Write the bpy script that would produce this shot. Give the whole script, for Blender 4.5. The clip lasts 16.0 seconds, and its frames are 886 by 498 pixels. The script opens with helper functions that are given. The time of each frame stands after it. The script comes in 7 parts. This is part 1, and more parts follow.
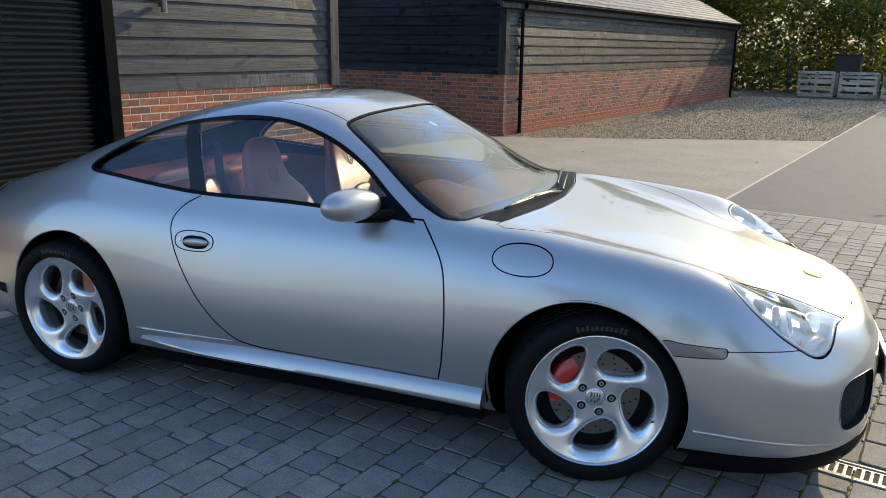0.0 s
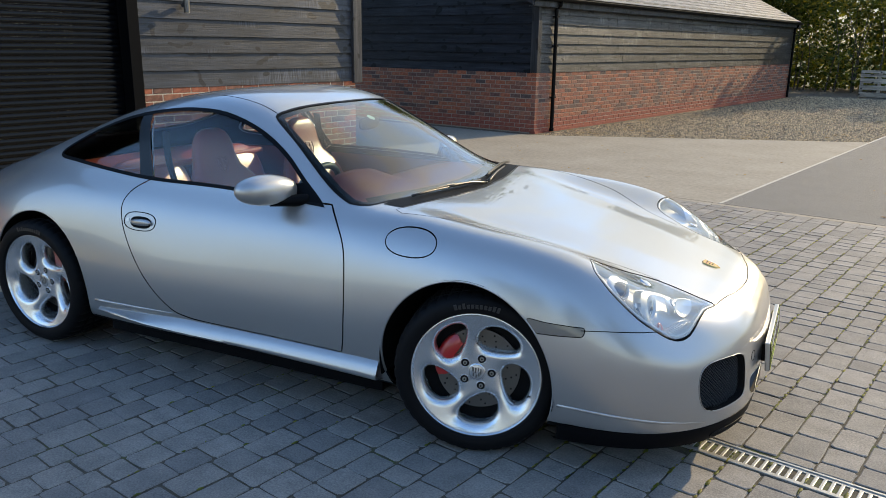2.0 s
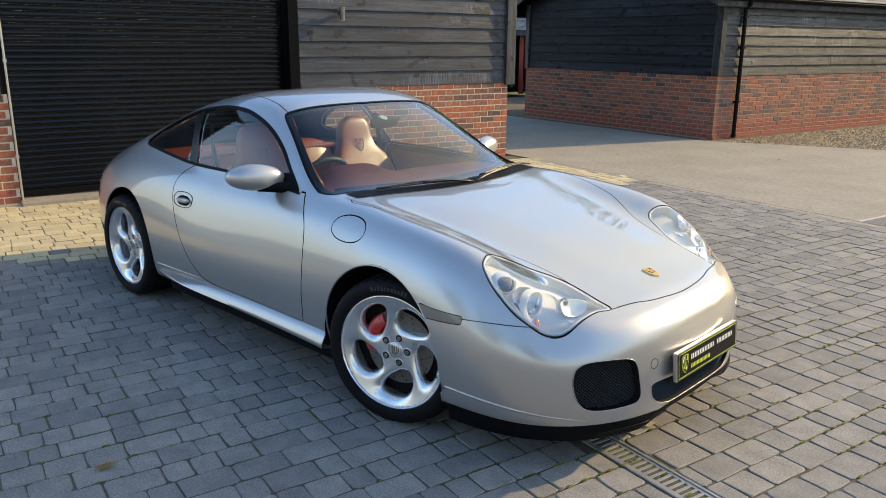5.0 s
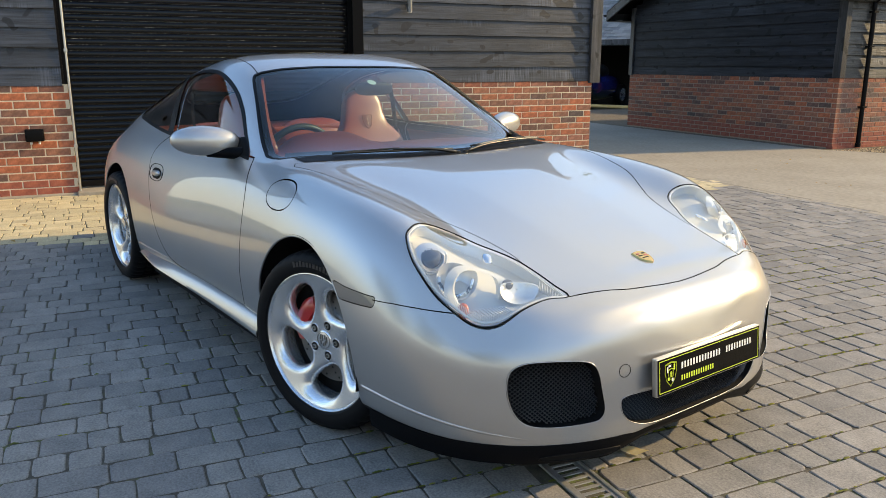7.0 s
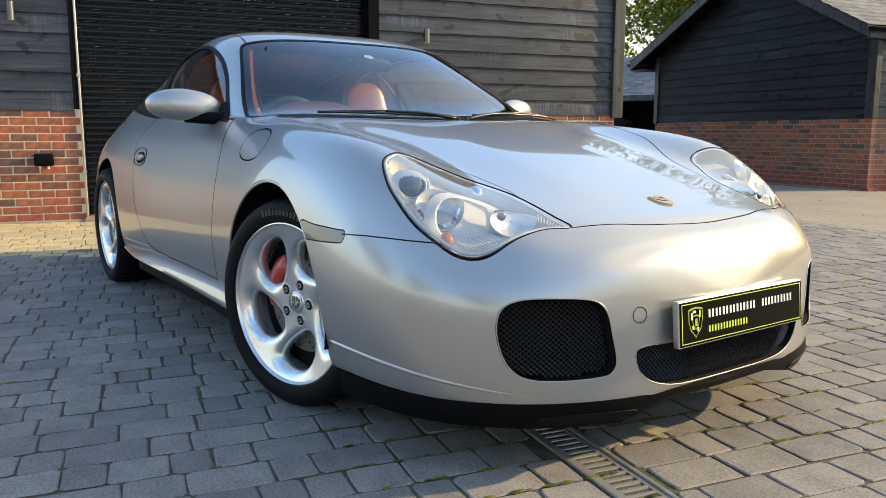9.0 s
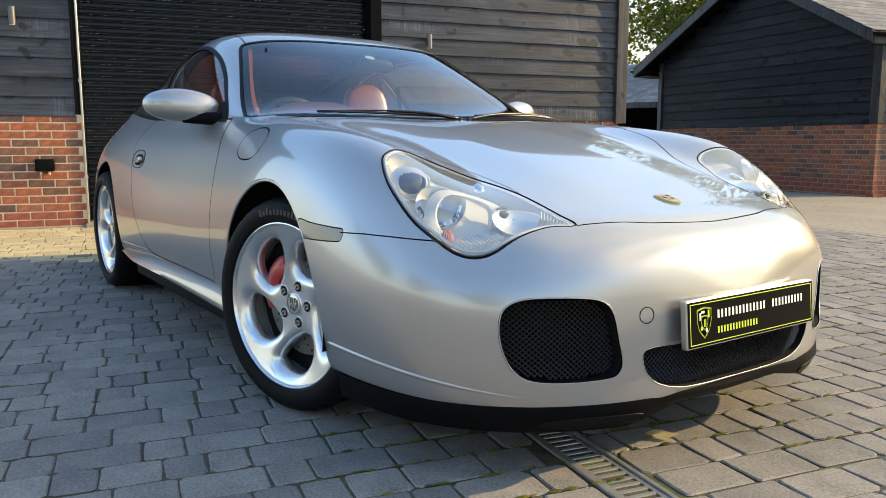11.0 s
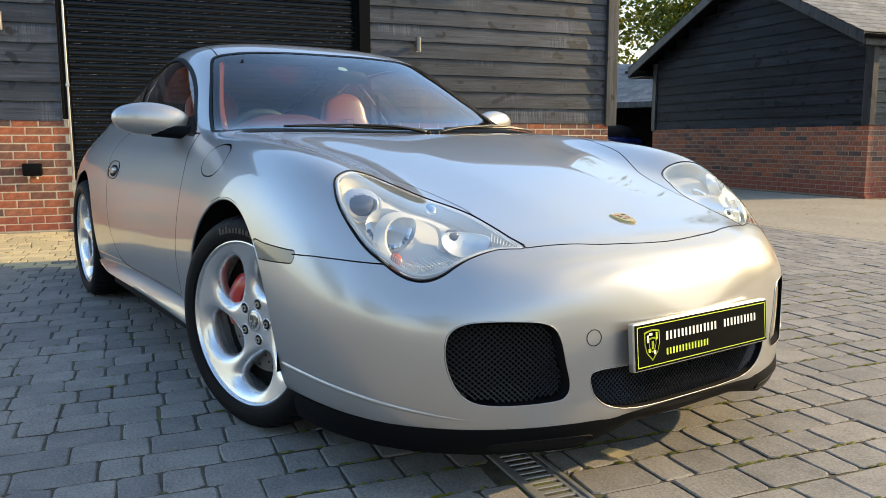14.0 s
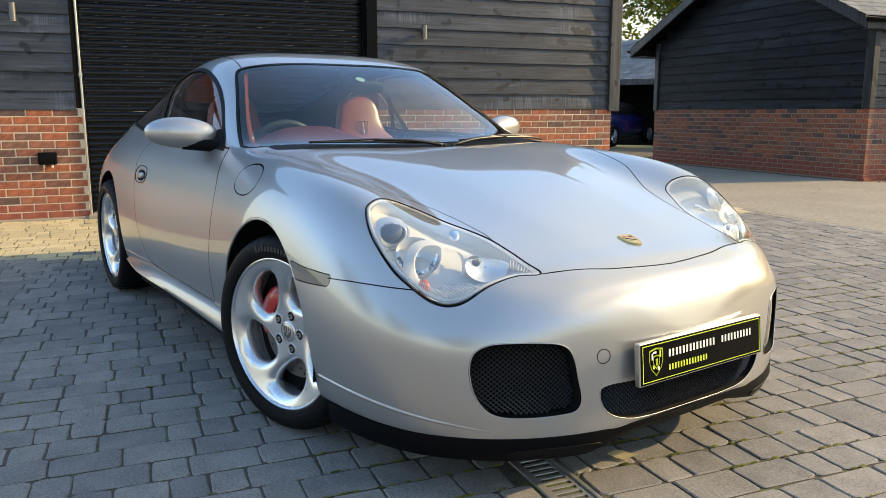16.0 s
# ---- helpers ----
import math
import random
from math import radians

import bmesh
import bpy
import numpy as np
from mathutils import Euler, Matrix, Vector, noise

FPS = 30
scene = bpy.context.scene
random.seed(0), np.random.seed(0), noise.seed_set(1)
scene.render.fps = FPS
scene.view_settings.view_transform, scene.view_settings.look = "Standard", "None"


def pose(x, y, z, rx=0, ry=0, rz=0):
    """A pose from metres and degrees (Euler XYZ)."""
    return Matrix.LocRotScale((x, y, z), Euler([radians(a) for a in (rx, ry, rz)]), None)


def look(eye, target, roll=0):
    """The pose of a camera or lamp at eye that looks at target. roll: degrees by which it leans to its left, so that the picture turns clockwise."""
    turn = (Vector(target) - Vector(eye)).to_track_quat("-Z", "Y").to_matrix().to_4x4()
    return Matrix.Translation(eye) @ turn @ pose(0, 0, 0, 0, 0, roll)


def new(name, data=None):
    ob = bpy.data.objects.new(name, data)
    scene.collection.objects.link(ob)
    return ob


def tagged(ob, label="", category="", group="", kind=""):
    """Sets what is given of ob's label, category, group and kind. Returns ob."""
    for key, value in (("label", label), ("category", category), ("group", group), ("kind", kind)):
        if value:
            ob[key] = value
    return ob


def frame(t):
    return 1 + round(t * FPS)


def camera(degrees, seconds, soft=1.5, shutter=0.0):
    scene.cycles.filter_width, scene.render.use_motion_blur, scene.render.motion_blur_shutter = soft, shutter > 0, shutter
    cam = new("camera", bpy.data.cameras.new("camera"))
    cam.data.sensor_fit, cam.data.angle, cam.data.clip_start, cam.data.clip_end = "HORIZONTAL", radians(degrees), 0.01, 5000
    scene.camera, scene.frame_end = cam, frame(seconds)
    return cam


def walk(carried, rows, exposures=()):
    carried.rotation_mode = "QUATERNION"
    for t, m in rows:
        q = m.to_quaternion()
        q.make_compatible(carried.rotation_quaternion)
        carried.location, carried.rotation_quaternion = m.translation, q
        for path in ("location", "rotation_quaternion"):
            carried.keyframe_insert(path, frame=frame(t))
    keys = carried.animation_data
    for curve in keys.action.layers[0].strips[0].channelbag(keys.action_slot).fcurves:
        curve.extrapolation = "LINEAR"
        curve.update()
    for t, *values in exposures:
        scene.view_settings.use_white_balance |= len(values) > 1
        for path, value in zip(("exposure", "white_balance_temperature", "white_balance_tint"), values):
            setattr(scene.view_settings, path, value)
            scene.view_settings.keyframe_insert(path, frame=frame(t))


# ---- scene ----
cam = camera(59.7, 16.0, soft=0.8)
PATH = [
    (0, (0.418, -3.319, 1.501), (-0.283, -1.516, 0.995), 0.7),
    (0.5, (0.62, -3.396, 1.523), (-0.108, -1.603, 1.015), 0.7),
    (1, (0.774, -3.426, 1.514), (0.014, -1.647, 1.005), 0.7),
    (1.5, (0.916, -3.353, 1.501), (0.115, -1.592, 0.992), 0.7),
    (2, (1.088, -3.274, 1.506), (0.234, -1.539, 0.995), 0.7),
    (2.5, (1.253, -3.254, 1.515), (0.327, -1.557, 1.004), 0.7),
    (3, (1.471, -3.254, 1.532), (0.459, -1.608, 1.019), 0.7),
    (3.5, (1.62, -3.191, 1.521), (0.516, -1.605, 1.007), 0.6),
    (4, (1.806, -3.066, 1.525), (0.615, -1.545, 1.009), 0.5),
    (4.5, (2.066, -2.962, 1.544), (0.8, -1.504, 1.027), 0.4),
    (4.7, (2.161, -2.916, 1.549), (0.866, -1.481, 1.033), 0.4),
    (6.8, (2.327, -2.06, 1.329), (0.793, -0.872, 0.846), 0.2),
    (7, (2.273, -1.99, 1.244), (0.721, -0.818, 0.778), 0.1),
    (7.5, (2.207, -1.887, 1.021), (0.621, -0.741, 0.608), 0.0),
    (8, (2.2, -1.819, 0.903), (0.597, -0.68, 0.54), -0.0),
    (8.5, (2.189, -1.77, 0.858), (0.575, -0.633, 0.537), -0.0),
    (9, (2.143, -1.746, 0.821), (0.522, -0.612, 0.526), -0.0),
    (11.3, (2.107, -1.706, 0.778), (0.476, -0.58, 0.513), -0.1),
    (11.5, (2.116, -1.699, 0.765), (0.484, -0.57, 0.514), -0.1),
    (12, (2.137, -1.675, 0.772), (0.506, -0.546, 0.521), -0.1),
    (12.5, (2.146, -1.652, 0.782), (0.514, -0.525, 0.53), -0.0),
    (13, (2.159, -1.635, 0.804), (0.527, -0.508, 0.547), -0.0),
    (13.5, (2.163, -1.623, 0.821), (0.533, -0.496, 0.556), -0.1),
    (14, (2.176, -1.615, 0.85), (0.548, -0.487, 0.57), -0.1),
    (14.5, (2.193, -1.624, 0.88), (0.567, -0.499, 0.581), -0.1),
    (15, (2.218, -1.663, 0.926), (0.594, -0.539, 0.61), -0.1),
    (15.5, (2.245, -1.711, 0.968), (0.623, -0.588, 0.638), -0.1),
    (16, (2.269, -1.753, 1.012), (0.65, -0.632, 0.662), -0.1),
]
walk(cam, [(t, look(eye, target, roll)) for t, eye, target, roll in PATH], exposures=[(0, 1.17, 6950, 3), (2.5, 1.23, 7250, 3), (4.5, 1.38, 7700, 4), (7, 1.5, 8300, 4), (9, 1.56, 8450, 3), (11.5, 1.59, 8450, 3), (16, 1.57, 8450, 3)])

# ---- light ----
SUN_AZ = (0.395, 0.919)          # towards the sun, on the ground plan
SUN_EL = radians(23)
world = bpy.data.worlds.new("sky")
scene.world = world
world.use_nodes = True
wt = world.node_tree
bg = wt.nodes["Background"]
sky = wt.nodes.new("ShaderNodeTexSky")
sky.sky_type = "NISHITA"
sky.sun_disc = False
sky.sun_elevation = SUN_EL
sky.sun_rotation = math.atan2(SUN_AZ[0], SUN_AZ[1])
sky.dust_density = 0.3
sky.ozone_density = 3.0
# broken cloud over the blue
wco = wt.nodes.new("ShaderNodeTexCoord")
wmap = wt.nodes.new("ShaderNodeMapping")
wmap.inputs["Scale"].default_value = (2.4, 0.8, 2.0)
wno = wt.nodes.new("ShaderNodeTexNoise")
wno.inputs["Scale"].default_value = 2.6
wno.inputs["Detail"].default_value = 7
wno.inputs["Roughness"].default_value = 0.55
wno.inputs["Distortion"].default_value = 0.4
wra = wt.nodes.new("ShaderNodeValToRGB")
wra.color_ramp.elements[0].position, wra.color_ramp.elements[1].position = 0.30, 0.60
wmx = wt.nodes.new("ShaderNodeMix")
wmx.data_type = "RGBA"
# cloud is brighter towards the sun
wdot = wt.nodes.new("ShaderNodeVectorMath")
wdot.operation = "DOT_PRODUCT"
wdot.inputs[1].default_value = Vector((SUN_AZ[0], SUN_AZ[1], math.tan(SUN_EL))).normalized()
wgl = wt.nodes.new("ShaderNodeValToRGB")
wgl.color_ramp.elements[0].position, wgl.color_ramp.elements[0].color = 0.42, (2.75, 2.85, 3.05, 1)
wgl.color_ramp.elements[1].position, wgl.color_ramp.elements[1].color = 0.97, (3.5, 3.4, 3.2, 1)
wt.links.new(wco.outputs["Generated"], wdot.inputs[0])
wt.links.new(wdot.outputs["Value"], wgl.inputs["Fac"])
wt.links.new(wgl.outputs["Color"], wmx.inputs["B"])
wt.links.new(wco.outputs["Generated"], wmap.inputs["Vector"])
wt.links.new(wmap.outputs[0], wno.inputs["Vector"])
wt.links.new(wno.outputs["Fac"], wra.inputs["Fac"])
# most of it stands on the sun's side; the rest of the sky is clear
wcl = wt.nodes.new("ShaderNodeMapRange")
wcl.inputs["From Min"].default_value, wcl.inputs["From Max"].default_value = 0.46, 0.76
wcl.inputs["To Min"].default_value, wcl.inputs["To Max"].default_value = 0.03, 0.9
wml = wt.nodes.new("ShaderNodeMath")
wml.operation = "MULTIPLY"
wt.links.new(wdot.outputs["Value"], wcl.inputs["Value"])
wt.links.new(wcl.outputs[0], wml.inputs[0])
wt.links.new(wra.outputs["Color"], wml.inputs[1])
wt.links.new(wml.outputs[0], wmx.inputs["Factor"])
# a clear, deep blue autumn sky
wbl = wt.nodes.new("ShaderNodeMix")
wbl.data_type, wbl.blend_type = "RGBA", "MULTIPLY"
wbl.inputs["Factor"].default_value = 1.0
wbl.inputs["B"].default_value = (1.0, 1.12, 1.32, 1)
wt.links.new(sky.outputs[0], wbl.inputs["A"])
wt.links.new(wbl.outputs["Result"], wmx.inputs["A"])
# pale haze low over the horizon, all round
wsx = wt.nodes.new("ShaderNodeSeparateXYZ")
whz = wt.nodes.new("ShaderNodeMapRange")
whz.interpolation_type = "SMOOTHSTEP"
whz.inputs["From Min"].default_value, whz.inputs["From Max"].default_value = 0.0, 0.46
whz.inputs["To Min"].default_value, whz.inputs["To Max"].default_value = 0.9, 0.0
wha = wt.nodes.new("ShaderNodeMix")
wha.data_type = "RGBA"
whc = wt.nodes.new("ShaderNodeValToRGB")
whc.color_ramp.elements[0].position, whc.color_ramp.elements[0].color = 0.2, (2.6, 2.58, 2.5, 1)
whc.color_ramp.elements[1].position, whc.color_ramp.elements[1].color = 0.9, (1.65, 1.4, 1.05, 1)
wt.links.new(wdot.outputs["Value"], whc.inputs["Fac"])
wt.links.new(whc.outputs["Color"], wha.inputs["B"])
wt.links.new(wco.outputs["Generated"], wsx.inputs[0])
wt.links.new(wsx.outputs["Z"], whz.inputs["Value"])
wt.links.new(whz.outputs[0], wha.inputs["Factor"])
wt.links.new(wmx.outputs["Result"], wha.inputs["A"])
wt.links.new(wha.outputs["Result"], bg.inputs["Color"])
bg.inputs["Strength"].default_value = 0.15
sun = new("sun", bpy.data.lights.new("sun", "SUN"))
sun.data.energy, sun.data.angle, sun.data.color = 2.3, radians(0.6), (1.0, 0.79, 0.54)
sun.matrix_world = look((SUN_AZ[0] * 30, SUN_AZ[1] * 30, 30 * math.tan(SUN_EL)), (0, 0, 0))

# ---- materials ----
def material(name, color=(0.5, 0.5, 0.5), rough=0.5, metal=0.0, coat=0.0, spec=0.5, emit=None):
    m = bpy.data.materials.new(name)
    m.use_nodes = True
    b = m.node_tree.nodes["Principled BSDF"]
    b.inputs["Base Color"].default_value = (*color, 1)
    b.inputs["Roughness"].default_value = rough
    b.inputs["Metallic"].default_value = metal
    b.inputs["Coat Weight"].default_value = coat
    b.inputs["Coat Roughness"].default_value = 0.03
    b.inputs["Specular IOR Level"].default_value = spec
    if emit:
        b.inputs["Emission Color"].default_value = (*emit[:3], 1)
        b.inputs["Emission Strength"].default_value = emit[3]
    return m


def node(m, kind, **inputs):
    n = m.node_tree.nodes.new(kind)
    for key, value in inputs.items():
        n.inputs[key.replace("_", " ")].default_value = value
    return n


def link(m, a, b):
    m.node_tree.links.new(a, b)


def bsdf(m):
    return m.node_tree.nodes["Principled BSDF"]


def coords(m, scale=(1, 1, 1), which="Object"):
    c = node(m, "ShaderNodeTexCoord")
    p = node(m, "ShaderNodeMapping")
    p.inputs["Scale"].default_value = scale
    link(m, c.outputs[which], p.inputs["Vector"])
    return p.outputs[0]


def ramp(m, fac, stops):
    r = node(m, "ShaderNodeValToRGB")
    e = r.color_ramp.elements
    while len(e) < len(stops):
        e.new(0.5)
    for k, (pos, col) in enumerate(stops):
        e[k].position, e[k].color = pos, (*col, 1) if len(col) == 3 else col
    link(m, fac, r.inputs["Fac"])
    return r.outputs["Color"]


def mixc(m, fac, a, b, blend="MIX"):
    x = node(m, "ShaderNodeMix")
    x.data_type, x.blend_type = "RGBA", blend
    for value, key in ((fac, "Factor"), (a, "A"), (b, "B")):
        if isinstance(value, (int, float)):
            x.inputs[key].default_value = value
        elif isinstance(value, tuple):
            x.inputs[key].default_value = (*value, 1)
        else:
            link(m, value, x.inputs[key])
    return x.outputs["Result"]


def noise_of(m, vec, scale, detail=4, rough=0.55, distort=0.0):
    n = node(m, "ShaderNodeTexNoise", Scale=scale, Detail=detail, Roughness=rough, Distortion=distort)
    link(m, vec, n.inputs["Vector"])
    return n.outputs["Fac"]


def bump(m, height, strength=0.3, dist=0.01, after=None):
    b = node(m, "ShaderNodeBump", Strength=strength, Distance=dist)
    link(m, height, b.inputs["Height"])
    if after is not None:
        link(m, after, b.inputs["Normal"])
    link(m, b.outputs[0], bsdf(m).inputs["Normal"])
    return b.outputs[0]


def random_of(m, island=False):
    if island:
        return node(m, "ShaderNodeNewGeometry").outputs["Random Per Island"]
    return node(m, "ShaderNodeObjectInfo").outputs["Random"]


def paint_material():
    """Silver metallic: fine bright flake under a clear, sharp lacquer."""
    m = material("silver_paint", (0.50, 0.50, 0.50), 0.34, 0.72, coat=1.0)
    bsdf(m).inputs["Coat IOR"].default_value = 1.65
    bsdf(m).inputs["Coat Roughness"].default_value = 0.01
    v = coords(m)
    flake = noise_of(m, v, 2600, 1)
    col = ramp(m, flake, [(0.3, (0.385, 0.385, 0.382)), (0.7, (0.475, 0.472, 0.466))])
    link(m, col, bsdf(m).inputs["Base Color"])
    big = noise_of(m, v, 6, 3)
    r = ramp(m, big, [(0.3, (0.335, 0.335, 0.335)), (0.7, (0.36, 0.36, 0.36))])
    link(m, r, bsdf(m).inputs["Roughness"])
    return m


def brick_material(name, island):
    m = material(name, rough=0.85)
    v = coords(m, (1, 1, 1))
    tone = ramp(m, random_of(m, island), [
        (0.0, (0.36, 0.115, 0.06)), (0.2, (0.46, 0.135, 0.06)), (0.36, (0.29, 0.10, 0.06)), (0.5, (0.13, 0.075, 0.06)),
        (0.64, (0.38, 0.15, 0.085)), (0.8, (0.085, 0.065, 0.06)), (0.9, (0.42, 0.14, 0.065)), (1.0, (0.30, 0.13, 0.09))])
    n = noise_of(m, v, 22, 6, 0.65)
    dirt = ramp(m, n, [(0.3, (0.62, 0.62, 0.62)), (0.66, (1.35, 1.32, 1.3))])
    link(m, mixc(m, 1.0, mixc(m, 0.30 if island else 0.16, tone, (0.17, 0.115, 0.085) if island else (0.085, 0.06, 0.05)), dirt, "MULTIPLY"), bsdf(m).inputs["Base Color"])
    fine = noise_of(m, v, 120, 4, 0.7)
    bump(m, mixc(m, 0.5, n, fine), 0.7, 0.006)
    return m


def wood_material(name, base, light, wear, along="y"):
    """Stained sawn board: streaks and grain along one axis, saw marks worn pale in patches, dark knots, drips."""
    m = material(name, rough=0.46, spec=0.5)
    pick = lambda a, b: {"y": (a, b, a), "x": (b, a, a), "z": (a, a, b)}[along]
    rnd = random_of(m)
    sca = node(m, "ShaderNodeMath")
    sca.operation = "MULTIPLY"
    sca.inputs[1].default_value = 37.0
    link(m, rnd, sca.inputs[0])

    def moved(scale):
        off = node(m, "ShaderNodeVectorMath")
        off.operation = "ADD"
        link(m, coords(m, scale), off.inputs[0])
        link(m, sca.outputs[0], off.inputs[1])
        return off.outputs[0]
    grain = noise_of(m, moved(pick(1, 0.035)), 75, 6, 0.7, 0.4)
    streak = noise_of(m, moved(pick(1, 0.045)), 24, 4, 0.65, 0.3)
    cloud = noise_of(m, moved(pick(1, 0.3)), 4.5, 4, 0.6, 0.2)
    patch = noise_of(m, moved(pick(1.2, 0.35)), 3.2, 3, 0.5)
    saw = noise_of(m, moved(pick(1.5, 42)), 1.6, 3, 0.6)
    knot = noise_of(m, moved(pick(1, 0.7)), 8.5, 1, 0.2)
    dark = tuple(0.55 * x for x in base)
    g = ramp(m, streak, [(0.34, dark), (0.5, tuple(0.5 * a + 0.5 * b for a, b in zip(base, light))), (0.68, tuple(1.25 * x for x in light))])
    g = mixc(m, 0.42, g, ramp(m, grain, [(0.36, dark), (0.66, tuple(1.3 * x for x in light))]))
    g = mixc(m, 1.0, g, ramp(m, cloud, [(0.32, (0.62, 0.62, 0.62)), (0.68, (1.35, 1.35, 1.35))]), "MULTIPLY")
    worn = ramp(m, saw, [(0.42, (0, 0, 0)), (0.62, (1, 1, 1))])
    where = ramp(m, patch, [(0.55, (0, 0, 0)), (0.70, (wear, wear, wear))])
    c = mixc(m, mixc(m, 1.0, worn, where, "MULTIPLY"), g, tuple(min(1, 3.0 * x) for x in light))
    k = ramp(m, knot, [(0.0, (1, 1, 1)), (0.67, (1, 1, 1)), (0.70, (0.15, 0.15, 0.15))])
    tone = ramp(m, rnd, [(0.0, (0.68, 0.68, 0.68)), (1.0, (1.3, 1.3, 1.3))])
    c = mixc(m, 1.0, mixc(m, 1.0, c, k, "MULTIPLY"), tone, "MULTIPLY")
    link(m, c, bsdf(m).inputs["Base Color"])
    bump(m, mixc(m, 0.12, mixc(m, 0.5, grain, streak), saw), 0.7, 0.008)
    return m


def stone_material(name, low, high, scale=9.0, island=None, rough=0.85, depth=0.004, moss=None, speck=0.35, spread=0.3):
    m = material(name, rough=rough)
    v = coords(m)
    n = noise_of(m, v, scale, 6, 0.6)
    f = noise_of(m, v, scale * 14, 4, 0.7)
    c = ramp(m, n, [(0.3, low), (0.7, high)])
    c = mixc(m, speck, c, ramp(m, f, [(0.3, tuple(0.55 * x for x in low)), (0.7, tuple(1.3 * x for x in high))]))
    if island is not None:
        t = ramp(m, random_of(m, island), [(0.0, (1 - spread, 1 - spread, 1 - spread * 0.93)), (0.5, (1.0, 0.99, 0.97)), (1.0, (1 + spread, 1 + spread * 0.85, 1 + spread * 0.7))])
        c = mixc(m, 1.0, c, t, "MULTIPLY")
    if moss:
        k = ramp(m, noise_of(m, v, 3.2, 4, 0.6), [(0.52, (0, 0, 0)), (0.66, (1, 1, 1))])
        k2 = ramp(m, noise_of(m, v, 40, 3, 0.6), [(0.42, (0, 0, 0)), (0.6, (1, 1, 1))])
        c = mixc(m, mixc(m, 1.0, k, k2, "MULTIPLY"), c, moss)
    link(m, c, bsdf(m).inputs["Base Color"])
    bump(m, mixc(m, 0.45, n, f), 0.8, depth)
    return m


def glass_material(name, tint, gloss=1.0, base=0.085, bend=4.4):
    """Thin pane: clear tinted body with a mirror-like surface by Fresnel."""
    m = bpy.data.materials.new(name)
    m.use_nodes = True
    t = m.node_tree
    t.nodes.remove(t.nodes["Principled BSDF"])
    tr, gl, mx, lw, p5, fr = (t.nodes.new(k) for k in ("ShaderNodeBsdfTransparent", "ShaderNodeBsdfGlossy", "ShaderNodeMixShader", "ShaderNodeLayerWeight", "ShaderNodeMath", "ShaderNodeMath"))
    tr.inputs[0].default_value = (*tint, 1)
    gl.inputs["Color"].default_value = (gloss, gloss, gloss, 1)
    gl.inputs["Roughness"].default_value = 0.012
    lw.inputs["Blend"].default_value = 0.5
    p5.operation, fr.operation = "POWER", "MULTIPLY_ADD"
    p5.inputs[1].default_value = bend
    fr.inputs[1].default_value, fr.inputs[2].default_value = 1 - base, base
    t.links.new(lw.outputs["Facing"], p5.inputs[0])
    t.links.new(p5.outputs[0], fr.inputs[0])
    t.links.new(fr.outputs[0], mx.inputs[0])
    t.links.new(tr.outputs[0], mx.inputs[1])
    t.links.new(gl.outputs[0], mx.inputs[2])
    t.links.new(mx.outputs[0], t.nodes["Material Output"].inputs[0])
    return m


PAINT = paint_material()
GAP = material("shut_line_black", (0.004, 0.004, 0.0045), 0.8, spec=0.2)
TRIM = material("black_trim", (0.0035, 0.0036, 0.0042), 0.42, spec=0.10)
TRIM_SOFT = material("black_plastic", (0.0022, 0.0026, 0.0036), 0.5, spec=0.08)
RUBBER = material("tyre_rubber", (0.005, 0.0052, 0.006), 0.6, spec=0.13)
CHROME = material("chrome", (0.75, 0.75, 0.75), 0.12, 1.0)
ALLOY = material("alloy_silver", (0.74, 0.75, 0.76), 0.27, 0.85, coat=0.9)
STEEL = material("brushed_steel", (0.55, 0.55, 0.54), 0.35, 1.0)
DISC = material("brake_disc_steel", (0.17, 0.165, 0.155), 0.45, 1.0)
CALIPER = material("red_caliper_paint", (0.42, 0.012, 0.012), 0.3, coat=0.8)
GLASS = glass_material("tinted_glass", (0.62, 0.71, 0.68), base=0.025, bend=3.8)
SIDE_GLASS = glass_material("side_glass", (0.87, 0.92, 0.90), base=0.06)
LENS = glass_material("clear_lens", (0.88, 0.90, 0.90), base=0.15)
WIRE = material("black_coated_wire", (0.014, 0.0145, 0.016), 0.35, spec=0.5)
BLACK_GLASS = material("blacked_glass", (0.008, 0.009, 0.010), 0.25, spec=0.3)
MIRROR = material("mirror_glass", (0.85, 0.85, 0.85), 0.02, 1.0)
REFLECTOR = material("lamp_reflector", (0.74, 0.755, 0.76), 0.34, 0.7)
LEATHER = material("terracotta_leather", (0.33, 0.066, 0.038), 0.33, spec=0.8)
_v = coords(LEATHER)
bump(LEATHER, noise_of(LEATHER, _v, 260, 3, 0.6), 0.25, 0.002)
LEATHER_DARK = material("oxblood_leather", (0.15, 0.022, 0.015), 0.45)
DASH_LEATHER = material("dash_leather", (0.20, 0.034, 0.022), 0.5)
bump(DASH_LEATHER, noise_of(DASH_LEATHER, coords(DASH_LEATHER), 260, 3, 0.6), 0.25, 0.002)
CARPET = material("dark_carpet", (0.05, 0.018, 0.014), 0.95)
LINING = material("dark_headlining", (0.05, 0.04, 0.038), 0.9)
AMBER = material("orange_lens", (0.5, 0.12, 0.03), 0.15)
SMOKE = material("smoked_indicator_lens", (0.16, 0.15, 0.135), 0.12, coat=1.0)
RED_LENS = material("red_lamp_lens", (0.35, 0.01, 0.01), 0.12, coat=1.0)
GOLD = material("gold_enamel", (0.72, 0.46, 0.16), 0.25, 0.9)
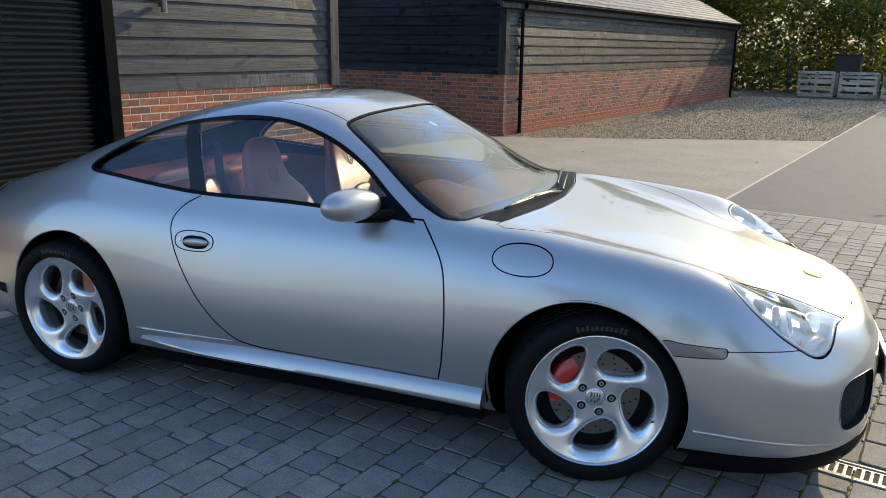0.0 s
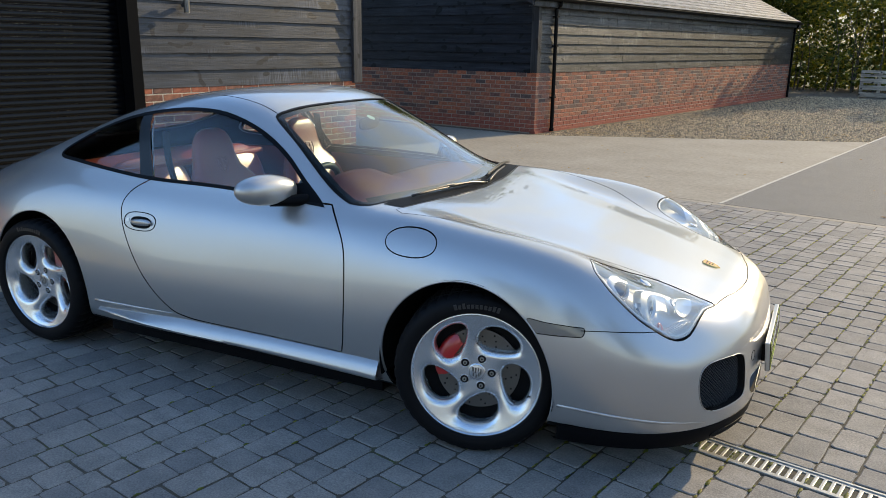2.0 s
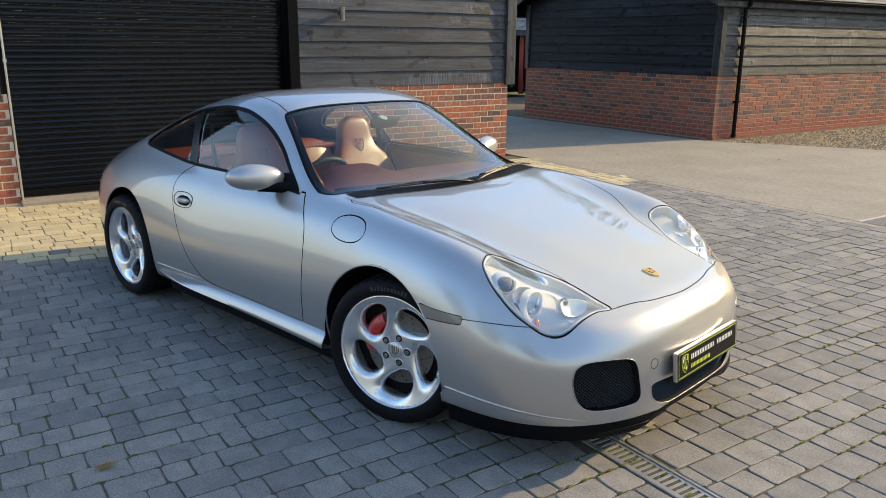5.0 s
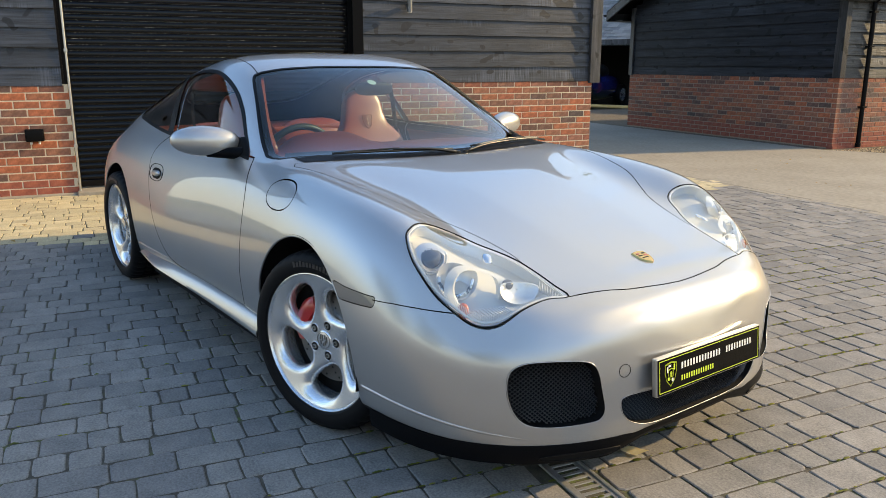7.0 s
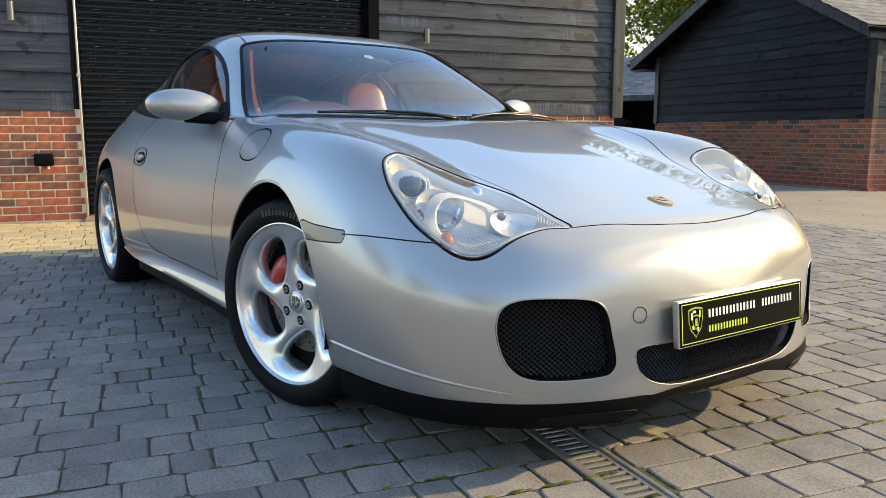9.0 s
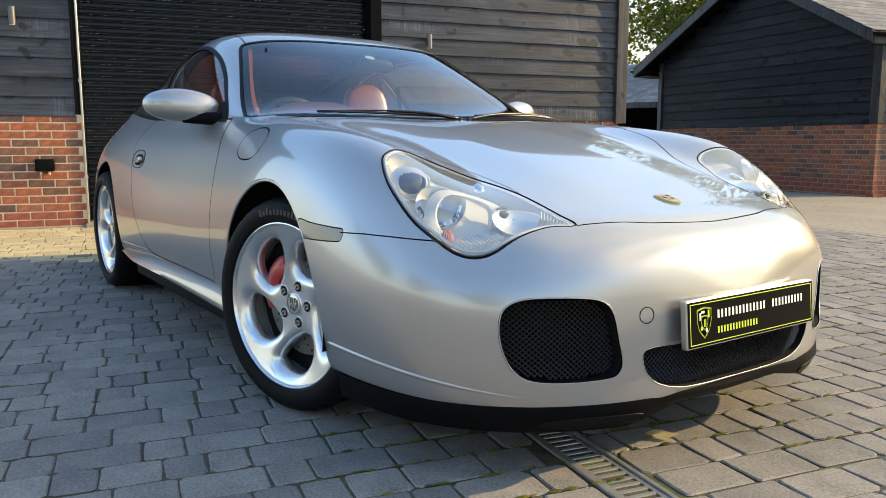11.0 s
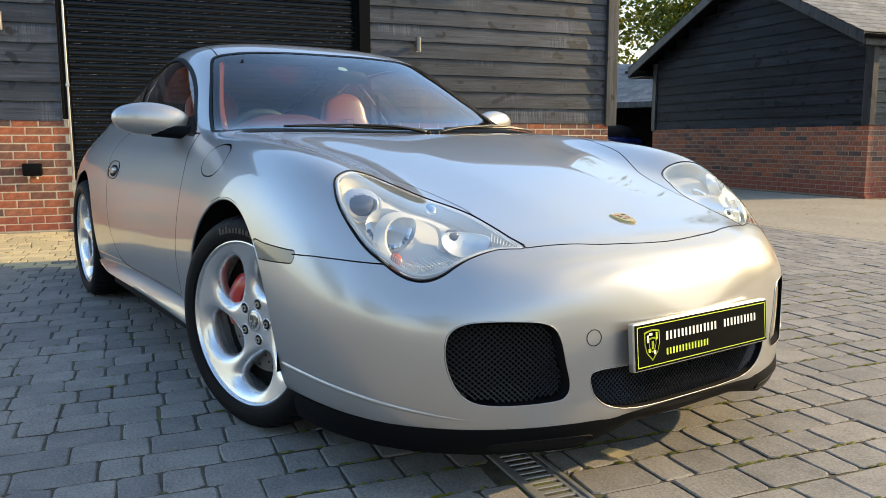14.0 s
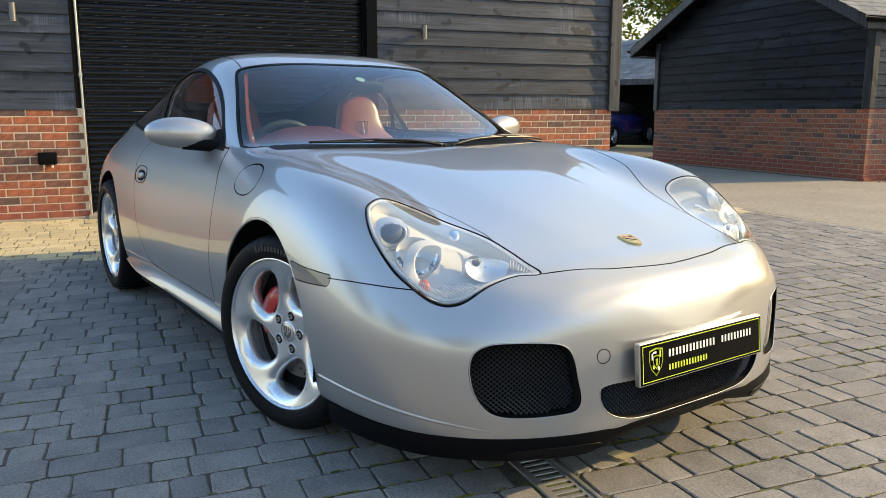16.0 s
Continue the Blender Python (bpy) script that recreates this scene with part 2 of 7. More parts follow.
ENAMEL_RED = material("red_enamel", (0.35, 0.03, 0.02), 0.3)
PLATE_BLACK = material("plate_black", (0.0025, 0.0028, 0.0025), 0.25, spec=0.08)
PLATE_WHITE = material("plate_white", (0.75, 0.76, 0.74), 0.4)
PLATE_LIME = material("plate_lime", (0.55, 0.68, 0.06), 0.4)

BRICK = brick_material("multi_red_brick", False)
BRICK_BULK = brick_material("multi_red_brick_far", True)
BRICK_RED = material("red_plinth_brick", (0.33, 0.085, 0.05), 0.85)
_v = coords(BRICK_RED)
_n = noise_of(BRICK_RED, _v, 16, 6, 0.65)
link(BRICK_RED, ramp(BRICK_RED, _n, [(0.3, (0.22, 0.06, 0.04)), (0.7, (0.40, 0.12, 0.07))]), bsdf(BRICK_RED).inputs["Base Color"])
bump(BRICK_RED, _n, 0.6, 0.005)
MORTAR = stone_material("lime_mortar", (0.52, 0.44, 0.32), (0.70, 0.61, 0.46), 20)
MORTAR_FAR = stone_material("brown_mortar", (0.30, 0.225, 0.165), (0.42, 0.32, 0.24), 20)
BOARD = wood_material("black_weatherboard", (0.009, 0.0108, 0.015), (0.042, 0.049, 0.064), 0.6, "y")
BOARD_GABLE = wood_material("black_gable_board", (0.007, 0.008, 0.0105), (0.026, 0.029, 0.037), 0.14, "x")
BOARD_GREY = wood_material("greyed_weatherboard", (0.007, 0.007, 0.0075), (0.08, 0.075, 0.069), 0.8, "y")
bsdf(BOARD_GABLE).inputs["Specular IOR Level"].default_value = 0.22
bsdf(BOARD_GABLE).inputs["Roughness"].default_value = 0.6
POST_WOOD = wood_material("black_post_timber", (0.016, 0.017, 0.02), (0.05, 0.05, 0.055), 0.4, "z")
SHUTTER = material("black_shutter_enamel", (0.0014, 0.0019, 0.0032), 0.2, spec=0.24)
SLATE = stone_material("grey_slate", (0.11, 0.115, 0.12), (0.22, 0.22, 0.22), 4, True, 0.6)
PAVER = stone_material("charcoal_paver", (0.122, 0.118, 0.113), (0.282, 0.266, 0.242), 9, False, 0.78, 0.0035, speck=0.5, spread=0.2)
PAVER_BULK = stone_material("charcoal_paver_far", (0.122, 0.118, 0.113), (0.282, 0.266, 0.242), 9, True, 0.78, 0.0035, speck=0.5, spread=0.2)
# paler, warmer copy of the paver: sunlight near the barn put into its colour
PAVER_SUNLIT = stone_material("sunlit_tone_paver", (0.40, 0.33, 0.195), (0.60, 0.51, 0.32), 7, True, 0.85, 0.005, speck=0.5, spread=0.16)
JOINT_WALL = stone_material("caked_joint_sand", (0.032, 0.028, 0.022), (0.11, 0.095, 0.07), 60)
JOINT = stone_material("sandy_joint", (0.032, 0.028, 0.022), (0.12, 0.104, 0.076), 30, None, 0.95, 0.004, (0.10, 0.13, 0.02))
CONCRETE = stone_material("pale_concrete", (0.235, 0.205, 0.16), (0.335, 0.297, 0.235), 1.3, None, 0.85, 0.003)
BRUSHED = stone_material("brushed_concrete", (0.085, 0.082, 0.078), (0.20, 0.192, 0.176), 4.0, None, 0.85, 0.018, speck=0.8)
GRAVEL = stone_material("pea_gravel", (0.15, 0.10, 0.05), (0.50, 0.385, 0.23), 5, True, 0.75, 0.01, spread=0.85)
JOINT_PALE = stone_material("pale_joint", (0.40, 0.37, 0.32), (0.56, 0.52, 0.45), 8)
GRAVEL_BED = stone_material("gravel_bed", (0.05, 0.038, 0.024), (0.19, 0.145, 0.095), 16, None, 0.95, 0.02)
GRASS = stone_material("field_ground", (0.05, 0.07, 0.02), (0.12, 0.13, 0.05), 0.5, None, 0.95, 0.02)
GALV = stone_material("galvanised_steel", (0.24, 0.24, 0.232), (0.42, 0.42, 0.405), 30, None, 0.42, 0.001)
bsdf(GALV).inputs["Metallic"].default_value = 0.45
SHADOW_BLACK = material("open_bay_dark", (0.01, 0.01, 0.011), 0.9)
WHITE_PLASTIC = material("white_gland", (0.7, 0.7, 0.68), 0.4)
PALLET = wood_material("grey_pallet_wood", (0.20, 0.165, 0.12), (0.42, 0.35, 0.26), 0.3, "x")
BARK = stone_material("tree_bark", (0.06, 0.05, 0.04), (0.14, 0.12, 0.09), 12, None, 0.95, 0.02)
BLUE_PAINT = material("dark_blue_paint", (0.008, 0.02, 0.10), 0.25, 0.3, coat=1.0)


def leaf_material(name, a, b, c):
    m = material(name, rough=0.6)
    col = ramp(m, random_of(m, True), [(0.0, a), (0.5, b), (1.0, c)])
    link(m, col, bsdf(m).inputs["Base Color"])
    tr = node(m, "ShaderNodeBsdfTranslucent")
    link(m, mixc(m, 1.0, col, (1.5, 1.5, 0.8), "MULTIPLY"), tr.inputs["Color"])
    mx = node(m, "ShaderNodeMixShader")
    mx.inputs[0].default_value = 0.5
    link(m, bsdf(m).outputs[0], mx.inputs[1])
    link(m, tr.outputs[0], mx.inputs[2])
    link(m, mx.outputs[0], m.node_tree.nodes["Material Output"].inputs[0])
    return m


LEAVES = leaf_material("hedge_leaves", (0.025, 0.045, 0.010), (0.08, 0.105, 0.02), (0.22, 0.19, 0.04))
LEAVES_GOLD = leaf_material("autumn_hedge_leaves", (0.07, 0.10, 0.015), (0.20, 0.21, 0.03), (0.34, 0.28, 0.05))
LEAVES_TREE = leaf_material("tree_leaves", (0.05, 0.08, 0.02), (0.10, 0.13, 0.03), (0.19, 0.18, 0.045))
DRY_LEAF = leaf_material("dry_leaf", (0.16, 0.075, 0.03), (0.26, 0.14, 0.05), (0.30, 0.20, 0.08))
PALE_LEAF = leaf_material("pale_dead_leaf", (0.50, 0.43, 0.29), (0.56, 0.49, 0.34), (0.62, 0.55, 0.40))

# ---- building helpers ----
YAW = radians(-12.8)                       # the yard's axes: u out of the long wall, v along it
YARD = Matrix.Rotation(YAW, 4, "Z")


def finish(bm, smooth=False, angle=35):
    me = bpy.data.meshes.new("mesh")
    bmesh.ops.recalc_face_normals(bm, faces=bm.faces)
    bm.to_mesh(me)
    bm.free()
    if smooth:
        me.shade_smooth()
        if angle < 180:
            me.set_sharp_from_angle(angle=radians(angle))
    return me


def part(name, bm, mat, parent=None, label="", smooth=False, angle=35, m=None):
    """Links a bmesh as one mesh object, under a thing or a part."""
    me = finish(bm, smooth, angle) if isinstance(bm, bmesh.types.BMesh) else bm
    if mat is not None:
        if len(me.materials):
            me.materials.clear()
        for k in (mat if isinstance(mat, (list, tuple)) else [mat]):
            me.materials.append(k)
    ob = new(name, me)
    if m is not None:
        ob.matrix_basis = m
    if parent is not None:
        ob.parent = parent
    if label:
        ob["label"] = label
    return ob


def thing(name, label, category, at=None, group="", kind=""):
    ob = new(name)
    ob.empty_display_size = 0.1
    if at is not None:
        ob.matrix_basis = at
    return tagged(ob, label, category, group, kind)


def box(bm, x0, x1, y0, y1, z0, z1, bevel=0.0, m=None):
    r = bmesh.ops.create_cube(bm, size=1.0)
    vs = r["verts"]
    for v in vs:
        v.co = Vector(((x0 + x1) / 2 + v.co.x * (x1 - x0), (y0 + y1) / 2 + v.co.y * (y1 - y0), (z0 + z1) / 2 + v.co.z * (z1 - z0)))
        if m is not None:
            v.co = m @ v.co
    if bevel:
        es = list({e for v in vs for e in v.link_edges})
        bmesh.ops.bevel(bm, geom=es, offset=bevel, segments=2, affect="EDGES", profile=0.6)
    return bm


def boxed(*a, **k):
    return box(bmesh.new(), *a, **k)


def cyl(bm, p, q, r0, r1=None, n=16, caps=True):
    p, q = Vector(p), Vector(q)
    d = q - p
    m = Matrix.Translation((p + q) / 2) @ d.to_track_quat("Z", "Y").to_matrix().to_4x4()
    bmesh.ops.create_cone(bm, cap_ends=caps, segments=n, radius1=r0, radius2=r0 if r1 is None else r1, depth=d.length, matrix=m)
    return bm


def revolve(profile, axis="y", n=64, closed=False):
    """A bmesh turned from (radius, along) pairs about an axis through the origin."""
    bm = bmesh.new()
    rings = []
    for k in range(n):
        a = 2 * math.pi * k / n
        rings.append([bm.verts.new((r * math.cos(a), h, r * math.sin(a)) if axis == "y" else (r * math.cos(a), r * math.sin(a), h)) for r, h in profile])
    m = len(profile)
    for k in range(n):
        a, b = rings[k], rings[(k + 1) % n]
        for j in range(m if closed else m - 1):
            i = (j + 1) % m
            bm.faces.new((a[j], a[i], b[i], b[j]))
    return bm


def tube(points, r, n=8, closed=False, bm=None):
    """A round bar along a line of points."""
    bm = bm or bmesh.new()
    pts = [Vector(p) for p in points]
    rings = []
    N = len(pts)
    up = None
    for k in range(N):
        a, b = pts[(k - 1) % N] if closed or k else pts[k], pts[(k + 1) % N] if closed or k < N - 1 else pts[k]
        d = (b - a).normalized()
        if up is None:
            up = Vector((0, 0, 1)) if abs(d.z) < 0.9 else Vector((1, 0, 0))
        side = d.cross(up).normalized()
        up = side.cross(d).normalized()
        rr = r[k] if isinstance(r, (list, tuple)) else r
        rings.append([bm.verts.new(pts[k] + (side * math.cos(t) + up * math.sin(t)) * rr) for t in (2 * math.pi * j / n for j in range(n))])
    for k in range(N if closed else N - 1):
        a, b = rings[k], rings[(k + 1) % N]
        for j in range(n):
            bm.faces.new((a[j], a[(j + 1) % n], b[(j + 1) % n], b[j]))
    if not closed:
        bm.faces.new(rings[0])
        bm.faces.new(rings[-1])
    return bm


def rounded(points, steps=6):
    """A smooth closed line through a few corner points (Catmull-Rom)."""
    P = [np.array(p, float) for p in points]
    out = []
    N = len(P)
    for k in range(N):
        a, b, c, d = P[k - 1], P[k], P[(k + 1) % N], P[(k + 2) % N]
        for j in range(steps):
            t = j / steps
            out.append(0.5 * (2 * b + (c - a) * t + (2 * a - 5 * b + 4 * c - d) * t * t + (3 * b - a - 3 * c + d) * t ** 3))
    return np.array(out)


def spline(points, steps=8):
    """A smooth open line through points (Catmull-Rom)."""
    P = [np.array(p, float) for p in points]
    P = [2 * P[0] - P[1]] + P + [2 * P[-1] - P[-2]]
    out = []
    for k in range(1, len(P) - 2):
        a, b, c, d = P[k - 1], P[k], P[k + 1], P[k + 2]
        for j in range(steps):
            t = j / steps
            out.append(0.5 * (2 * b + (c - a) * t + (2 * a - 5 * b + 4 * c - d) * t * t + (3 * b - a - 3 * c + d) * t ** 3))
    out.append(P[-2])
    return np.array(out)

# ---- the car's skin: feature lines along its length, lofted into one smooth sheet ----
TAIL, NOSE = -3.46, 0.975


def line_of(*pairs):
    """A smooth value along the car from (x, value) pairs."""
    xs, ys = np.array(pairs, float).T
    h = np.diff(xs)
    d = np.diff(ys) / h
    m = np.zeros(len(xs))
    m[1:-1] = (d[:-1] * h[1:] + d[1:] * h[:-1]) / (h[:-1] + h[1:])
    m[0], m[-1] = d[0], d[-1]

    def value(x):
        k = np.clip(np.searchsorted(xs, x) - 1, 0, len(h) - 1)
        t = np.clip((x - xs[k]) / h[k], 0, 1)
        return ((2 * t ** 3 - 3 * t ** 2 + 1) * ys[k] + (t ** 3 - 2 * t ** 2 + t) * h[k] * m[k]
                + (3 * t ** 2 - 2 * t ** 3) * ys[k + 1] + (t ** 3 - t ** 2) * h[k] * m[k + 1])
    return value


under_z = line_of((-3.46, .38), (-3.38, .26), (-3.1, .20), (-2.0, .165), (-.4, .165), (.4, .15), (.75, .14), (.86, .142), (.93, .160), (.975, .235))
top_z = line_of((-3.46, .50), (-3.43, .60), (-3.36, .70), (-3.2, .785), (-3.0, .845), (-2.75, .915), (-2.5, 1.005), (-2.25, 1.105), (-2.0, 1.195), (-1.75, 1.262),
                (-1.5, 1.293), (-1.3, 1.293), (-1.12, 1.25), (-1.0, 1.20), (-.75, 1.065), (-.55, .945), (-.43, .893), (-.25, .868), (0, .825), (.25, .768),
                (.5, .70), (.726, .632), (.85, .595), (.91, .56), (.95, .505), (.975, .42))
wide_w = line_of((-3.46, .86), (-2.9, .850), (-2.35, .856), (-2.0, .862), (-1.6, .872), (-.9, .868), (-.5, .875), (0, .894), (.4, .892), (.975, .88))
low_z = line_of((-3.46, .42), (-3.2, .36), (-2.35, .32), (.4, .32), (.75, .26), (.9, .25), (.975, .29))
mid_z = line_of((-3.46, .45), (-3.2, .48), (-2.35, .50), (-.9, .48), (.3, .48), (.6, .42), (.8, .38), (.9, .37), (.975, .36))
side_w = line_of((-3.46, .82), (-2.9, .820), (-2.35, .834), (-1.9, .836), (-1.5, .836), (-.7, .84), (0, .872), (.4, .872), (.7, .88), (.975, .85))
side_z = line_of((-3.46, .47), (-3.2, .60), (-2.35, .69), (-1.5, .66), (-.5, .67), (.0, .69), (.35, .64), (.6, .51), (.8, .45), (.9, .44), (.975, .38))
shoulder_w = line_of((-3.46, .72), (-2.9, .745), (-2.35, .772), (-1.9, .794), (-1.5, .792), (-.7, .795), (-.3, .80), (0, .805), (.4, .80), (.7, .80), (.975, .8))
shoulder_z = line_of((-3.46, .48), (-3.3, .66), (-3.1, .73), (-2.7, .80), (-2.35, .83), (-1.9, .815), (-1.5, .80), (-.5, .81), (0, .815), (.25, .79), (.45, .72), (.6, .62), (.72, .53), (.85, .50), (.94, .47), (.975, .40))
belt_w = line_of((-3.46, .58), (-3.0, .635), (-2.7, .66), (-2.35, .693), (-1.9, .72), (-1.5, .728), (-.7, .728), (-.3, .715), (0, .70), (.4, .70), (.55, .72), (.72, .75), (.85, .72), (.975, .6))
belt_z = line_of((-3.46, .49), (-3.3, .72), (-3.1, .785), (-2.7, .87), (-2.35, .915), (-1.9, .895), (-1.5, .88), (-.9, .868), (-.5, .872), (-.25, .878), (0, .862), (.2, .838), (.35, .81), (.48, .755), (.6, .685), (.72, .60), (.82, .555), (.9, .53), (.95, .49), (.975, .41))
valley_w = line_of((-3.46, .5), (-3.0, .57), (-2.7, .62), (-2.35, .66), (-1.9, .685), (-1.5, .692), (-.75, .69), (-.55, .665), (-.3, .60), (0, .55), (.4, .54), (.6, .57), (.75, .6), (.975, .5))
valley_z = line_of((-3.46, .495), (-3.3, .735), (-3.1, .80), (-2.7, .90), (-2.35, .975), (-1.9, .97), (-1.5, .965), (-1.0, .955), (-.75, .925), (-.55, .89), (-.3, .868), (0, .80), (.2, .762), (.4, .715), (.55, .675), (.72, .62), (.82, .59), (.9, .555), (.95, .50), (.975, .415))
rail_w = line_of((-3.46, .38), (-3.0, .43), (-2.7, .49), (-2.35, .545), (-2.05, .575), (-1.7, .595), (-1.35, .605), (-1.0, .615), (-.75, .615), (-.55, .57), (-.3, .45), (0, .41), (.4, .40), (.7, .45), (.975, .4))
rail_z = line_of((-3.46, .495), (-3.3, .74), (-3.1, .812), (-2.7, .925), (-2.35, 1.045), (-2.05, 1.13), (-1.7, 1.19), (-1.35, 1.205), (-1.0, 1.12), (-.75, 1.0), (-.55, .915), (-.43, .888), (-.25, .87), (0, .818), (.25, .758), (.5, .69), (.726, .625), (.85, .59), (.91, .556), (.95, .503), (.975, .418))
roof_w = line_of((-3.46, .25), (-3.0, .30), (-2.7, .36), (-2.35, .41), (-2.05, .44), (-1.7, .47), (-1.35, .485), (-1.0, .46), (-.75, .43), (-.5, .33), (-.3, .27), (.4, .25), (.975, .25))
roof_z = line_of((-3.46, .498), (-3.3, .745), (-3.1, .818), (-2.7, .937), (-2.35, 1.065), (-2.05, 1.175), (-1.7, 1.255), (-1.35, 1.278), (-1.1, 1.225), (-1.0, 1.175), (-.75, 1.047), (-.55, .935), (-.43, .892), (-.25, .869), (0, .824), (.25, .766), (.5, .698), (.726, .631), (.85, .594), (.91, .559), (.95, .504), (.975, .419))


def plan_of(x):
    """How the sides draw in towards the nose and the tail."""
    f = np.clip((x - 0.10) / (NOSE - 0.10), 0, 1)
    r = np.clip((-2.45 - x) / (-2.45 - TAIL), 0, 1)
    return (1 - f ** 3.05) ** 0.42 * (1 - r ** 2.0) ** 0.4167


def sections(xs):
    """Control points of the half section at each x: (stations, controls, 2)."""
    f = plan_of(xs)
    zb = under_z(xs)
    one = np.ones_like(xs)
    rows = [(0 * one, zb), (.35 * f, zb), (.70 * f, zb), ((wide_w(xs) - .055) * f, zb + .004), ((wide_w(xs) - .012) * f, low_z(xs)), (wide_w(xs) * f, mid_z(xs)),
            (side_w(xs) * f, side_z(xs)), (shoulder_w(xs) * f, shoulder_z(xs)), (belt_w(xs) * f, belt_z(xs)), (valley_w(xs) * f, valley_z(xs)),
            (rail_w(xs) * f, rail_z(xs)), (roof_w(xs) * f, roof_z(xs)), (.22 * f, top_z(xs)), (0 * one, top_z(xs))]
    return np.array([[w, z] for w, z in rows]).transpose(2, 0, 1)


def lofted(nu=300, per=6):
    """The half skin, y positive: a grid of points (stations, round, 3)."""
    t = np.linspace(0, 1, nu)
    xs = TAIL + (NOSE - TAIL) * (t - 0.80 * np.sin(2 * np.pi * t) / (2 * np.pi))
    c = sections(xs)
    # soften along the length
    for _ in range(3):
        c[2:-2] = 0.25 * c[1:-3] + 0.5 * c[2:-2] + 0.25 * c[3:-1]
    flip = np.array([-1, 1])
    c = np.concatenate([c[:, 1:2] * flip, c, c[:, -2:-1] * flip], axis=1)
    n = c.shape[1]
    out = []
    for k in range(1, n - 2):
        for j in range(per):
            s = j / per
            out.append((c[:, k - 1] * (1 - s) ** 3 + c[:, k] * (3 * s ** 3 - 6 * s ** 2 + 4) + c[:, k + 1] * (-3 * s ** 3 + 3 * s ** 2 + 3 * s + 1) + c[:, k + 2] * s ** 3) / 6)
    out.append((c[:, n - 3] + 4 * c[:, n - 2] + c[:, n - 1]) / 6)
    g = np.array(out).transpose(1, 0, 2)
    x3 = np.repeat(xs[:, None], g.shape[1], axis=1)
    return np.dstack([x3, g[:, :, 0], g[:, :, 1]])


SKIN = lofted()


def grid_normals(g):
    du, dv = np.gradient(g, axis=0), np.gradient(g, axis=1)
    n = np.cross(dv, du)
    for edge in (n[0], n[-1], n[:, 0], n[:, -1]):
        edge[:, 1] = 0
    n /= np.maximum(np.linalg.norm(n, axis=2, keepdims=True), 1e-9)
    return n


SKIN_N = grid_normals(SKIN)
if SKIN_N[150, 30, 1] < 0:
    SKIN_N = -SKIN_N


def raw_mesh(verts, faces):
    me = bpy.data.meshes.new("mesh")
    me.from_pydata([tuple(v) for v in verts], [], faces)
    return me


def half_shell(thick=0.012):
    nu, nv, _ = SKIN.shape
    outer, inner = SKIN.reshape(-1, 3), (SKIN - SKIN_N * thick).reshape(-1, 3)
    N = nu * nv
    f = []
    for i in range(nu - 1):
        for j in range(nv - 1):
            a, b, c, d = i * nv + j, (i + 1) * nv + j, (i + 1) * nv + j + 1, i * nv + j + 1
            f += [(a, b, c, d), (N + d, N + c, N + b, N + a)]
    loop = [i * nv for i in range(nu)] + [(nu - 1) * nv + j for j in range(1, nv)] + [i * nv + nv - 1 for i in range(nu - 2, -1, -1)] + [j for j in range(nv - 2, 0, -1)]
    for k in range(len(loop)):
        a, b = loop[k], loop[(k + 1) % len(loop)]
        f.append((b, a, N + a, N + b))
    me = raw_mesh(np.concatenate([outer, inner]), f)
    bm = bmesh.new()
    bm.from_mesh(me)
    bmesh.ops.recalc_face_normals(bm, faces=bm.faces)
    bm.to_mesh(me)
    bm.free()
    return me


def lifted(p, axis, a):
    """A plan point set at depth a along the axis that it is projected by."""
    return (p[0], a, p[1]) if axis == "y" else (p[0], p[1], a) if axis == "z" else (a, p[0], p[1])


def add_prism(store, outline, axis, a, b):
    V, F = store
    n, k = len(outline), len(V)
    V += [lifted(p, axis, a) for p in outline] + [lifted(p, axis, b) for p in outline]
    F.append(tuple(range(k, k + n)))
    F.append(tuple(range(k + 2 * n - 1, k + n - 1, -1)))
    F += [(k + j, k + (j + 1) % n, k + n + (j + 1) % n, k + n + j) for j in range(n)]


def offset_loop(P, d):
    P = np.asarray(P, float)
    t = np.roll(P, -1, 0) - np.roll(P, 1, 0)
    t /= np.maximum(np.linalg.norm(t, axis=1, keepdims=True), 1e-9)
    area = 0.5 * np.sum(P[:, 0] * np.roll(P[:, 1], -1) - np.roll(P[:, 0], -1) * P[:, 1])
    return P + np.stack([t[:, 1], -t[:, 0]], 1) * d * (1 if area > 0 else -1)


def add_ring(store, outline, axis, a, b, gap=0.004):
    """A thin wall that follows a closed outline: what it cuts away is the shut line."""
    V, F = store
    o, i = offset_loop(outline, gap / 2), offset_loop(outline, -gap / 2)
    n, k = len(o), len(V)
    V += [lifted(p, axis, a) for p in o] + [lifted(p, axis, a) for p in i] + [lifted(p, axis, b) for p in o] + [lifted(p, axis, b) for p in i]
    for j in range(n):
        q = (j + 1) % n
        F += [(k + j, k + q, k + n + q, k + n + j), (k + 2 * n + j, k + 3 * n + j, k + 3 * n + q, k + 2 * n + q),
              (k + j, k + 2 * n + j, k + 2 * n + q, k + q), (k + n + j, k + n + q, k + 3 * n + q, k + 3 * n + j)]


def add_slit(store, path, axis, a, b, gap=0.004):
    P = np.asarray(path, float)
    t = np.gradient(P, axis=0)
    t /= np.linalg.norm(t, axis=1, keepdims=True)
    s = np.stack([t[:, 1], -t[:, 0]], 1) * gap / 2
    add_prism(store, np.concatenate([P + s, (P - s)[::-1]]), axis, a, b)


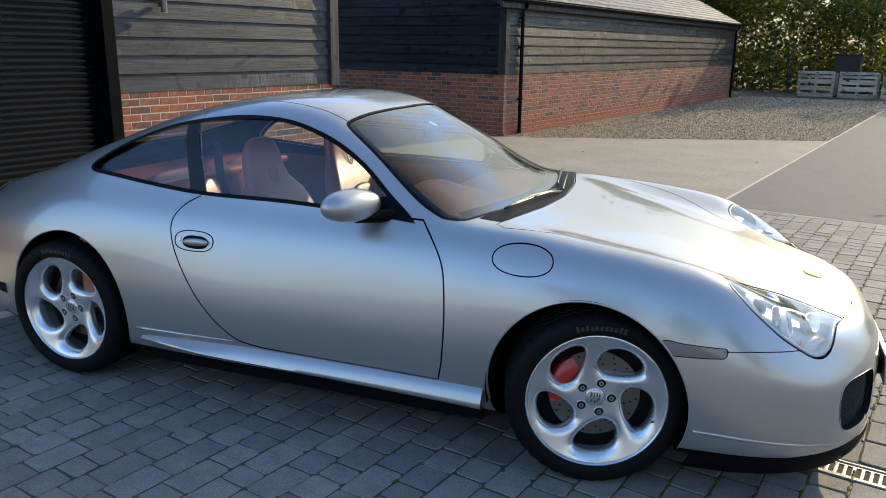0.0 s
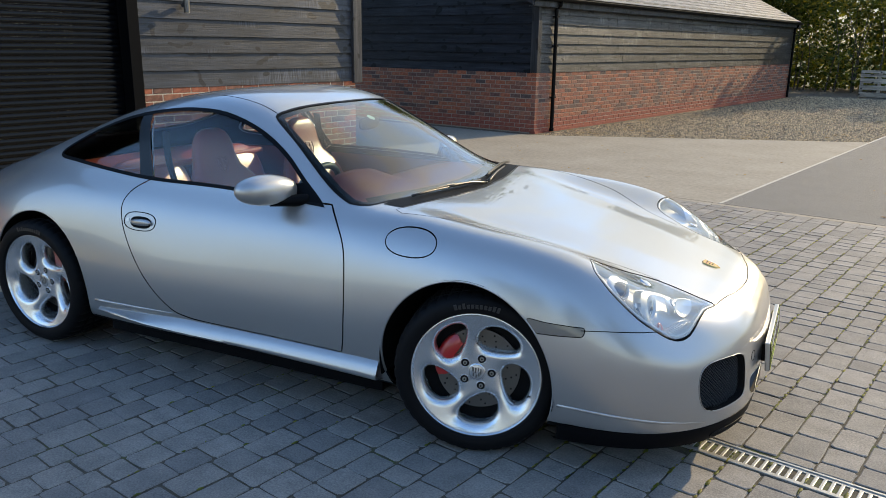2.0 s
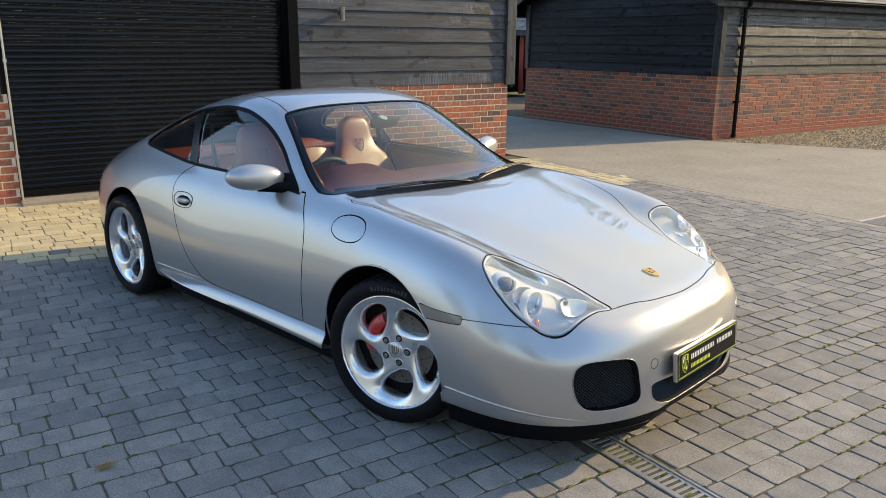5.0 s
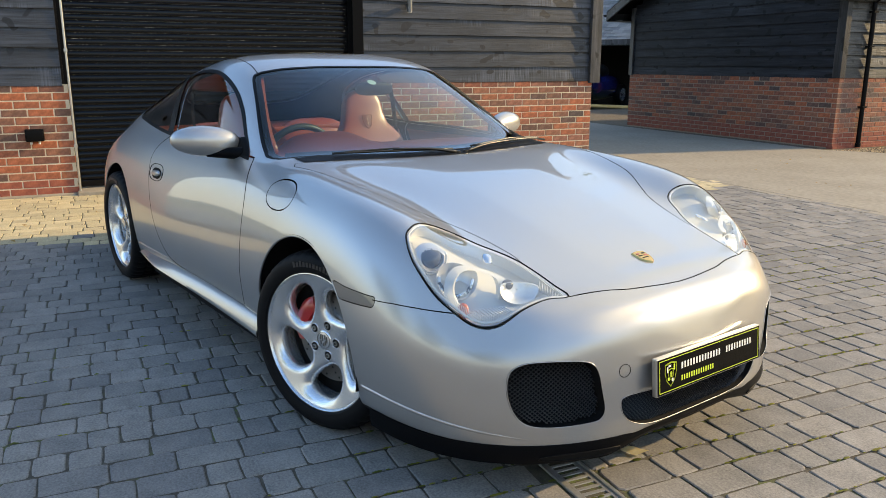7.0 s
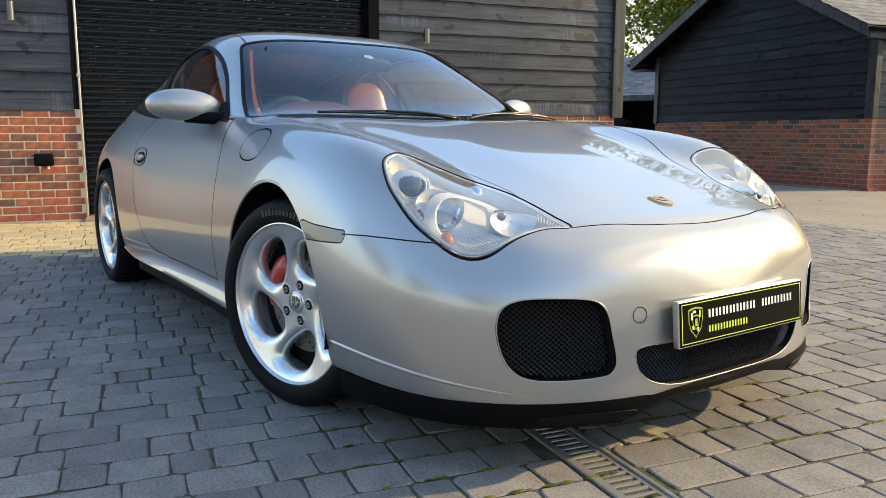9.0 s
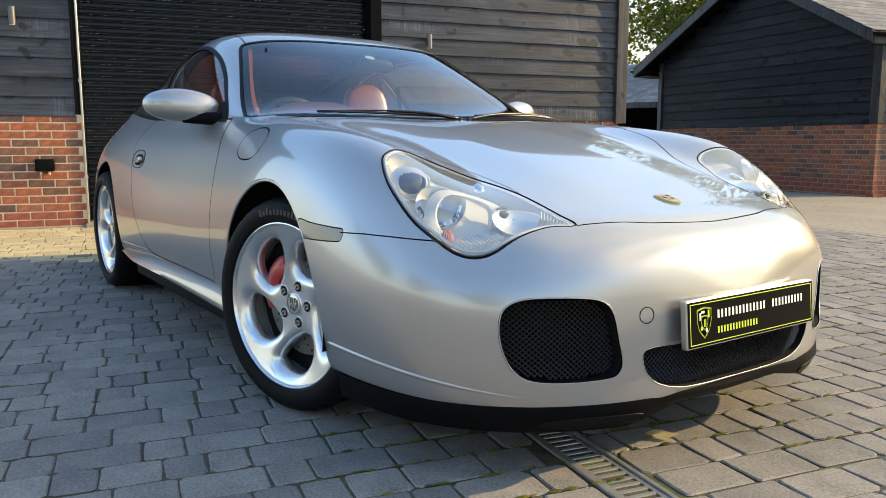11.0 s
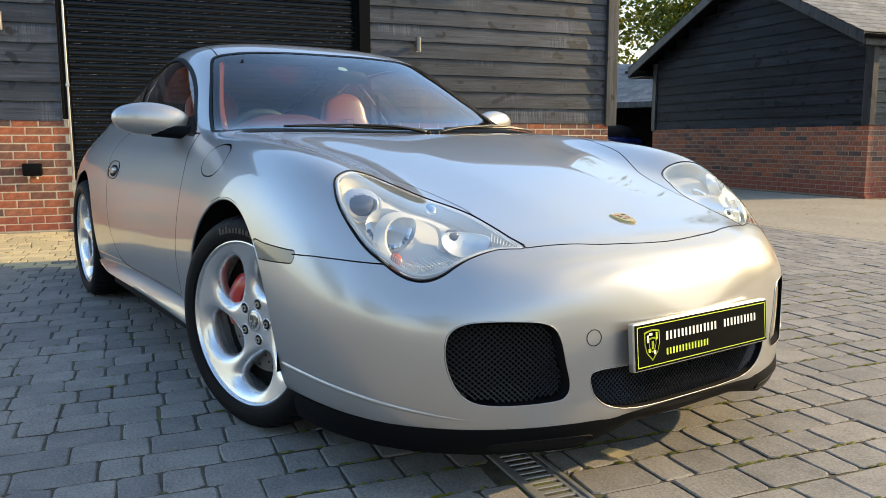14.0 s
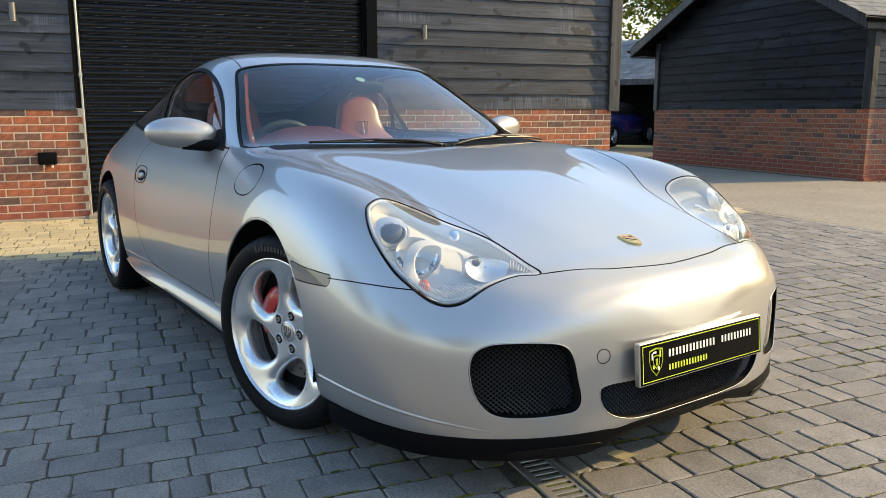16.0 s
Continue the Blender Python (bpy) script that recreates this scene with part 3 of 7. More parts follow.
def carve(me, store):
    V, F = store
    tool = raw_mesh(V, F)
    bm = bmesh.new()
    bm.from_mesh(tool)
    bmesh.ops.recalc_face_normals(bm, faces=bm.faces)
    bm.to_mesh(tool)
    bm.free()
    a, b = new("carved", me), new("tool", tool)
    mod = a.modifiers.new("cut", "BOOLEAN")
    mod.operation, mod.solver, mod.object = "DIFFERENCE", "EXACT", b
    out = bpy.data.meshes.new_from_object(a.evaluated_get(bpy.context.evaluated_depsgraph_get()))
    for o in (a, b):
        bpy.data.objects.remove(o)
    return out


def ellipse(cx, cy, rx, ry, n=40, turn=0.0, power=2.0):
    out = []
    for k in range(n):
        t = 2 * math.pi * k / n
        c, s = math.cos(t), math.sin(t)
        px, py = rx * math.copysign(abs(c) ** (2 / power), c), ry * math.copysign(abs(s) ** (2 / power), s)
        out.append((cx + px * math.cos(turn) - py * math.sin(turn), cy + px * math.sin(turn) + py * math.cos(turn)))
    return np.array(out)


def joined(*runs):
    return np.concatenate([np.asarray(r, float) for r in runs])


# shut lines: side lines in (x, z), top lines in (x, half width), front lines in (half width, z)
DOOR = joined(spline([(-.672, .875), (-.61, .815), (-.562, .745), (-.54, .66), (-.53, .52), (-.54, .385), (-.558, .303)], 4),
              spline([(-.60, .3025), (-1.07, .304), (-1.30, .308), (-1.40, .318), (-1.463, .338), (-1.55, .405), (-1.64, .505), (-1.725, .63), (-1.768, .72), (-1.778, .788), (-1.74, .850), (-1.645, .905)], 4))
DAYLIGHT = joined(spline([(-2.285, .944), (-2.315, .957), (-2.30, .99), (-2.16, 1.075), (-1.95, 1.15), (-1.75, 1.19), (-1.53, 1.212), (-1.32, 1.202), (-1.12, 1.143), (-.955, 1.053), (-.82, .948), (-.70, .864)], 4),
                  spline([(-.74, .868), (-.954, .882), (-1.27, .893), (-1.65, .894), (-1.93, .912), (-2.16, .934)], 4))
FLAP = ellipse(-.262, .787, .110, .050, power=2.2)
MARKER = rounded([(.236, .592), (.30, .588), (.40, .583), (.432, .580), (.430, .554), (.40, .549), (.30, .546), (.24, .550)], 4)
BONNET = joined(spline([(.868, -.06), (.868, 0), (.862, .10), (.846, .22), (.825, .30), (.800, .421)], 4),
                spline([(.765, .4235), (.75, .4245), (.68, .427), (.61, .434), (.56, .432), (.45, .452), (.35, .485), (.27, .53), (.15, .595), (0, .64), (-.17, .675), (-.36, .70)], 4),
                spline([(-.40, .675), (-.365, .53), (-.32, .3), (-.298, 0), (-.298, -.06)], 4))
HEADLAMP = rounded([(.43, .736), (.408, .705), (.382, .645), (.376, .585), (.405, .535), (.474, .497), (.535, .46), (.60, .436), (.68, .427), (.745, .4248), (.798, .4225),
                    (.777, .485), (.767, .552), (.759, .600), (.747, .634), (.724, .668), (.692, .698), (.650, .723), (.598, .746), (.536, .757), (.481, .756)], 3)
INTAKE = rounded([(.656, .369), (.651, .413), (.629, .436), (.585, .446), (.493, .444), (.442, .433), (.42, .404), (.407, .346), (.395, .29), (.404, .262), (.433, .252), (.525, .249), (.59, .255), (.625, .277), (.646, .318)], 3)
GRILLE = joined([(-.05, .318)], spline([(0, .318), (.25, .318), (.325, .315), (.343, .298), (.325, .25), (.27, .217), (.16, .200), (0, .197)], 5), [(-.05, .197)])
SCREEN = joined([(-1.075, -.06)], spline([(-1.075, 0), (-1.08, .25), (-1.092, .44), (-1.098, .49), (-1.08, .53), (-.937, .585), (-.75, .655), (-.60, .70)], 5),
                spline([(-.55, .695), (-.50, .66), (-.44, .5), (-.39, .25), (-.375, 0)], 5), [(-.375, -.06)])
BACKLIGHT = joined([(-1.76, -.06)], spline([(-1.76, 0), (-1.77, .30), (-1.80, .42), (-1.90, .445), (-2.2, .42), (-2.44, .36), (-2.50, .22), (-2.515, 0)], 5), [(-2.515, -.06)])

shell = half_shell()
first = ([], [])
add_ring(first, DOOR, "y", .5, 1.2, .006)
add_ring(first, FLAP, "y", .5, 1.2, .0045)
add_ring(first, BONNET, "z", .45, 1.2)
add_ring(first, INTAKE, "x", .55, 1.2, .003)
add_ring(first, GRILLE, "x", .75, 1.2, .003)
add_ring(first, SCREEN, "z", .7, 1.5)
add_ring(first, BACKLIGHT, "z", .7, 1.5)
shell = carve(shell, first)
second = ([], [])
add_ring(second, DAYLIGHT, "y", .3, 1.2)
add_ring(second, HEADLAMP, "z", .45, 1.2, .004)
add_slit(second, [(-1.085, .500), (-1.2, .486), (-1.37, .476), (-1.54, .457), (-1.70, .44), (-1.82, .425)], "z", .9, 1.5, .005)
add_prism(second, ellipse(-.012, .332, .352, .352, 72), "y", .50, 1.3)
add_prism(second, ellipse(-2.365, .352, .343, .343, 72), "y", .50, 1.3)
shell = carve(shell, second)
third = ([], [])
add_ring(third, MARKER, "y", .5, 1.2, .003)
add_slit(third, [(-3.6, .215), (-2.2, .200), (-.5, .200), (.4, .200), (.7, .190), (.85, .188), (1.1, .186)], "y", -.05, 1.3, .003)
add_slit(third, [(-1.643, .894), (-1.646, .9), (-1.735, 1.1), (-1.83, 1.3)], "y", .3, 1.0, .003)
shell = carve(shell, third)
fourth = ([], [])
add_slit(fourth, [(.424, .573), (.50, .5745), (.56, .572), (.645, .566), (.668, .562)], "y", .3, 1.2, .003)
shell = carve(shell, fourth)


def islands(me):
    bm = bmesh.new()
    bm.from_mesh(me)
    bm.verts.index_update()
    owner, groups = {}, []
    for f in bm.faces:
        if f in owner:
            continue
        todo, group = [f], []
        owner[f] = len(groups)
        while todo:
            g = todo.pop()
            group.append(g)
            for e in g.edges:
                for h in e.link_faces:
                    if h not in owner:
                        owner[h] = len(groups)
                        todo.append(h)
        groups.append(group)
    out = []
    for g in groups:
        vs = sorted({v for f in g for v in f.verts}, key=lambda v: v.index)
        at = {v: n for n, v in enumerate(vs)}
        out.append(([tuple(v.co) for v in vs], [[at[v] for v in f.verts] for f in g]))
    bm.free()
    return out


PIECES = islands(shell)
SEEDS = dict(door=(-1.1, .86, .55), bonnet=(.3, .1, .75), flap=(-.262, .80, .787), lens=(.6, .66, .64), bumper=(.72, .72, .33), marker=(.35, .87, .57), door_glass=(-1.2, .66, 1.0),
             quarter_glass=(-2.0, .66, 1.0), screen=(-.8, .2, 1.09), backlight=(-2.1, .1, 1.16), roof=(-1.45, .1, 1.29), floorpan=(-1.2, .2, .165), intake=(.86, .53, .35), grille=(.96, .1, .26), shell=(-2.0, .85, .75))

from mathutils.bvhtree import BVHTree
from mathutils.interpolate import poly_3d_calc

_nu, _nv, _ = SKIN.shape
_P, _N = SKIN.reshape(-1, 3), SKIN_N.reshape(-1, 3)
_T = [t for i in range(_nu - 1) for j in range(_nv - 1) for a in (i * _nv + j,) for t in ((a, a + _nv, a + _nv + 1), (a, a + _nv + 1, a + 1))]
SKIN_TREE = BVHTree.FromPolygons([Vector(p) for p in _P], _T)


def skin_at(co):
    """The nearest place on the half skin, its smooth normal and the distance."""
    loc, _, k, d = SKIN_TREE.find_nearest(Vector(co))
    t = _T[k]
    w = poly_3d_calc([Vector(_P[i]) for i in t], loc)
    n = sum((Vector(_N[i]) * wi for i, wi in zip(t, w)), Vector())
    return loc, n.normalized(), d


def skin_from(co, way):
    """Where a line from co along way meets the half skin: place and smooth normal."""
    loc, _, k, _ = SKIN_TREE.ray_cast(Vector(co), Vector(way).normalized())
    return skin_at(loc)[:2] if loc is not None else skin_at(co)[:2]


# which carved sheets make up each panel: the outer one and the one behind it
found = {}
SMALL = ("marker", "flap", "lens", "door_glass", "quarter_glass", "intake", "grille", "door")
DEPTH = [float(np.mean([skin_at(v)[2] > .004 for v in vs])) for vs, _ in PIECES]      # share of points that lie behind the skin
MIDDLE = [np.mean(vs, axis=0) for vs, _ in PIECES]
for key, seed in SEEDS.items():
    best = None
    for k, (vs, _) in enumerate(PIECES):
        if DEPTH[k] > .9 or len(vs) < 40:
            continue
        d = np.linalg.norm(MIDDLE[k] - seed) if key in SMALL else min(np.linalg.norm(np.array(v) - seed) for v in vs)
        if best is None or d < best[0]:
            best = (d, k)
    k = best[1]
    back = [j for j in range(len(PIECES)) if j != k and DEPTH[j] > .9 and np.linalg.norm(MIDDLE[j] - MIDDLE[k]) < .05 and .6 < len(PIECES[j][0]) / len(PIECES[k][0]) < 1.5]
    found[key] = [k] + back[:1]


def clad(key, sides=(-1, 1), outer_only=False, sink=0.0):
    """A mesh of a carved piece, on one side or both, shaded by the smooth skin's normals."""
    V0, F0 = [], []
    for k in found[key][:1] if outer_only else found[key]:
        F0 += [[i + len(V0) for i in f] for f in PIECES[k][1]]
        V0 += PIECES[k][0]
    info = [skin_at(v) for v in V0]
    verts, faces, normals, slots = [], [], [], []
    for s in sides:
        k = len(verts)
        verts += [(v[0] - n[1].x * sink, s * (v[1] - n[1].y * sink), v[2] - n[1].z * sink) for v, n in zip(V0, info)]
        for f in F0:
            pts = [Vector(V0[i]) for i in f]
            if all(abs(p.y) < 2e-5 for p in pts):
                continue
            fn = Vector((0, 0, 0))
            for a, b in zip(pts, pts[1:] + pts[:1]):
                fn += a.cross(b)
            if fn.length < 1e-14:
                continue
            fn.normalize()
            sn = sum((info[i][1] for i in f), Vector()).normalized()
            near_skin = max(info[i][2] for i in f) < 2.5e-3
            behind = min(info[i][2] for i in f) > 8e-3
            outer = near_skin and abs(fn.dot(sn)) > .4
            inner = behind and abs(fn.dot(sn)) > .4
            if outer_only and not outer:
                continue
            g = list(f)
            if (outer and fn.dot(sn) < 0) or (inner and fn.dot(sn) > 0):
                g = g[::-1]
                fn = -fn
            if s < 0:
                g = g[::-1]
            faces.append([k + i for i in g])
            slots.append(0 if outer else 1)
            for i in g:
                n = info[i][1] if outer else -info[i][1] if inner else fn
                normals.append((n.x, s * n.y, n.z))
    me = raw_mesh(verts, faces)
    me.polygons.foreach_set("material_index", slots)
    me.shade_smooth()
    me.normals_split_custom_set(normals)
    return me


# ---- the car ----
car = thing("car", "silver metallic two-door sports coupe parked on block paving", "car")
body = part("body", clad("shell"), [PAINT, TRIM], car)
bonnet = part("bonnet", clad("bonnet"), [PAINT, TRIM], car)
bumper = part("front_bumper", clad("bumper"), [PAINT, TRIM], car)
roof = part("roof", clad("roof"), [PAINT, LINING], car)
part("underbody", clad("floorpan"), [TRIM_SOFT, TRIM_SOFT], car, "black plastic underbody and chin lip")
windscreen = part("windscreen", clad("screen", outer_only=True, sink=.002), GLASS, car, "raked tinted windscreen")
backlight = part("rear_window", clad("backlight", outer_only=True, sink=.002), GLASS, car)
doors, lamps = {}, {}
for s in (-1, 1):
    doors[s] = part("door", clad("door", (s,)), [PAINT, TRIM], car)
    part("door_window", clad("door_glass", (s,), True, .003), SIDE_GLASS, doors[s])
    part("quarter_window", clad("quarter_glass", (s,), True, .003), SIDE_GLASS, car)
    part("side_marker_lamp", clad("marker", (s,), sink=.001), [SMOKE, TRIM], bumper, "smoked side indicator lens")
    lamps[s] = part("headlamp", clad("lens", (s,), True, .001), LENS, car, "clear teardrop headlamp cover")
part("fuel_flap", clad("flap", (-1,)), [PAINT, TRIM], car)
part("wing_patch", clad("flap", (1,)), [PAINT, TRIM], body)
for ob in car.children_recursive:
    if ob.data and "headlamp" in ob.name:
        ob.visible_shadow = False



def on_skin(x, z=None, w=None, s=-1, lift=0.0):
    """A place on the skin by side (x, z) or top (x, w) coordinates."""
    loc, n = skin_from((x, 1.6, z), (0, -1, 0)) if z is not None else skin_from((x, w, 2.0), (0, 0, -1))
    p = loc + n * lift
    return Vector((p.x, s * p.y, p.z)), Vector((n.x, s * n.y, n.z))


# window frames in black: a band round the side glass
def band(outline, kind, inner, outer, lift, mat, parent, name, s, closed=True):
    o, i = offset_loop(outline, outer), offset_loop(outline, -inner)
    bm = bmesh.new()
    rows = []
    for a, b in zip(o, i):
        row = []
        for t in (0, .5, 1):
            p = a * (1 - t) + b * t
            q = on_skin(p[0], z=p[1], s=s, lift=lift)[0] if kind == "y" else on_skin(p[0], w=p[1], s=s, lift=lift)[0]
            row.append(bm.verts.new(q))
        rows.append(row)
    n = len(rows)
    for k in range(n if closed else n - 1):
        a, b = rows[k], rows[(k + 1) % n]
        for j in range(2):
            bm.faces.new((a[j], a[j + 1], b[j + 1], b[j]))
    return part(name, bm, mat, parent, smooth=True, angle=40)


for s in (-1, 1):
    band(DAYLIGHT, "y", .012, .003, .0015, TRIM, car, "window_frame", s)
    # black pillar between the side windows
    bm = bmesh.new()
    rows = []
    for k in range(9):
        t = k / 8
        a = np.array((-1.735, .903)) * (1 - t) + np.array((-1.850, 1.166)) * t
        b = np.array((-1.652, .897)) * (1 - t) + np.array((-1.786, 1.182)) * t
        rows.append([bm.verts.new(on_skin(*(a * (1 - u) + b * u)[:1], z=(a * (1 - u) + b * u)[1], s=s, lift=.001)[0]) for u in (0, .33, .66, 1)])
    for a, b in zip(rows, rows[1:]):
        for j in range(3):
            bm.faces.new((a[j], a[j + 1], b[j + 1], b[j]))
    part("centre_pillar", bm, BLACK_GLASS, car, "gloss black centre pillar", smooth=True)
    # mirror triangle at the front corner of the door window
    bm = bmesh.new()
    tri = [(-.715, .874), (-.93, .886), (-.90, .935), (-.835, .945)]
    vs = [on_skin(p[0], z=p[1], s=s, lift=.002)[0] for p in tri]
    f = bm.faces.new([bm.verts.new(v) for v in vs])
    part("mirror_sail", bm, TRIM_SOFT, doors[s])
half_screen = np.array([p for p in SCREEN if p[1] > -.01])


def open_band(P, kind, inner, outer, lift, mat, parent, name, mid=None):
    """The band round a pane that spans the car: made on the right, then on the left, as one mesh."""
    t = np.gradient(P, axis=0)
    t /= np.linalg.norm(t, axis=1, keepdims=True)
    side = np.stack([t[:, 1], -t[:, 0]], 1)
    mid = P.mean(0) if mid is None else np.array(mid)
    side *= np.sign(((P - mid) * side).sum(1, keepdims=True))
    bm = bmesh.new()
    for s in (-1, 1):
        rows = []
        for p, d in zip(P, side):
            rows.append([bm.verts.new(on_skin(q[0], w=max(q[1], 0.0), s=s, lift=lift)[0]) for q in (p + d * outer, p, p - d * inner * .5, p - d * inner)])
        for a, b in zip(rows, rows[1:]):
            for j in range(3):
                bm.faces.new((a[j], a[j + 1], b[j + 1], b[j]))
    bmesh.ops.remove_doubles(bm, verts=bm.verts, dist=1e-4)
    return part(name, bm, mat, parent, smooth=True, angle=40)


open_band(half_screen, "z", .009, .003, .001, TRIM, car, "windscreen_seal")
open_band(half_screen, "z", .034, .0, -.006, GAP, car, "windscreen_border")
open_band(np.array([p for p in half_screen if p[0] > -.52]), "z", .070, .0, -.0075, GAP, car, "windscreen_border", (-.8, .1))
open_band(np.array([p for p in BACKLIGHT if p[1] > -.01]), "z", .02, .003, .001, TRIM, car, "rear_window_seal")

# side skirts: a rolled ledge below the doors
for s in (-1, 1):
    bm = bmesh.new()
    rows = []
    for k in range(41):
        t = k / 40
        x = -1.955 + t * 1.575
        w0 = on_skin(x, z=.295)[0].y * -1
        rise = -.036 * max(0, .34 - t) / .34
        up = .040 * (1 - t) ** 1.5
        out = .008 * (1 - t)
        ring = [(w0 - .006, .302 + rise), (w0 + .006, .298 + rise), (w0 + .019 + out, .272 + .6 * rise), (w0 + .028 + out, .252 + up * .2), (w0 + .031 + out, .239 + up * .4), (w0 + .026, .228 + up * .55), (w0 - .03, .214 + up * .8)]
        g = .30 + .70 * min(1, t / .22)
        rows.append([bm.verts.new((x, s * (w0 + (w - w0) * (g if w > w0 else 1)), z)) for w, z in ring])
    for a, b in zip(rows, rows[1:]):
        for j in range(6):
            bm.faces.new((a[j], a[j + 1], b[j + 1], b[j]))
    part("side_skirt", bm, PAINT, body, smooth=True, angle=60)
    ridge = [on_skin(x, z=.298 + .020 * (x + 1.97) / .50, s=s, lift=-.002)[0] for x in np.linspace(-1.975, -1.46, 16)]
    part("skirt_ridge", tube(ridge, [.009 - .0062 * (k / 15) for k in range(16)], 10), PAINT, body, smooth=True, angle=180)
    bm = bmesh.new()
    box(bm, -1.94, -.40, s * .60 if s > 0 else -.79, .79 if s > 0 else -.60, .14, .203, .01)
    part("sill_underside", bm, TRIM_SOFT, body)

# wheel housings
for x, z, r in ((-.012, .332, .356), (-2.365, .352, .347)):
    for s in (-1, 1):
        bm = bmesh.new()
        rings = []
        for w in ((.866, .845, .42) if x > -1 else (.818, .80, .40)):
            rings.append([bm.verts.new((x + r * math.cos(a), s * w, z + r * math.sin(a))) for a in np.linspace(-.22, math.pi + .22, 40)])
        for p, q in zip(rings, rings[1:]):
            for a, b, c, d in zip(p, p[1:], q[1:], q):
                bm.faces.new((a, b, c, d))
        bm.faces.new(rings[-1])
        part("wheel_arch_liner", bm, GAP, body, "matt black wheel arch liner")


# ---- wheels ----
def tyre_mesh(half, r=.318, n=168):
    w = half
    prof = [(.240, -w + .020), (.243, -w + .004), (.250, -w - .004), (.266, -w - .009), (.286, -w - .008), (.300, -w + .000), (.309, -w + .010), (.3145, -w + .022), (.317, -w + .034)]
    tread = []
    span = 2 * (w - .034)
    grooves = 4
    for k in range(grooves):
        y = -w + .034 + span * (k + .7) / (grooves + .4)
        tread += [(.318, y - .006), (.311, y - .004), (.311, y + .004), (.318, y + .006)]
    prof = prof + tread + [(r_, -y_) for r_, y_ in prof[::-1]]
    bm = bmesh.new()
    rings = []
    for k in range(n):
        a = 2 * math.pi * k / n
        cut = .005 if k % 4 == 0 else 0.0
        ring = []
        for r_, h in prof:
            rr = r_ - (cut if r_ > .307 else 0)
            ring.append(bm.verts.new((rr * math.cos(a), h, rr * math.sin(a))))
        rings.append(ring)
    m = len(prof)
    for k in range(n):
        a, b = rings[k], rings[(k + 1) % n]
        for j in range(m - 1):
            bm.faces.new((a[j], a[j + 1], b[j + 1], b[j]))
    return bm


def spoke_mesh(hub, lip):
    """One broad, swept spoke with the halves of the rounded windows on either side of it."""
    bm = bmesh.new()
    soft = lambda q: math.copysign(abs(q) ** (2 / 2.7), q)
    turn = lambda r: radians(-21 * (r - .08) / .14)
    face = lambda r: hub + (lip - hub) * max(0, (r - .045) / .19) ** 1.7

    def place(r, a, drop):
        a += turn(r)
        return bm.verts.new((r * math.cos(a), -(face(r) - drop), r * math.sin(a)))
    for side in (-1, 1):
        grid = []
        for k in range(33):
            t = math.pi * k / 32
            c, s_ = math.cos(t), math.sin(t)
            r0 = .1505 + .0545 * soft(c)
            spare = .0265 + .026 * max(0, (r0 - .12) / .10) ** 2 + .008 * max(0, (.115 - r0) / .02)
            a0 = (radians(36) - spare / r0) * soft(s_)
            f = 1 / max(abs(c), abs(s_))
            r1, a1 = .1355 + .1005 * c * f, radians(36) * s_ * f
            gap = math.hypot(r1 - r0, (a1 - a0) * (r0 + r1) / 2)
            run = []
            for d in (.022, .012):
                run.append((r0, a0, d + .019))
            for m in (0, .03, .07, .13, .22, .35, .5, .75, 1):
                e = min(gap * m, .030)
                run.append((r0 + (r1 - r0) * m, a0 + (a1 - a0) * m, .030 - math.sqrt(max(0, .030 ** 2 - (.030 - e) ** 2))))
            grid.append([place(r, side * (radians(36) - a), d) for r, a, d in run])
        for p, q in zip(grid, grid[1:]):
            for j in range(len(p) - 1):
                bm.faces.new((p[j], p[j + 1], q[j + 1], q[j]) if side > 0 else (p[j], q[j], q[j + 1], p[j + 1]))
    bmesh.ops.remove_doubles(bm, verts=bm.verts, dist=2e-5)
    bmesh.ops.recalc_face_normals(bm, faces=bm.faces)
    return bm


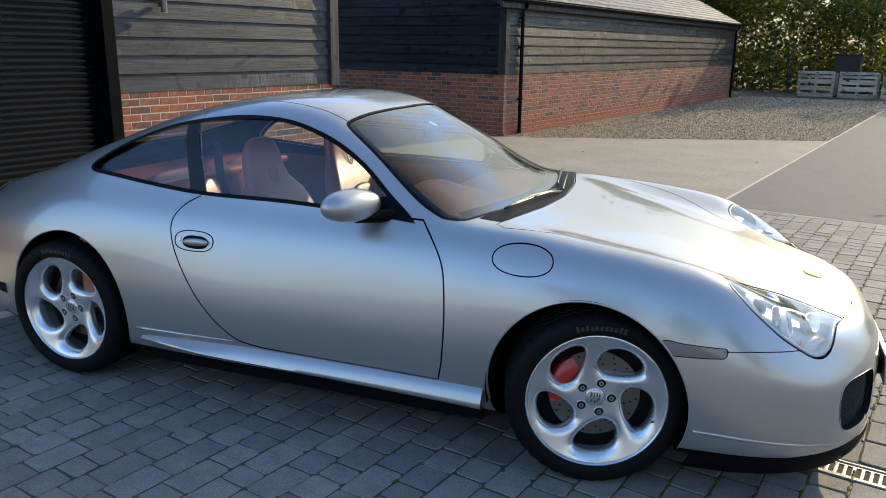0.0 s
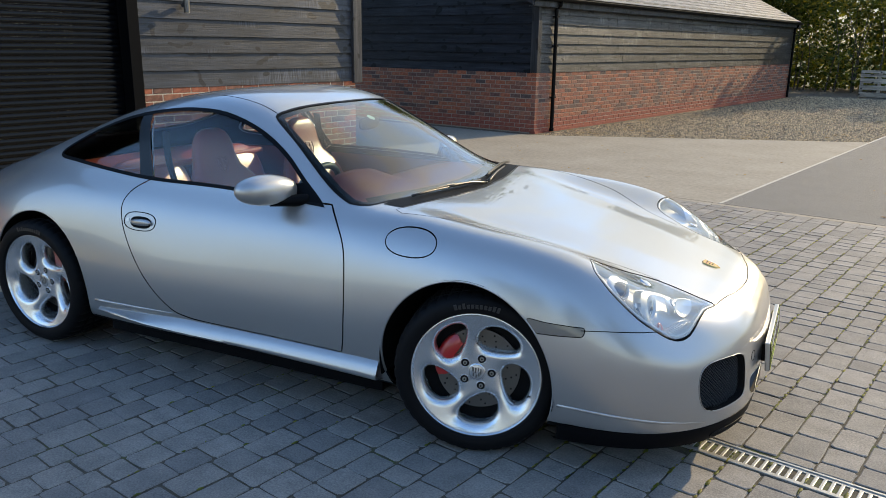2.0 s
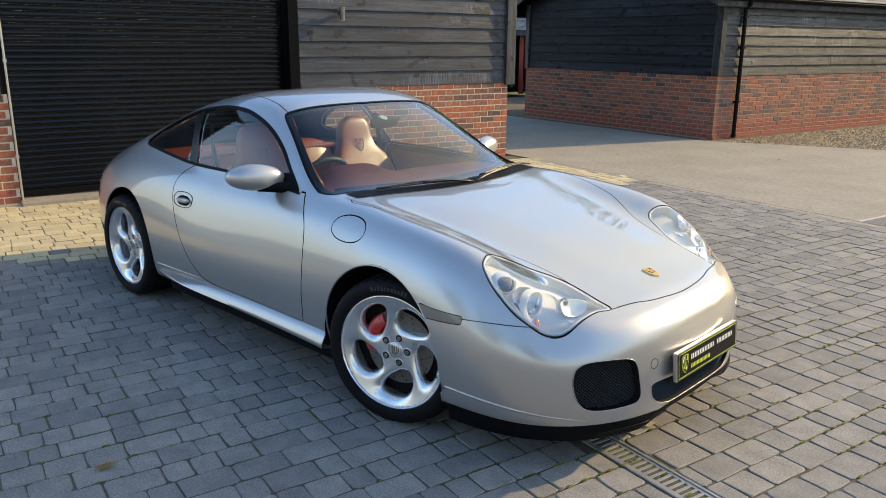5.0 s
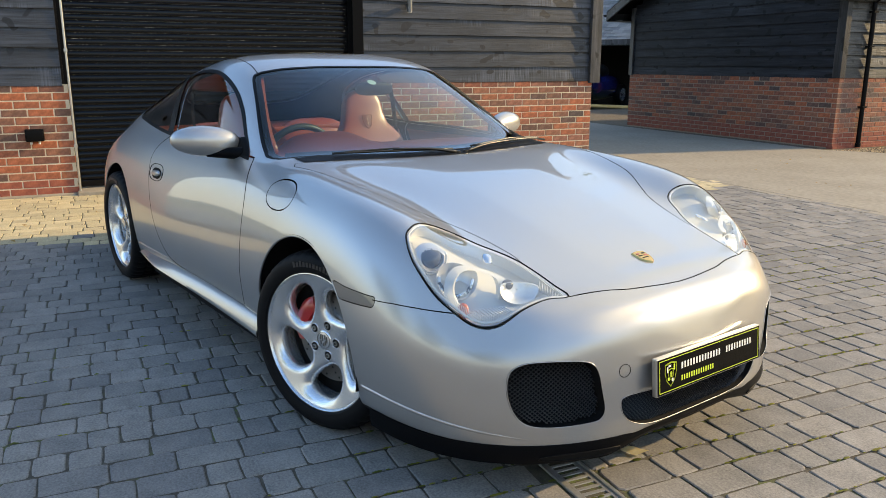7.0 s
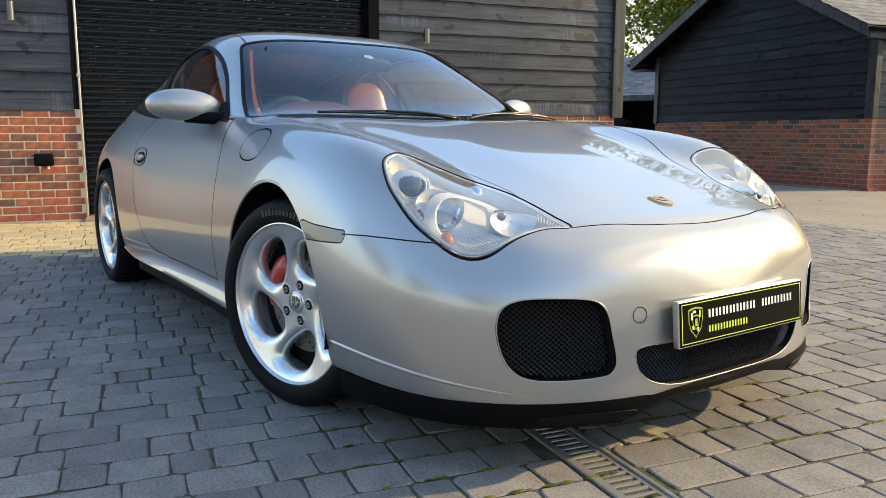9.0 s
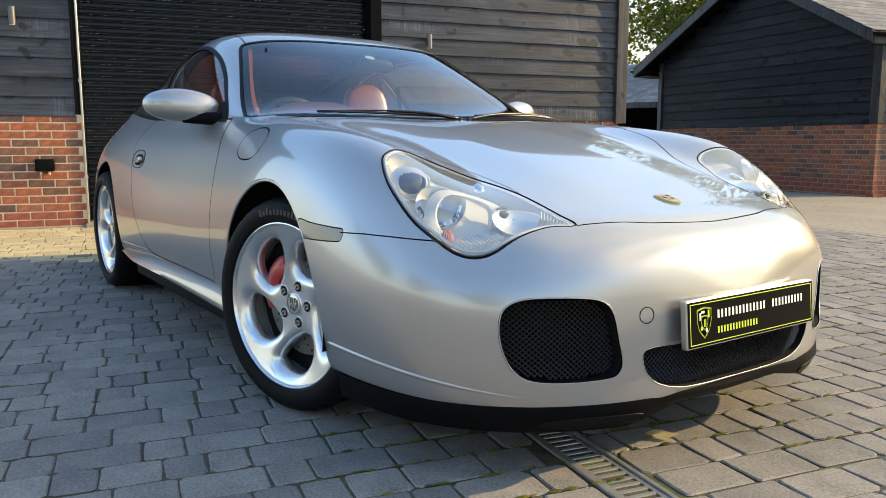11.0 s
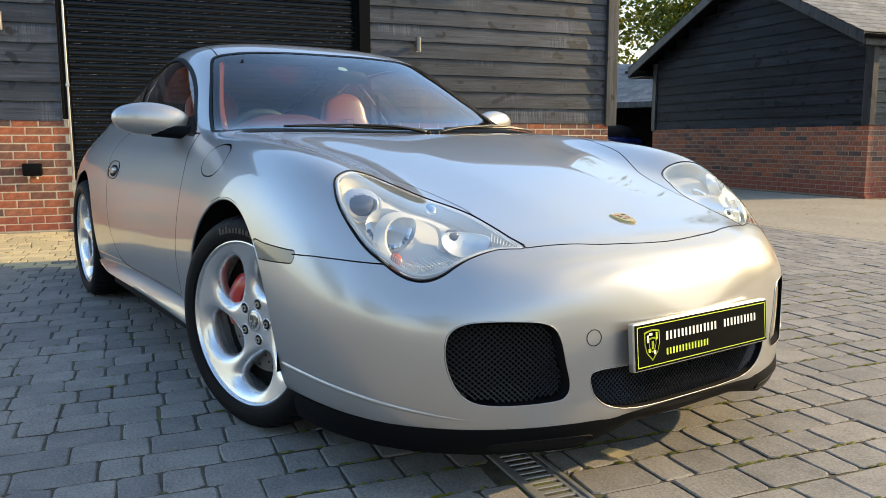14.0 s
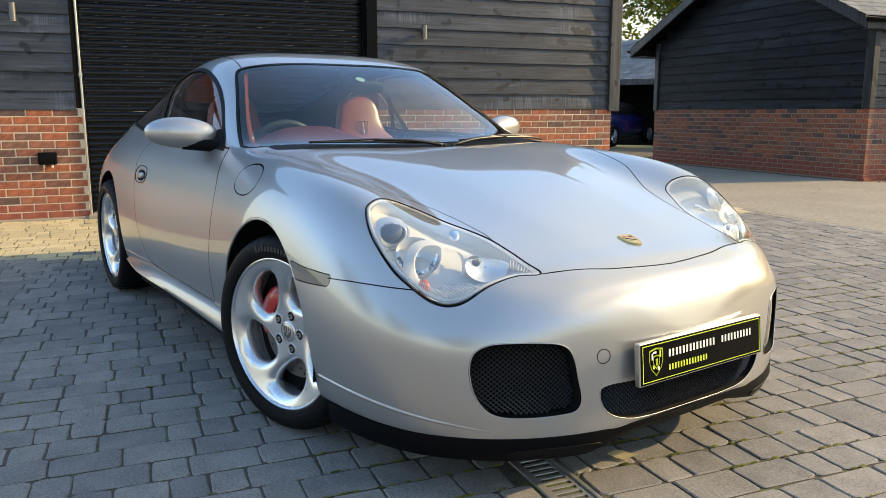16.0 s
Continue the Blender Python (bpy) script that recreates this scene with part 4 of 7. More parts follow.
def wheel(at, half, lip, hub, caliper):
    w = part("wheel", raw_mesh([], []), None, car)
    w.matrix_basis = at
    part("tyre", tyre_mesh(half), RUBBER, w, "black low-profile tyre with moulded tread", smooth=True, angle=30)
    rim = part("rim", revolve([(.243, -lip + .012), (.2475, -lip + .002), (.2465, -lip - .002), (.242, -lip - .003), (.2375, -lip + .002), (.2345, -lip + .012), (.231, -lip + .03), (.224, -lip + .055),
                               (.216, -.02), (.214, .05), (.222, half - .01), (.240, half - .002)], n=96), ALLOY, w, "silver five-spoke alloy rim", smooth=True, angle=50)
    sp = spoke_mesh(hub, lip - .006)
    me = finish(sp, True, 180)
    me.materials.append(ALLOY)
    for k in range(5):
        o = part("spoke", me, None, rim)
        o.matrix_basis = Matrix.Rotation(-2 * math.pi * k / 5 - math.radians(107), 4, "Y")
    part("hub", revolve([(.036, -hub + .001), (.042, -hub + .003), (.042, -hub + .05), (.0001, -hub + .05)], n=48), ALLOY, rim, smooth=True, angle=40)
    part("centre_cap", revolve([(.0001, -hub - .004), (.028, -hub - .003), (.0335, -hub - .0005), (.0365, -hub + .004), (.0365, -hub + .012)], n=48), ALLOY, rim, "silver centre cap with a grey crest", smooth=True, angle=40)
    part("cap_ring", tube([(.0285 * math.cos(q), -hub - .003, .0285 * math.sin(q)) for q in np.linspace(0, 2 * math.pi, 41)[:-1]], .0009, 6, closed=True), DISC, rim, smooth=True, angle=180)
    bm = bmesh.new()
    for u0, u1, v0, v1 in ((-.017, -.010, .002, .019), (-.006, -.001, -.004, .018), (.004, .009, .004, .019), (-.015, -.009, -.017, -.003), (-.004, .002, -.022, -.009), (.006, .011, -.017, .000), (.013, .018, -.008, .014)):
        box(bm, u0, u1, -hub - .0048, -hub - .003, v0, v1)
    part("crest", bm, DISC, rim)
    for k in range(5):
        a = radians(71) + 2 * math.pi * k / 5
        x, z = .0565 * math.cos(a), .0565 * math.sin(a)
        y = -(hub + (lip - .006 - hub) * (.0115 / .19) ** 1.7)
        bm = bmesh.new()
        cyl(bm, (x, y + .002, z), (x, y - .0012, z), .0162, .0158, 24)
        pocket = part("bolt_pocket", bm, GAP, rim)
        edge = [(x + .0166 * math.cos(q), y - .0008, z + .0166 * math.sin(q)) for q in np.linspace(0, 2 * math.pi, 25)[:-1]]
        part("pocket_lip", tube(edge, .0016, 6, closed=True), ALLOY, rim, smooth=True, angle=180)
        bm = cyl(bmesh.new(), (x, y, z), (x, y - .0055, z), .0092, .0082, 6)
        part("wheel_bolt", bm, STEEL, rim)
        part("bolt_socket", cyl(bmesh.new(), (x, y - .005, z), (x, y - .0062, z), .0042, .0042, 6), GAP, rim)
    part("brake_disc", revolve([(.075, -.030), (.160, -.030), (.160, -.004), (.075, -.004), (.07, -.045), (.04, -.05)], n=72), DISC, w, "drilled steel brake disc", smooth=True, angle=30)
    bm = bmesh.new()
    for k in range(60):
        a, r = 2 * math.pi * k / 60, (.094, .112, .130, .147)[k % 4]
        cyl(bm, (r * math.cos(a), -.0285, r * math.sin(a)), (r * math.cos(a), -.0308, r * math.sin(a)), .0038, .0038, 8)
    tagged(part("drilled_holes", bm, GAP, w), kind="stuff")
    if caliper:
        bm = bmesh.new()
        ring = []
        for k in range(15):
            a = radians(121 + 72 * k / 14)
            e = .010 * (abs(k - 7) / 7) ** 4
            ring.append([bm.verts.new((r * math.cos(a), y, r * math.sin(a))) for r, y in ((.100 + e, -.034), (.104 + e, -.052 + e), (.130, -.058 + e), (.156 - e, -.052 + e), (.166 - e, -.040), (.166 - e, .03), (.100 + e, .03))])
        for a, b in zip(ring, ring[1:]):
            for j in range(7):
                bm.faces.new((a[j], a[(j + 1) % 7], b[(j + 1) % 7], b[j]))
        bm.faces.new(ring[0])
        bm.faces.new(ring[-1])
        part("brake_caliper", bm, CALIPER, w, "bright red brake caliper", smooth=True, angle=40)
    part("wheel_back", revolve([(.0001, -.012), (.212, -.012), (.212, half - .02)], n=40), GAP, w)
    # valve
    part("valve", cyl(bmesh.new(), (.205, -lip + .035, -.075), (.195, -lip + .012, -.072), .004, .003, 8), TRIM, rim)
    # moulded lettering band on the sidewall, as plain raised bars
    bm = bmesh.new()
    for k in range(11):
        a = radians(106 - 3.3 * k)
        m = Matrix.Rotation(math.pi / 2 - a, 4, "Y")
        tall = .020 if k in (0, 2, 9, 10) else .015
        box(bm, -.0062, .0045, -half - .0105, -half - .0075, .268, .268 + tall, m=m)
    part("lettering", bm, material("dull_rubber", (.022, .022, .023), .45) if "dull_rubber" not in bpy.data.materials else bpy.data.materials["dull_rubber"], w)
    return w


STEER = Matrix.Rotation(radians(16), 4, "Z")       # the front wheels stand turned
wheel(Matrix.Translation((0, -.736, .318)) @ STEER, .110, .106, .066, True)
wheel(Matrix.Translation((0, .736, .318)) @ STEER @ Matrix.Rotation(math.pi, 4, "Z"), .110, .106, .066, True)
wheel(Matrix.Translation((-2.405, -.697, .320)), .138, .130, .092, False)
wheel(Matrix.Translation((-2.405, .697, .320)) @ Matrix.Rotation(math.pi, 4, "Z"), .138, .130, .092, False)

# ---- mirrors, wipers, handles, lamps, plate ----
def blob(rx, ry, rz, nu=24, nv=14, power=2.4):
    """A rounded, slightly squared body."""
    bm = bmesh.new()
    rows = []
    for i in range(1, nv):
        a = math.pi * i / nv - math.pi / 2
        rows.append([])
        for j in range(nu):
            b = 2 * math.pi * j / nu
            f = lambda c: math.copysign(abs(c) ** (2 / power), c)
            rows[-1].append(bm.verts.new((rx * f(math.cos(a)) * f(math.cos(b)), ry * f(math.cos(a)) * f(math.sin(b)), rz * f(math.sin(a)))))
    low, high = bm.verts.new((0, 0, -rz)), bm.verts.new((0, 0, rz))
    for a, b in zip(rows, rows[1:]):
        for j in range(nu):
            bm.faces.new((a[j], a[(j + 1) % nu], b[(j + 1) % nu], b[j]))
    for j in range(nu):
        bm.faces.new((low, rows[0][(j + 1) % nu], rows[0][j]))
        bm.faces.new((high, rows[-1][j], rows[-1][(j + 1) % nu]))
    return bm


for s in (-1, 1):
    bm = blob(.142, .066, .064, 32, 18, 2.2)
    for v in bm.verts:
        # fuller at the outer end, flat behind, drawn down towards the foot
        t = v.co.x / .142
        v.co.z *= 1 - .16 * max(0, -t) - .05 * t
        v.co.z += .006 * t - (.010 if v.co.z < 0 else 0) * max(0, -t)
        if v.co.y < 0:
            v.co.y *= .45
        v.co.y *= 1 + .15 * t
    m = Matrix.Translation((-.918, s * .828, .930)) @ Matrix(((-.36 if s < 0 else -.36, .93, 0, 0), (s * .93, s * .36, 0, 0), (0, 0, 1, 0), (0, 0, 0, 1)))
    housing = part("mirror", bm, PAINT, doors[s], "silver door mirror on a black foot", smooth=True, angle=180)
    bm2 = housing.data
    bm2.transform(m)
    if m.determinant() < 0:
        bm2.flip_normals()
    glass = blob(.10, .006, .046, 24, 10, 2.4)
    me = part("mirror_glass", glass, MIRROR, housing, smooth=True, angle=180).data
    me.transform(Matrix.Translation((-.036, s * .004, .002)) @ m)
    if m.determinant() < 0:
        me.flip_normals()
    foot = spline([(-.80, s * .705, .880), (-.835, s * .74, .880), (-.87, s * .785, .882), (-.90, s * .83, .884)], 4)
    part("mirror_foot", tube(foot, [.028 - .008 * k / 12 for k in range(len(foot))], 10), TRIM_SOFT, housing, smooth=True, angle=180)
    # door handle in an oval recess
    c, n = on_skin(-1.655, z=.716, s=s, lift=.001)
    ring = [on_skin(p[0], z=p[1], s=s, lift=.0005)[0] for p in ellipse(-1.655, .716, .094, .040, 40, .0, 2.6)]
    rim_ = part("handle_surround", tube(ring, .0022, 6, closed=True), TRIM, doors[s], smooth=True, angle=180)
    bm = bmesh.new()
    f = bm.faces.new([bm.verts.new(on_skin(p[0], z=p[1], s=s, lift=.0012)[0]) for p in ellipse(-1.648, .712, .062, .026, 32, .0, 2.6)])
    part("handle_recess", bm, GAP, doors[s])
    bm = blob(.064, .013, .016, 20, 12)
    hd = part("door_handle", bm, PAINT, doors[s], "silver flush door handle", smooth=True, angle=180)
    hd.matrix_basis = Matrix.Translation(on_skin(-1.645, z=.712, s=s, lift=.004)[0]) @ Matrix.Rotation(-.05, 4, "Y") @ Matrix.Rotation(s * .05, 4, "Z")
    lock = cyl(bmesh.new(), on_skin(-1.727, z=.717, s=s, lift=-.002)[0], on_skin(-1.727, z=.717, s=s, lift=.003)[0], .009, n=16)
    part("door_lock", lock, STEEL, doors[s])
    # rolled lip round the wheel arches
    for x, z, r, a0, a1 in ((-.012, .332, .352, -.42, 3.35), (-2.365, .352, .343, -.40, 3.55)):
        pts = [on_skin(x + r * math.cos(a), z=z + r * math.sin(a), s=s, lift=-.0045)[0] for a in np.linspace(a0, a1, 60)]
        part("arch_lip", tube(pts, .0045, 8), PAINT, body, smooth=True, angle=180)
    # tail lamp
    bm = bmesh.new()
    rows = [[bm.verts.new(on_skin(x, z=z, s=s, lift=.002)[0]) for x in np.linspace(-3.16, -2.93, 6)] for z in np.linspace(.60, .745, 5)]
    for a, b in zip(rows, rows[1:]):
        for j in range(5):
            bm.faces.new((a[j], a[j + 1], b[j + 1], b[j]))
    part("tail_lamp", bm, RED_LENS, car, "red tail lamp cluster", smooth=True)
    bm = bmesh.new()
    rows = [[bm.verts.new(on_skin(x, z=z, s=s, lift=.002)[0]) for x in np.linspace(-3.02, -2.80, 5)] for z in (.335, .36, .385)]
    for a, b in zip(rows, rows[1:]):
        for j in range(4):
            bm.faces.new((a[j], a[j + 1], b[j + 1], b[j]))
    part("rear_vent", bm, GAP, body, smooth=True)

# cowl, washer jets and wipers at the foot of the windscreen
bm = bmesh.new()
rows = []
_w0, _x0 = zip(*[(0, -.301), (.3, -.323), (.53, -.368), (.64, -.395)])
_w1, _x1 = zip(*[(0, -.372), (.25, -.387), (.5, -.436), (.64, -.478)])
for w in np.linspace(-.64, .64, 41):
    x0, x1 = np.interp(abs(w), _w0, _x0), np.interp(abs(w), _w1, _x1)
    rows.append([bm.verts.new(on_skin(x, w=abs(w), s=1 if w > 0 else -1, lift=.0018)[0]) for x in np.linspace(x0, x1, 4)])
for a, b in zip(rows, rows[1:]):
    for j in range(3):
        bm.faces.new((a[j], a[j + 1], b[j + 1], b[j]))
part("cowl_panel", bm, TRIM_SOFT, car, "black plastic scuttle panel", smooth=True)


WIPER = material("wiper_black", (.006, .006, .006), .32, spec=.5)


def wiper(pivot, elbow, tip):
    pv = on_skin(pivot[0], w=abs(pivot[1]), s=1 if pivot[1] > 0 else -1, lift=-.004)[0]
    arm = [on_skin(p[0], w=abs(p[1]), s=1 if p[1] > 0 else -1, lift=l)[0] for p, l in ((pivot, .002), ((np.array(pivot) * .55 + np.array(elbow) * .45), .021), (elbow, .024))]
    root = part("wiper", tube(spline(arm, 5), [.0075 - .00035 * k for k in range(11)], 8), WIPER, car, "black wiper arm and blade", smooth=True, angle=180)
    part("wiper_pivot", cyl(bmesh.new(), pv + Vector((0, 0, -.02)), pv + Vector((0, 0, .012)), .014, .011, 16), WIPER, root)
    a, b = np.array(tip[0]), np.array(tip[1])
    blade = [on_skin(*(a + (b - a) * t)[:1], w=abs((a + (b - a) * t)[1]), s=1 if (a + (b - a) * t)[1] > 0 else -1, lift=.013)[0] for t in np.linspace(0, 1, 9)]
    part("wiper_blade", tube(blade, .0050, 6), WIPER, root, smooth=True, angle=180)
    spine = [p + Vector((0, 0, .010 * (1 - abs(2 * k / 8 - 1)))) for k, p in enumerate(blade)]
    part("blade_carrier", tube(spine, .0036, 6), WIPER, root, smooth=True, angle=180)


wiper((-.330, .055), (-.375, -.25), ((-.425, -.50), (-.352, .04)))
wiper((-.335, .10), (-.385, .42), ((-.375, .16), (-.470, .70)))

# bonnet crest
bm = bmesh.new()
shield = [(-.022, -.026), (.012, -.026), (.030, -.016), (.040, 0), (.030, .016), (.012, .026), (-.022, .026), (-.027, 0)]
top = [bm.verts.new(on_skin(.716 + a, w=abs(b), s=1 if b >= 0 else -1, lift=.005)[0]) for a, b in shield]
low = [bm.verts.new(on_skin(.716 + a * 1.12, w=abs(b * 1.12), s=1 if b >= 0 else -1, lift=.000)[0]) for a, b in shield]
bm.faces.new(top)
for k in range(8):
    bm.faces.new((top[k], low[k], low[(k + 1) % 8], top[(k + 1) % 8]))
crest = part("bonnet_badge", bm, GOLD, bonnet, "small gold and red enamel shield badge", smooth=True, angle=30)
for a0, a1, b0, b1, mt in ((-.014, -.008, -.020, -.004, ENAMEL_RED), (-.002, .004, -.020, -.004, TRIM), (-.014, -.008, .004, .020, TRIM), (-.002, .004, .004, .020, ENAMEL_RED), (.010, .015, -.014, .014, TRIM)):
    bm = bmesh.new()
    bm.faces.new([bm.verts.new(on_skin(.716 + a, w=abs(b), s=1 if b >= 0 else -1, lift=.0056)[0]) for a, b in ((a0, b0), (a1, b0), (a1, b1), (a0, b1))])
    part("badge_field", bm, mt, crest)

def inside(poly, y, z):
    c = False
    for k in range(len(poly)):
        (y0, z0), (y1, z1) = poly[k - 1], poly[k]
        if (z0 > z) != (z1 > z) and y < (y1 - y0) * (z - z0) / (z1 - z0) + y0:
            c = not c
    return c


# headlamp innards behind the clear cover
def lamp_part(name, x, w, s, depth, bm, mat, parent, label="", aim=(.86, .28, .32), smooth=True, keep=.006):
    """A piece set into the lamp, aimed forwards."""
    p, n = on_skin(x, w=w, s=s, lift=-depth)
    d = Vector((aim[0], s * aim[1], aim[2])).normalized()
    m = Matrix.Translation(p) @ d.to_track_quat("Z", "Y").to_matrix().to_4x4()
    back = m.inverted()
    for v in bm.verts:
        # everything stays behind the clear cover
        q = m @ v.co
        q.y *= s
        loc, nn, _ = skin_at(q)
        if (q - loc).dot(nn) > -keep:
            q = loc - nn * keep
            q.y *= s
            v.co = back @ q
    return part(name, bm, mat, parent, label, smooth=smooth, angle=40, m=m)


HOUSING = material("lamp_housing_silver", (.66, .66, .63), .45, .2)
LAMP_GLASS = material("projector_glass", (.09, .10, .12), .04, coat=1.0)
LAMP_SHADE = material("lamp_inner_grey", (.10, .105, .11), .3, .6)
for s in (-1, 1):
    V0, F0 = PIECES[found["lens"][0]]
    info = [skin_at(v) for v in V0]
    mid = np.mean(V0, axis=0)
    bowl = []
    for v, (_, n, _) in zip(V0, info):
        q = np.array(v) - np.array(n) * .046
        bowl.append((q[0], s * q[1], q[2]))
    me = raw_mesh(bowl, [f if s > 0 else f[::-1] for f in F0])
    me.shade_smooth()
    tub = part("lamp_housing", me, HOUSING, lamps[s], "silver lamp housing")
    wall = bmesh.new()
    rows = [[wall.verts.new(on_skin(p[0], w=p[1], s=s, lift=l)[0]) for p in offset_loop(HEADLAMP, -.003)] for l in (-.002, -.048)]
    for k in range(len(rows[0])):
        wall.faces.new((rows[0][k - 1], rows[0][k], rows[1][k], rows[1][k - 1]))
    part("housing_wall", wall, HOUSING, lamps[s], smooth=True)
    # ribbed margin just under the cover
    loop0 = offset_loop(HEADLAMP, -.007)
    edge = [on_skin(p[0], w=p[1], s=s, lift=-.006)[0] for p in loop0]
    part("lens_margin", tube(edge, .0045, 8, closed=True), HOUSING, lamps[s], smooth=True, angle=180)
    ribs = bmesh.new()
    far_in = offset_loop(HEADLAMP, -.017)
    length = np.r_[0, np.cumsum(np.linalg.norm(np.diff(loop0, axis=0), axis=1))]
    for q in np.arange(0, length[-1], .0052):
        a_ = [np.interp(q, length, loop0[:, c]) for c in (0, 1)]
        b_ = [np.interp(q, length, far_in[:, c]) for c in (0, 1)]
        tube([on_skin(p[0], w=p[1], s=s, lift=-.0035)[0] for p in (a_, b_)], .0011, 4, bm=ribs)
    tagged(part("rib_ring", ribs, HOUSING, lamps[s]), kind="stuff")
    edge = [on_skin(p[0], w=p[1], s=s, lift=-.0005)[0] for p in HEADLAMP]
    part("lamp_seal", tube(edge, .0015, 8, closed=True), TRIM, lamps[s], smooth=True, angle=180)
    # projector in a stepped ring
    bm = revolve([(.050, -.02), (.050, .002), (.0465, .007), (.0425, .003), (.0405, .009), (.0365, .013), (.0330, .009), (.0315, -.01)], axis="z", n=44)
    lamp_part("projector_bezel", .519, .708, s, .018, bm, REFLECTOR, lamps[s])
    lamp_part("projector_lens", .519, .708, s, .016, blob(.032, .032, .016, 28, 16, 2.0), LAMP_GLASS, lamps[s])
    # broad matt dish that sweeps round the main reflector
    bm = revolve([(.098, -.012), (.096, -.007), (.088, -.006), (.070, -.010), (.064, -.018)], axis="z", n=52)
    lamp_part("reflector_dish", .655, .640, s, .018, bm, HOUSING, lamps[s])
    bm = revolve([(.064, .004), (.0615, .000), (.056, -.010), (.040, -.022), (.020, -.029), (.003, -.031)], axis="z", n=44)
    lamp_part("main_reflector", .604, .680, s, .017, bm, REFLECTOR, lamps[s])
    lamp_part("main_bulb", .602, .684, s, .028, cyl(bmesh.new(), (0, 0, -.02), (0, 0, .012), .008, .006, 12), CHROME, lamps[s])
    for k in range(9):
        a_ = radians(185 + 19 * k)
        bm = boxed(-.0045, .0045, -.015, .015, -.003, .003, bevel=.001)
        bm.transform(Matrix.Translation((.050 * math.cos(a_), .050 * math.sin(a_), -.005)) @ Matrix.Rotation(a_, 4, "Z"))
        lamp_part("reflector_facet", .604, .680, s, .017, bm, LAMP_SHADE if k % 3 == 1 else CHROME if k % 3 else REFLECTOR, lamps[s])
    # inner lamp
    bm = revolve([(.062, .005), (.060, .007), (.055, .005), (.042, -.008), (.020, -.014), (.003, -.015)], axis="z", n=40)
    for v in bm.verts:
        v.co.y *= .72
    lamp_part("fog_reflector", .700, .525, s, .014, bm, REFLECTOR, lamps[s])
    lamp_part("fog_bulb", .672, .542, s, .013, blob(.017, .017, .010, 20, 12, 2.0), LAMP_SHADE, lamps[s])
    # indicator
    lamp_part("indicator_bulb", .664, .703, s, .014, blob(.016, .024, .008, 18, 10), AMBER, lamps[s], "orange indicator bulb cover", aim=(.8, .35, .4))
    bm = bmesh.new()
    for k in range(13):
        q = [on_skin(.672 + .0045 * k, w=.698 - .0075 * k, s=s, lift=-.012)[0], on_skin(.703 + .0042 * k, w=.682 - .0075 * k, s=s, lift=-.010)[0]]
        tube(q, .0024, 6, bm=bm)
    tagged(part("indicator_prisms", bm, REFLECTOR, lamps[s], smooth=True, angle=180), kind="stuff")
    lamp_part("lens_stud", .563, .533, s, .001, blob(.014, .025, .006, 20, 12), CHROME, lamps[s], aim=(.35, .2, .92), keep=-.006)
    for k in range(9):
        q = [on_skin(.735 + .006 * k, w=.475 - .004 * k, s=s, lift=-.008)[0], on_skin(.700 + .010 * k, w=.445 - .0015 * k, s=s, lift=-.008)[0]]
        part("housing_rib", tube(q, .0016, 5), HOUSING, lamps[s], smooth=True, angle=180)
    # open duct behind the bumper intake, with a wire mesh
    duct = bmesh.new()
    rim_in = [skin_from((1.4, p[0], p[1]), (-1, 0, 0))[0] for p in INTAKE]
    a = [duct.verts.new((p.x - .004, s * p.y, p.z)) for p in rim_in]
    b = [duct.verts.new((p.x * .35 + .42 + .0 * p.y, s * p.y, p.z)) for p in rim_in]
    for k in range(len(a)):
        duct.faces.new((a[k], b[k], b[(k + 1) % len(a)], a[(k + 1) % len(a)]))
    duct.faces.new(b)
    intake = part("air_intake", duct, GAP, bumper, "black meshed side intake")
    lipr = [Vector((p.x + .001, s * p.y, p.z)) for p in rim_in]
    part("intake_lip", tube(lipr, .0014, 8, closed=True), PAINT, bumper, smooth=True, angle=180)
    wire = bmesh.new()
    poly = offset_loop(INTAKE, -.004)

    step = .0125
    for sgn in (1, -1):
        for c in np.arange(-.30, 1.2, step):
            run = []
            for t in np.arange(.24, .46, .007):
                y, z = c + sgn * (t - .35) * 1.0, t
                if inside(poly, y, z):
                    p = skin_from((1.4, y, z), (-1, 0, 0))[0]
                    run.append((p.x - .022 + .0012 * sgn, s * p.y, p.z))
            if len(run) > 2:
                tube(run, .0016, 4, bm=wire)
    tagged(part("wire_mesh", wire, WIRE, intake), kind="stuff")

# centre grille
duct = bmesh.new()
ring = np.array([p for p in GRILLE if p[0] > -.01])
loop_ = [skin_from((1.4, max(0, p[0]), p[1]), (-1, 0, 0))[0] for p in ring]
full = [Vector((p.x, -p.y, p.z)) for p in loop_] + [Vector((p.x, p.y, p.z)) for p in loop_[::-1][1:-1]]
a = [duct.verts.new((p.x - .003, p.y, p.z)) for p in full]
b = [duct.verts.new((p.x - .16, p.y, p.z + .01)) for p in full]
for k in range(len(a)):
    duct.faces.new((a[k], b[k], b[(k + 1) % len(a)], a[(k + 1) % len(a)]))
duct.faces.new(b)
grille = part("lower_grille", duct, GAP, bumper, "black meshed centre grille")
part("grille_lip", tube(full, .0012, 8, closed=True), PAINT, bumper, smooth=True, angle=180)
wire = bmesh.new()
opening = offset_loop(GRILLE, -.002)
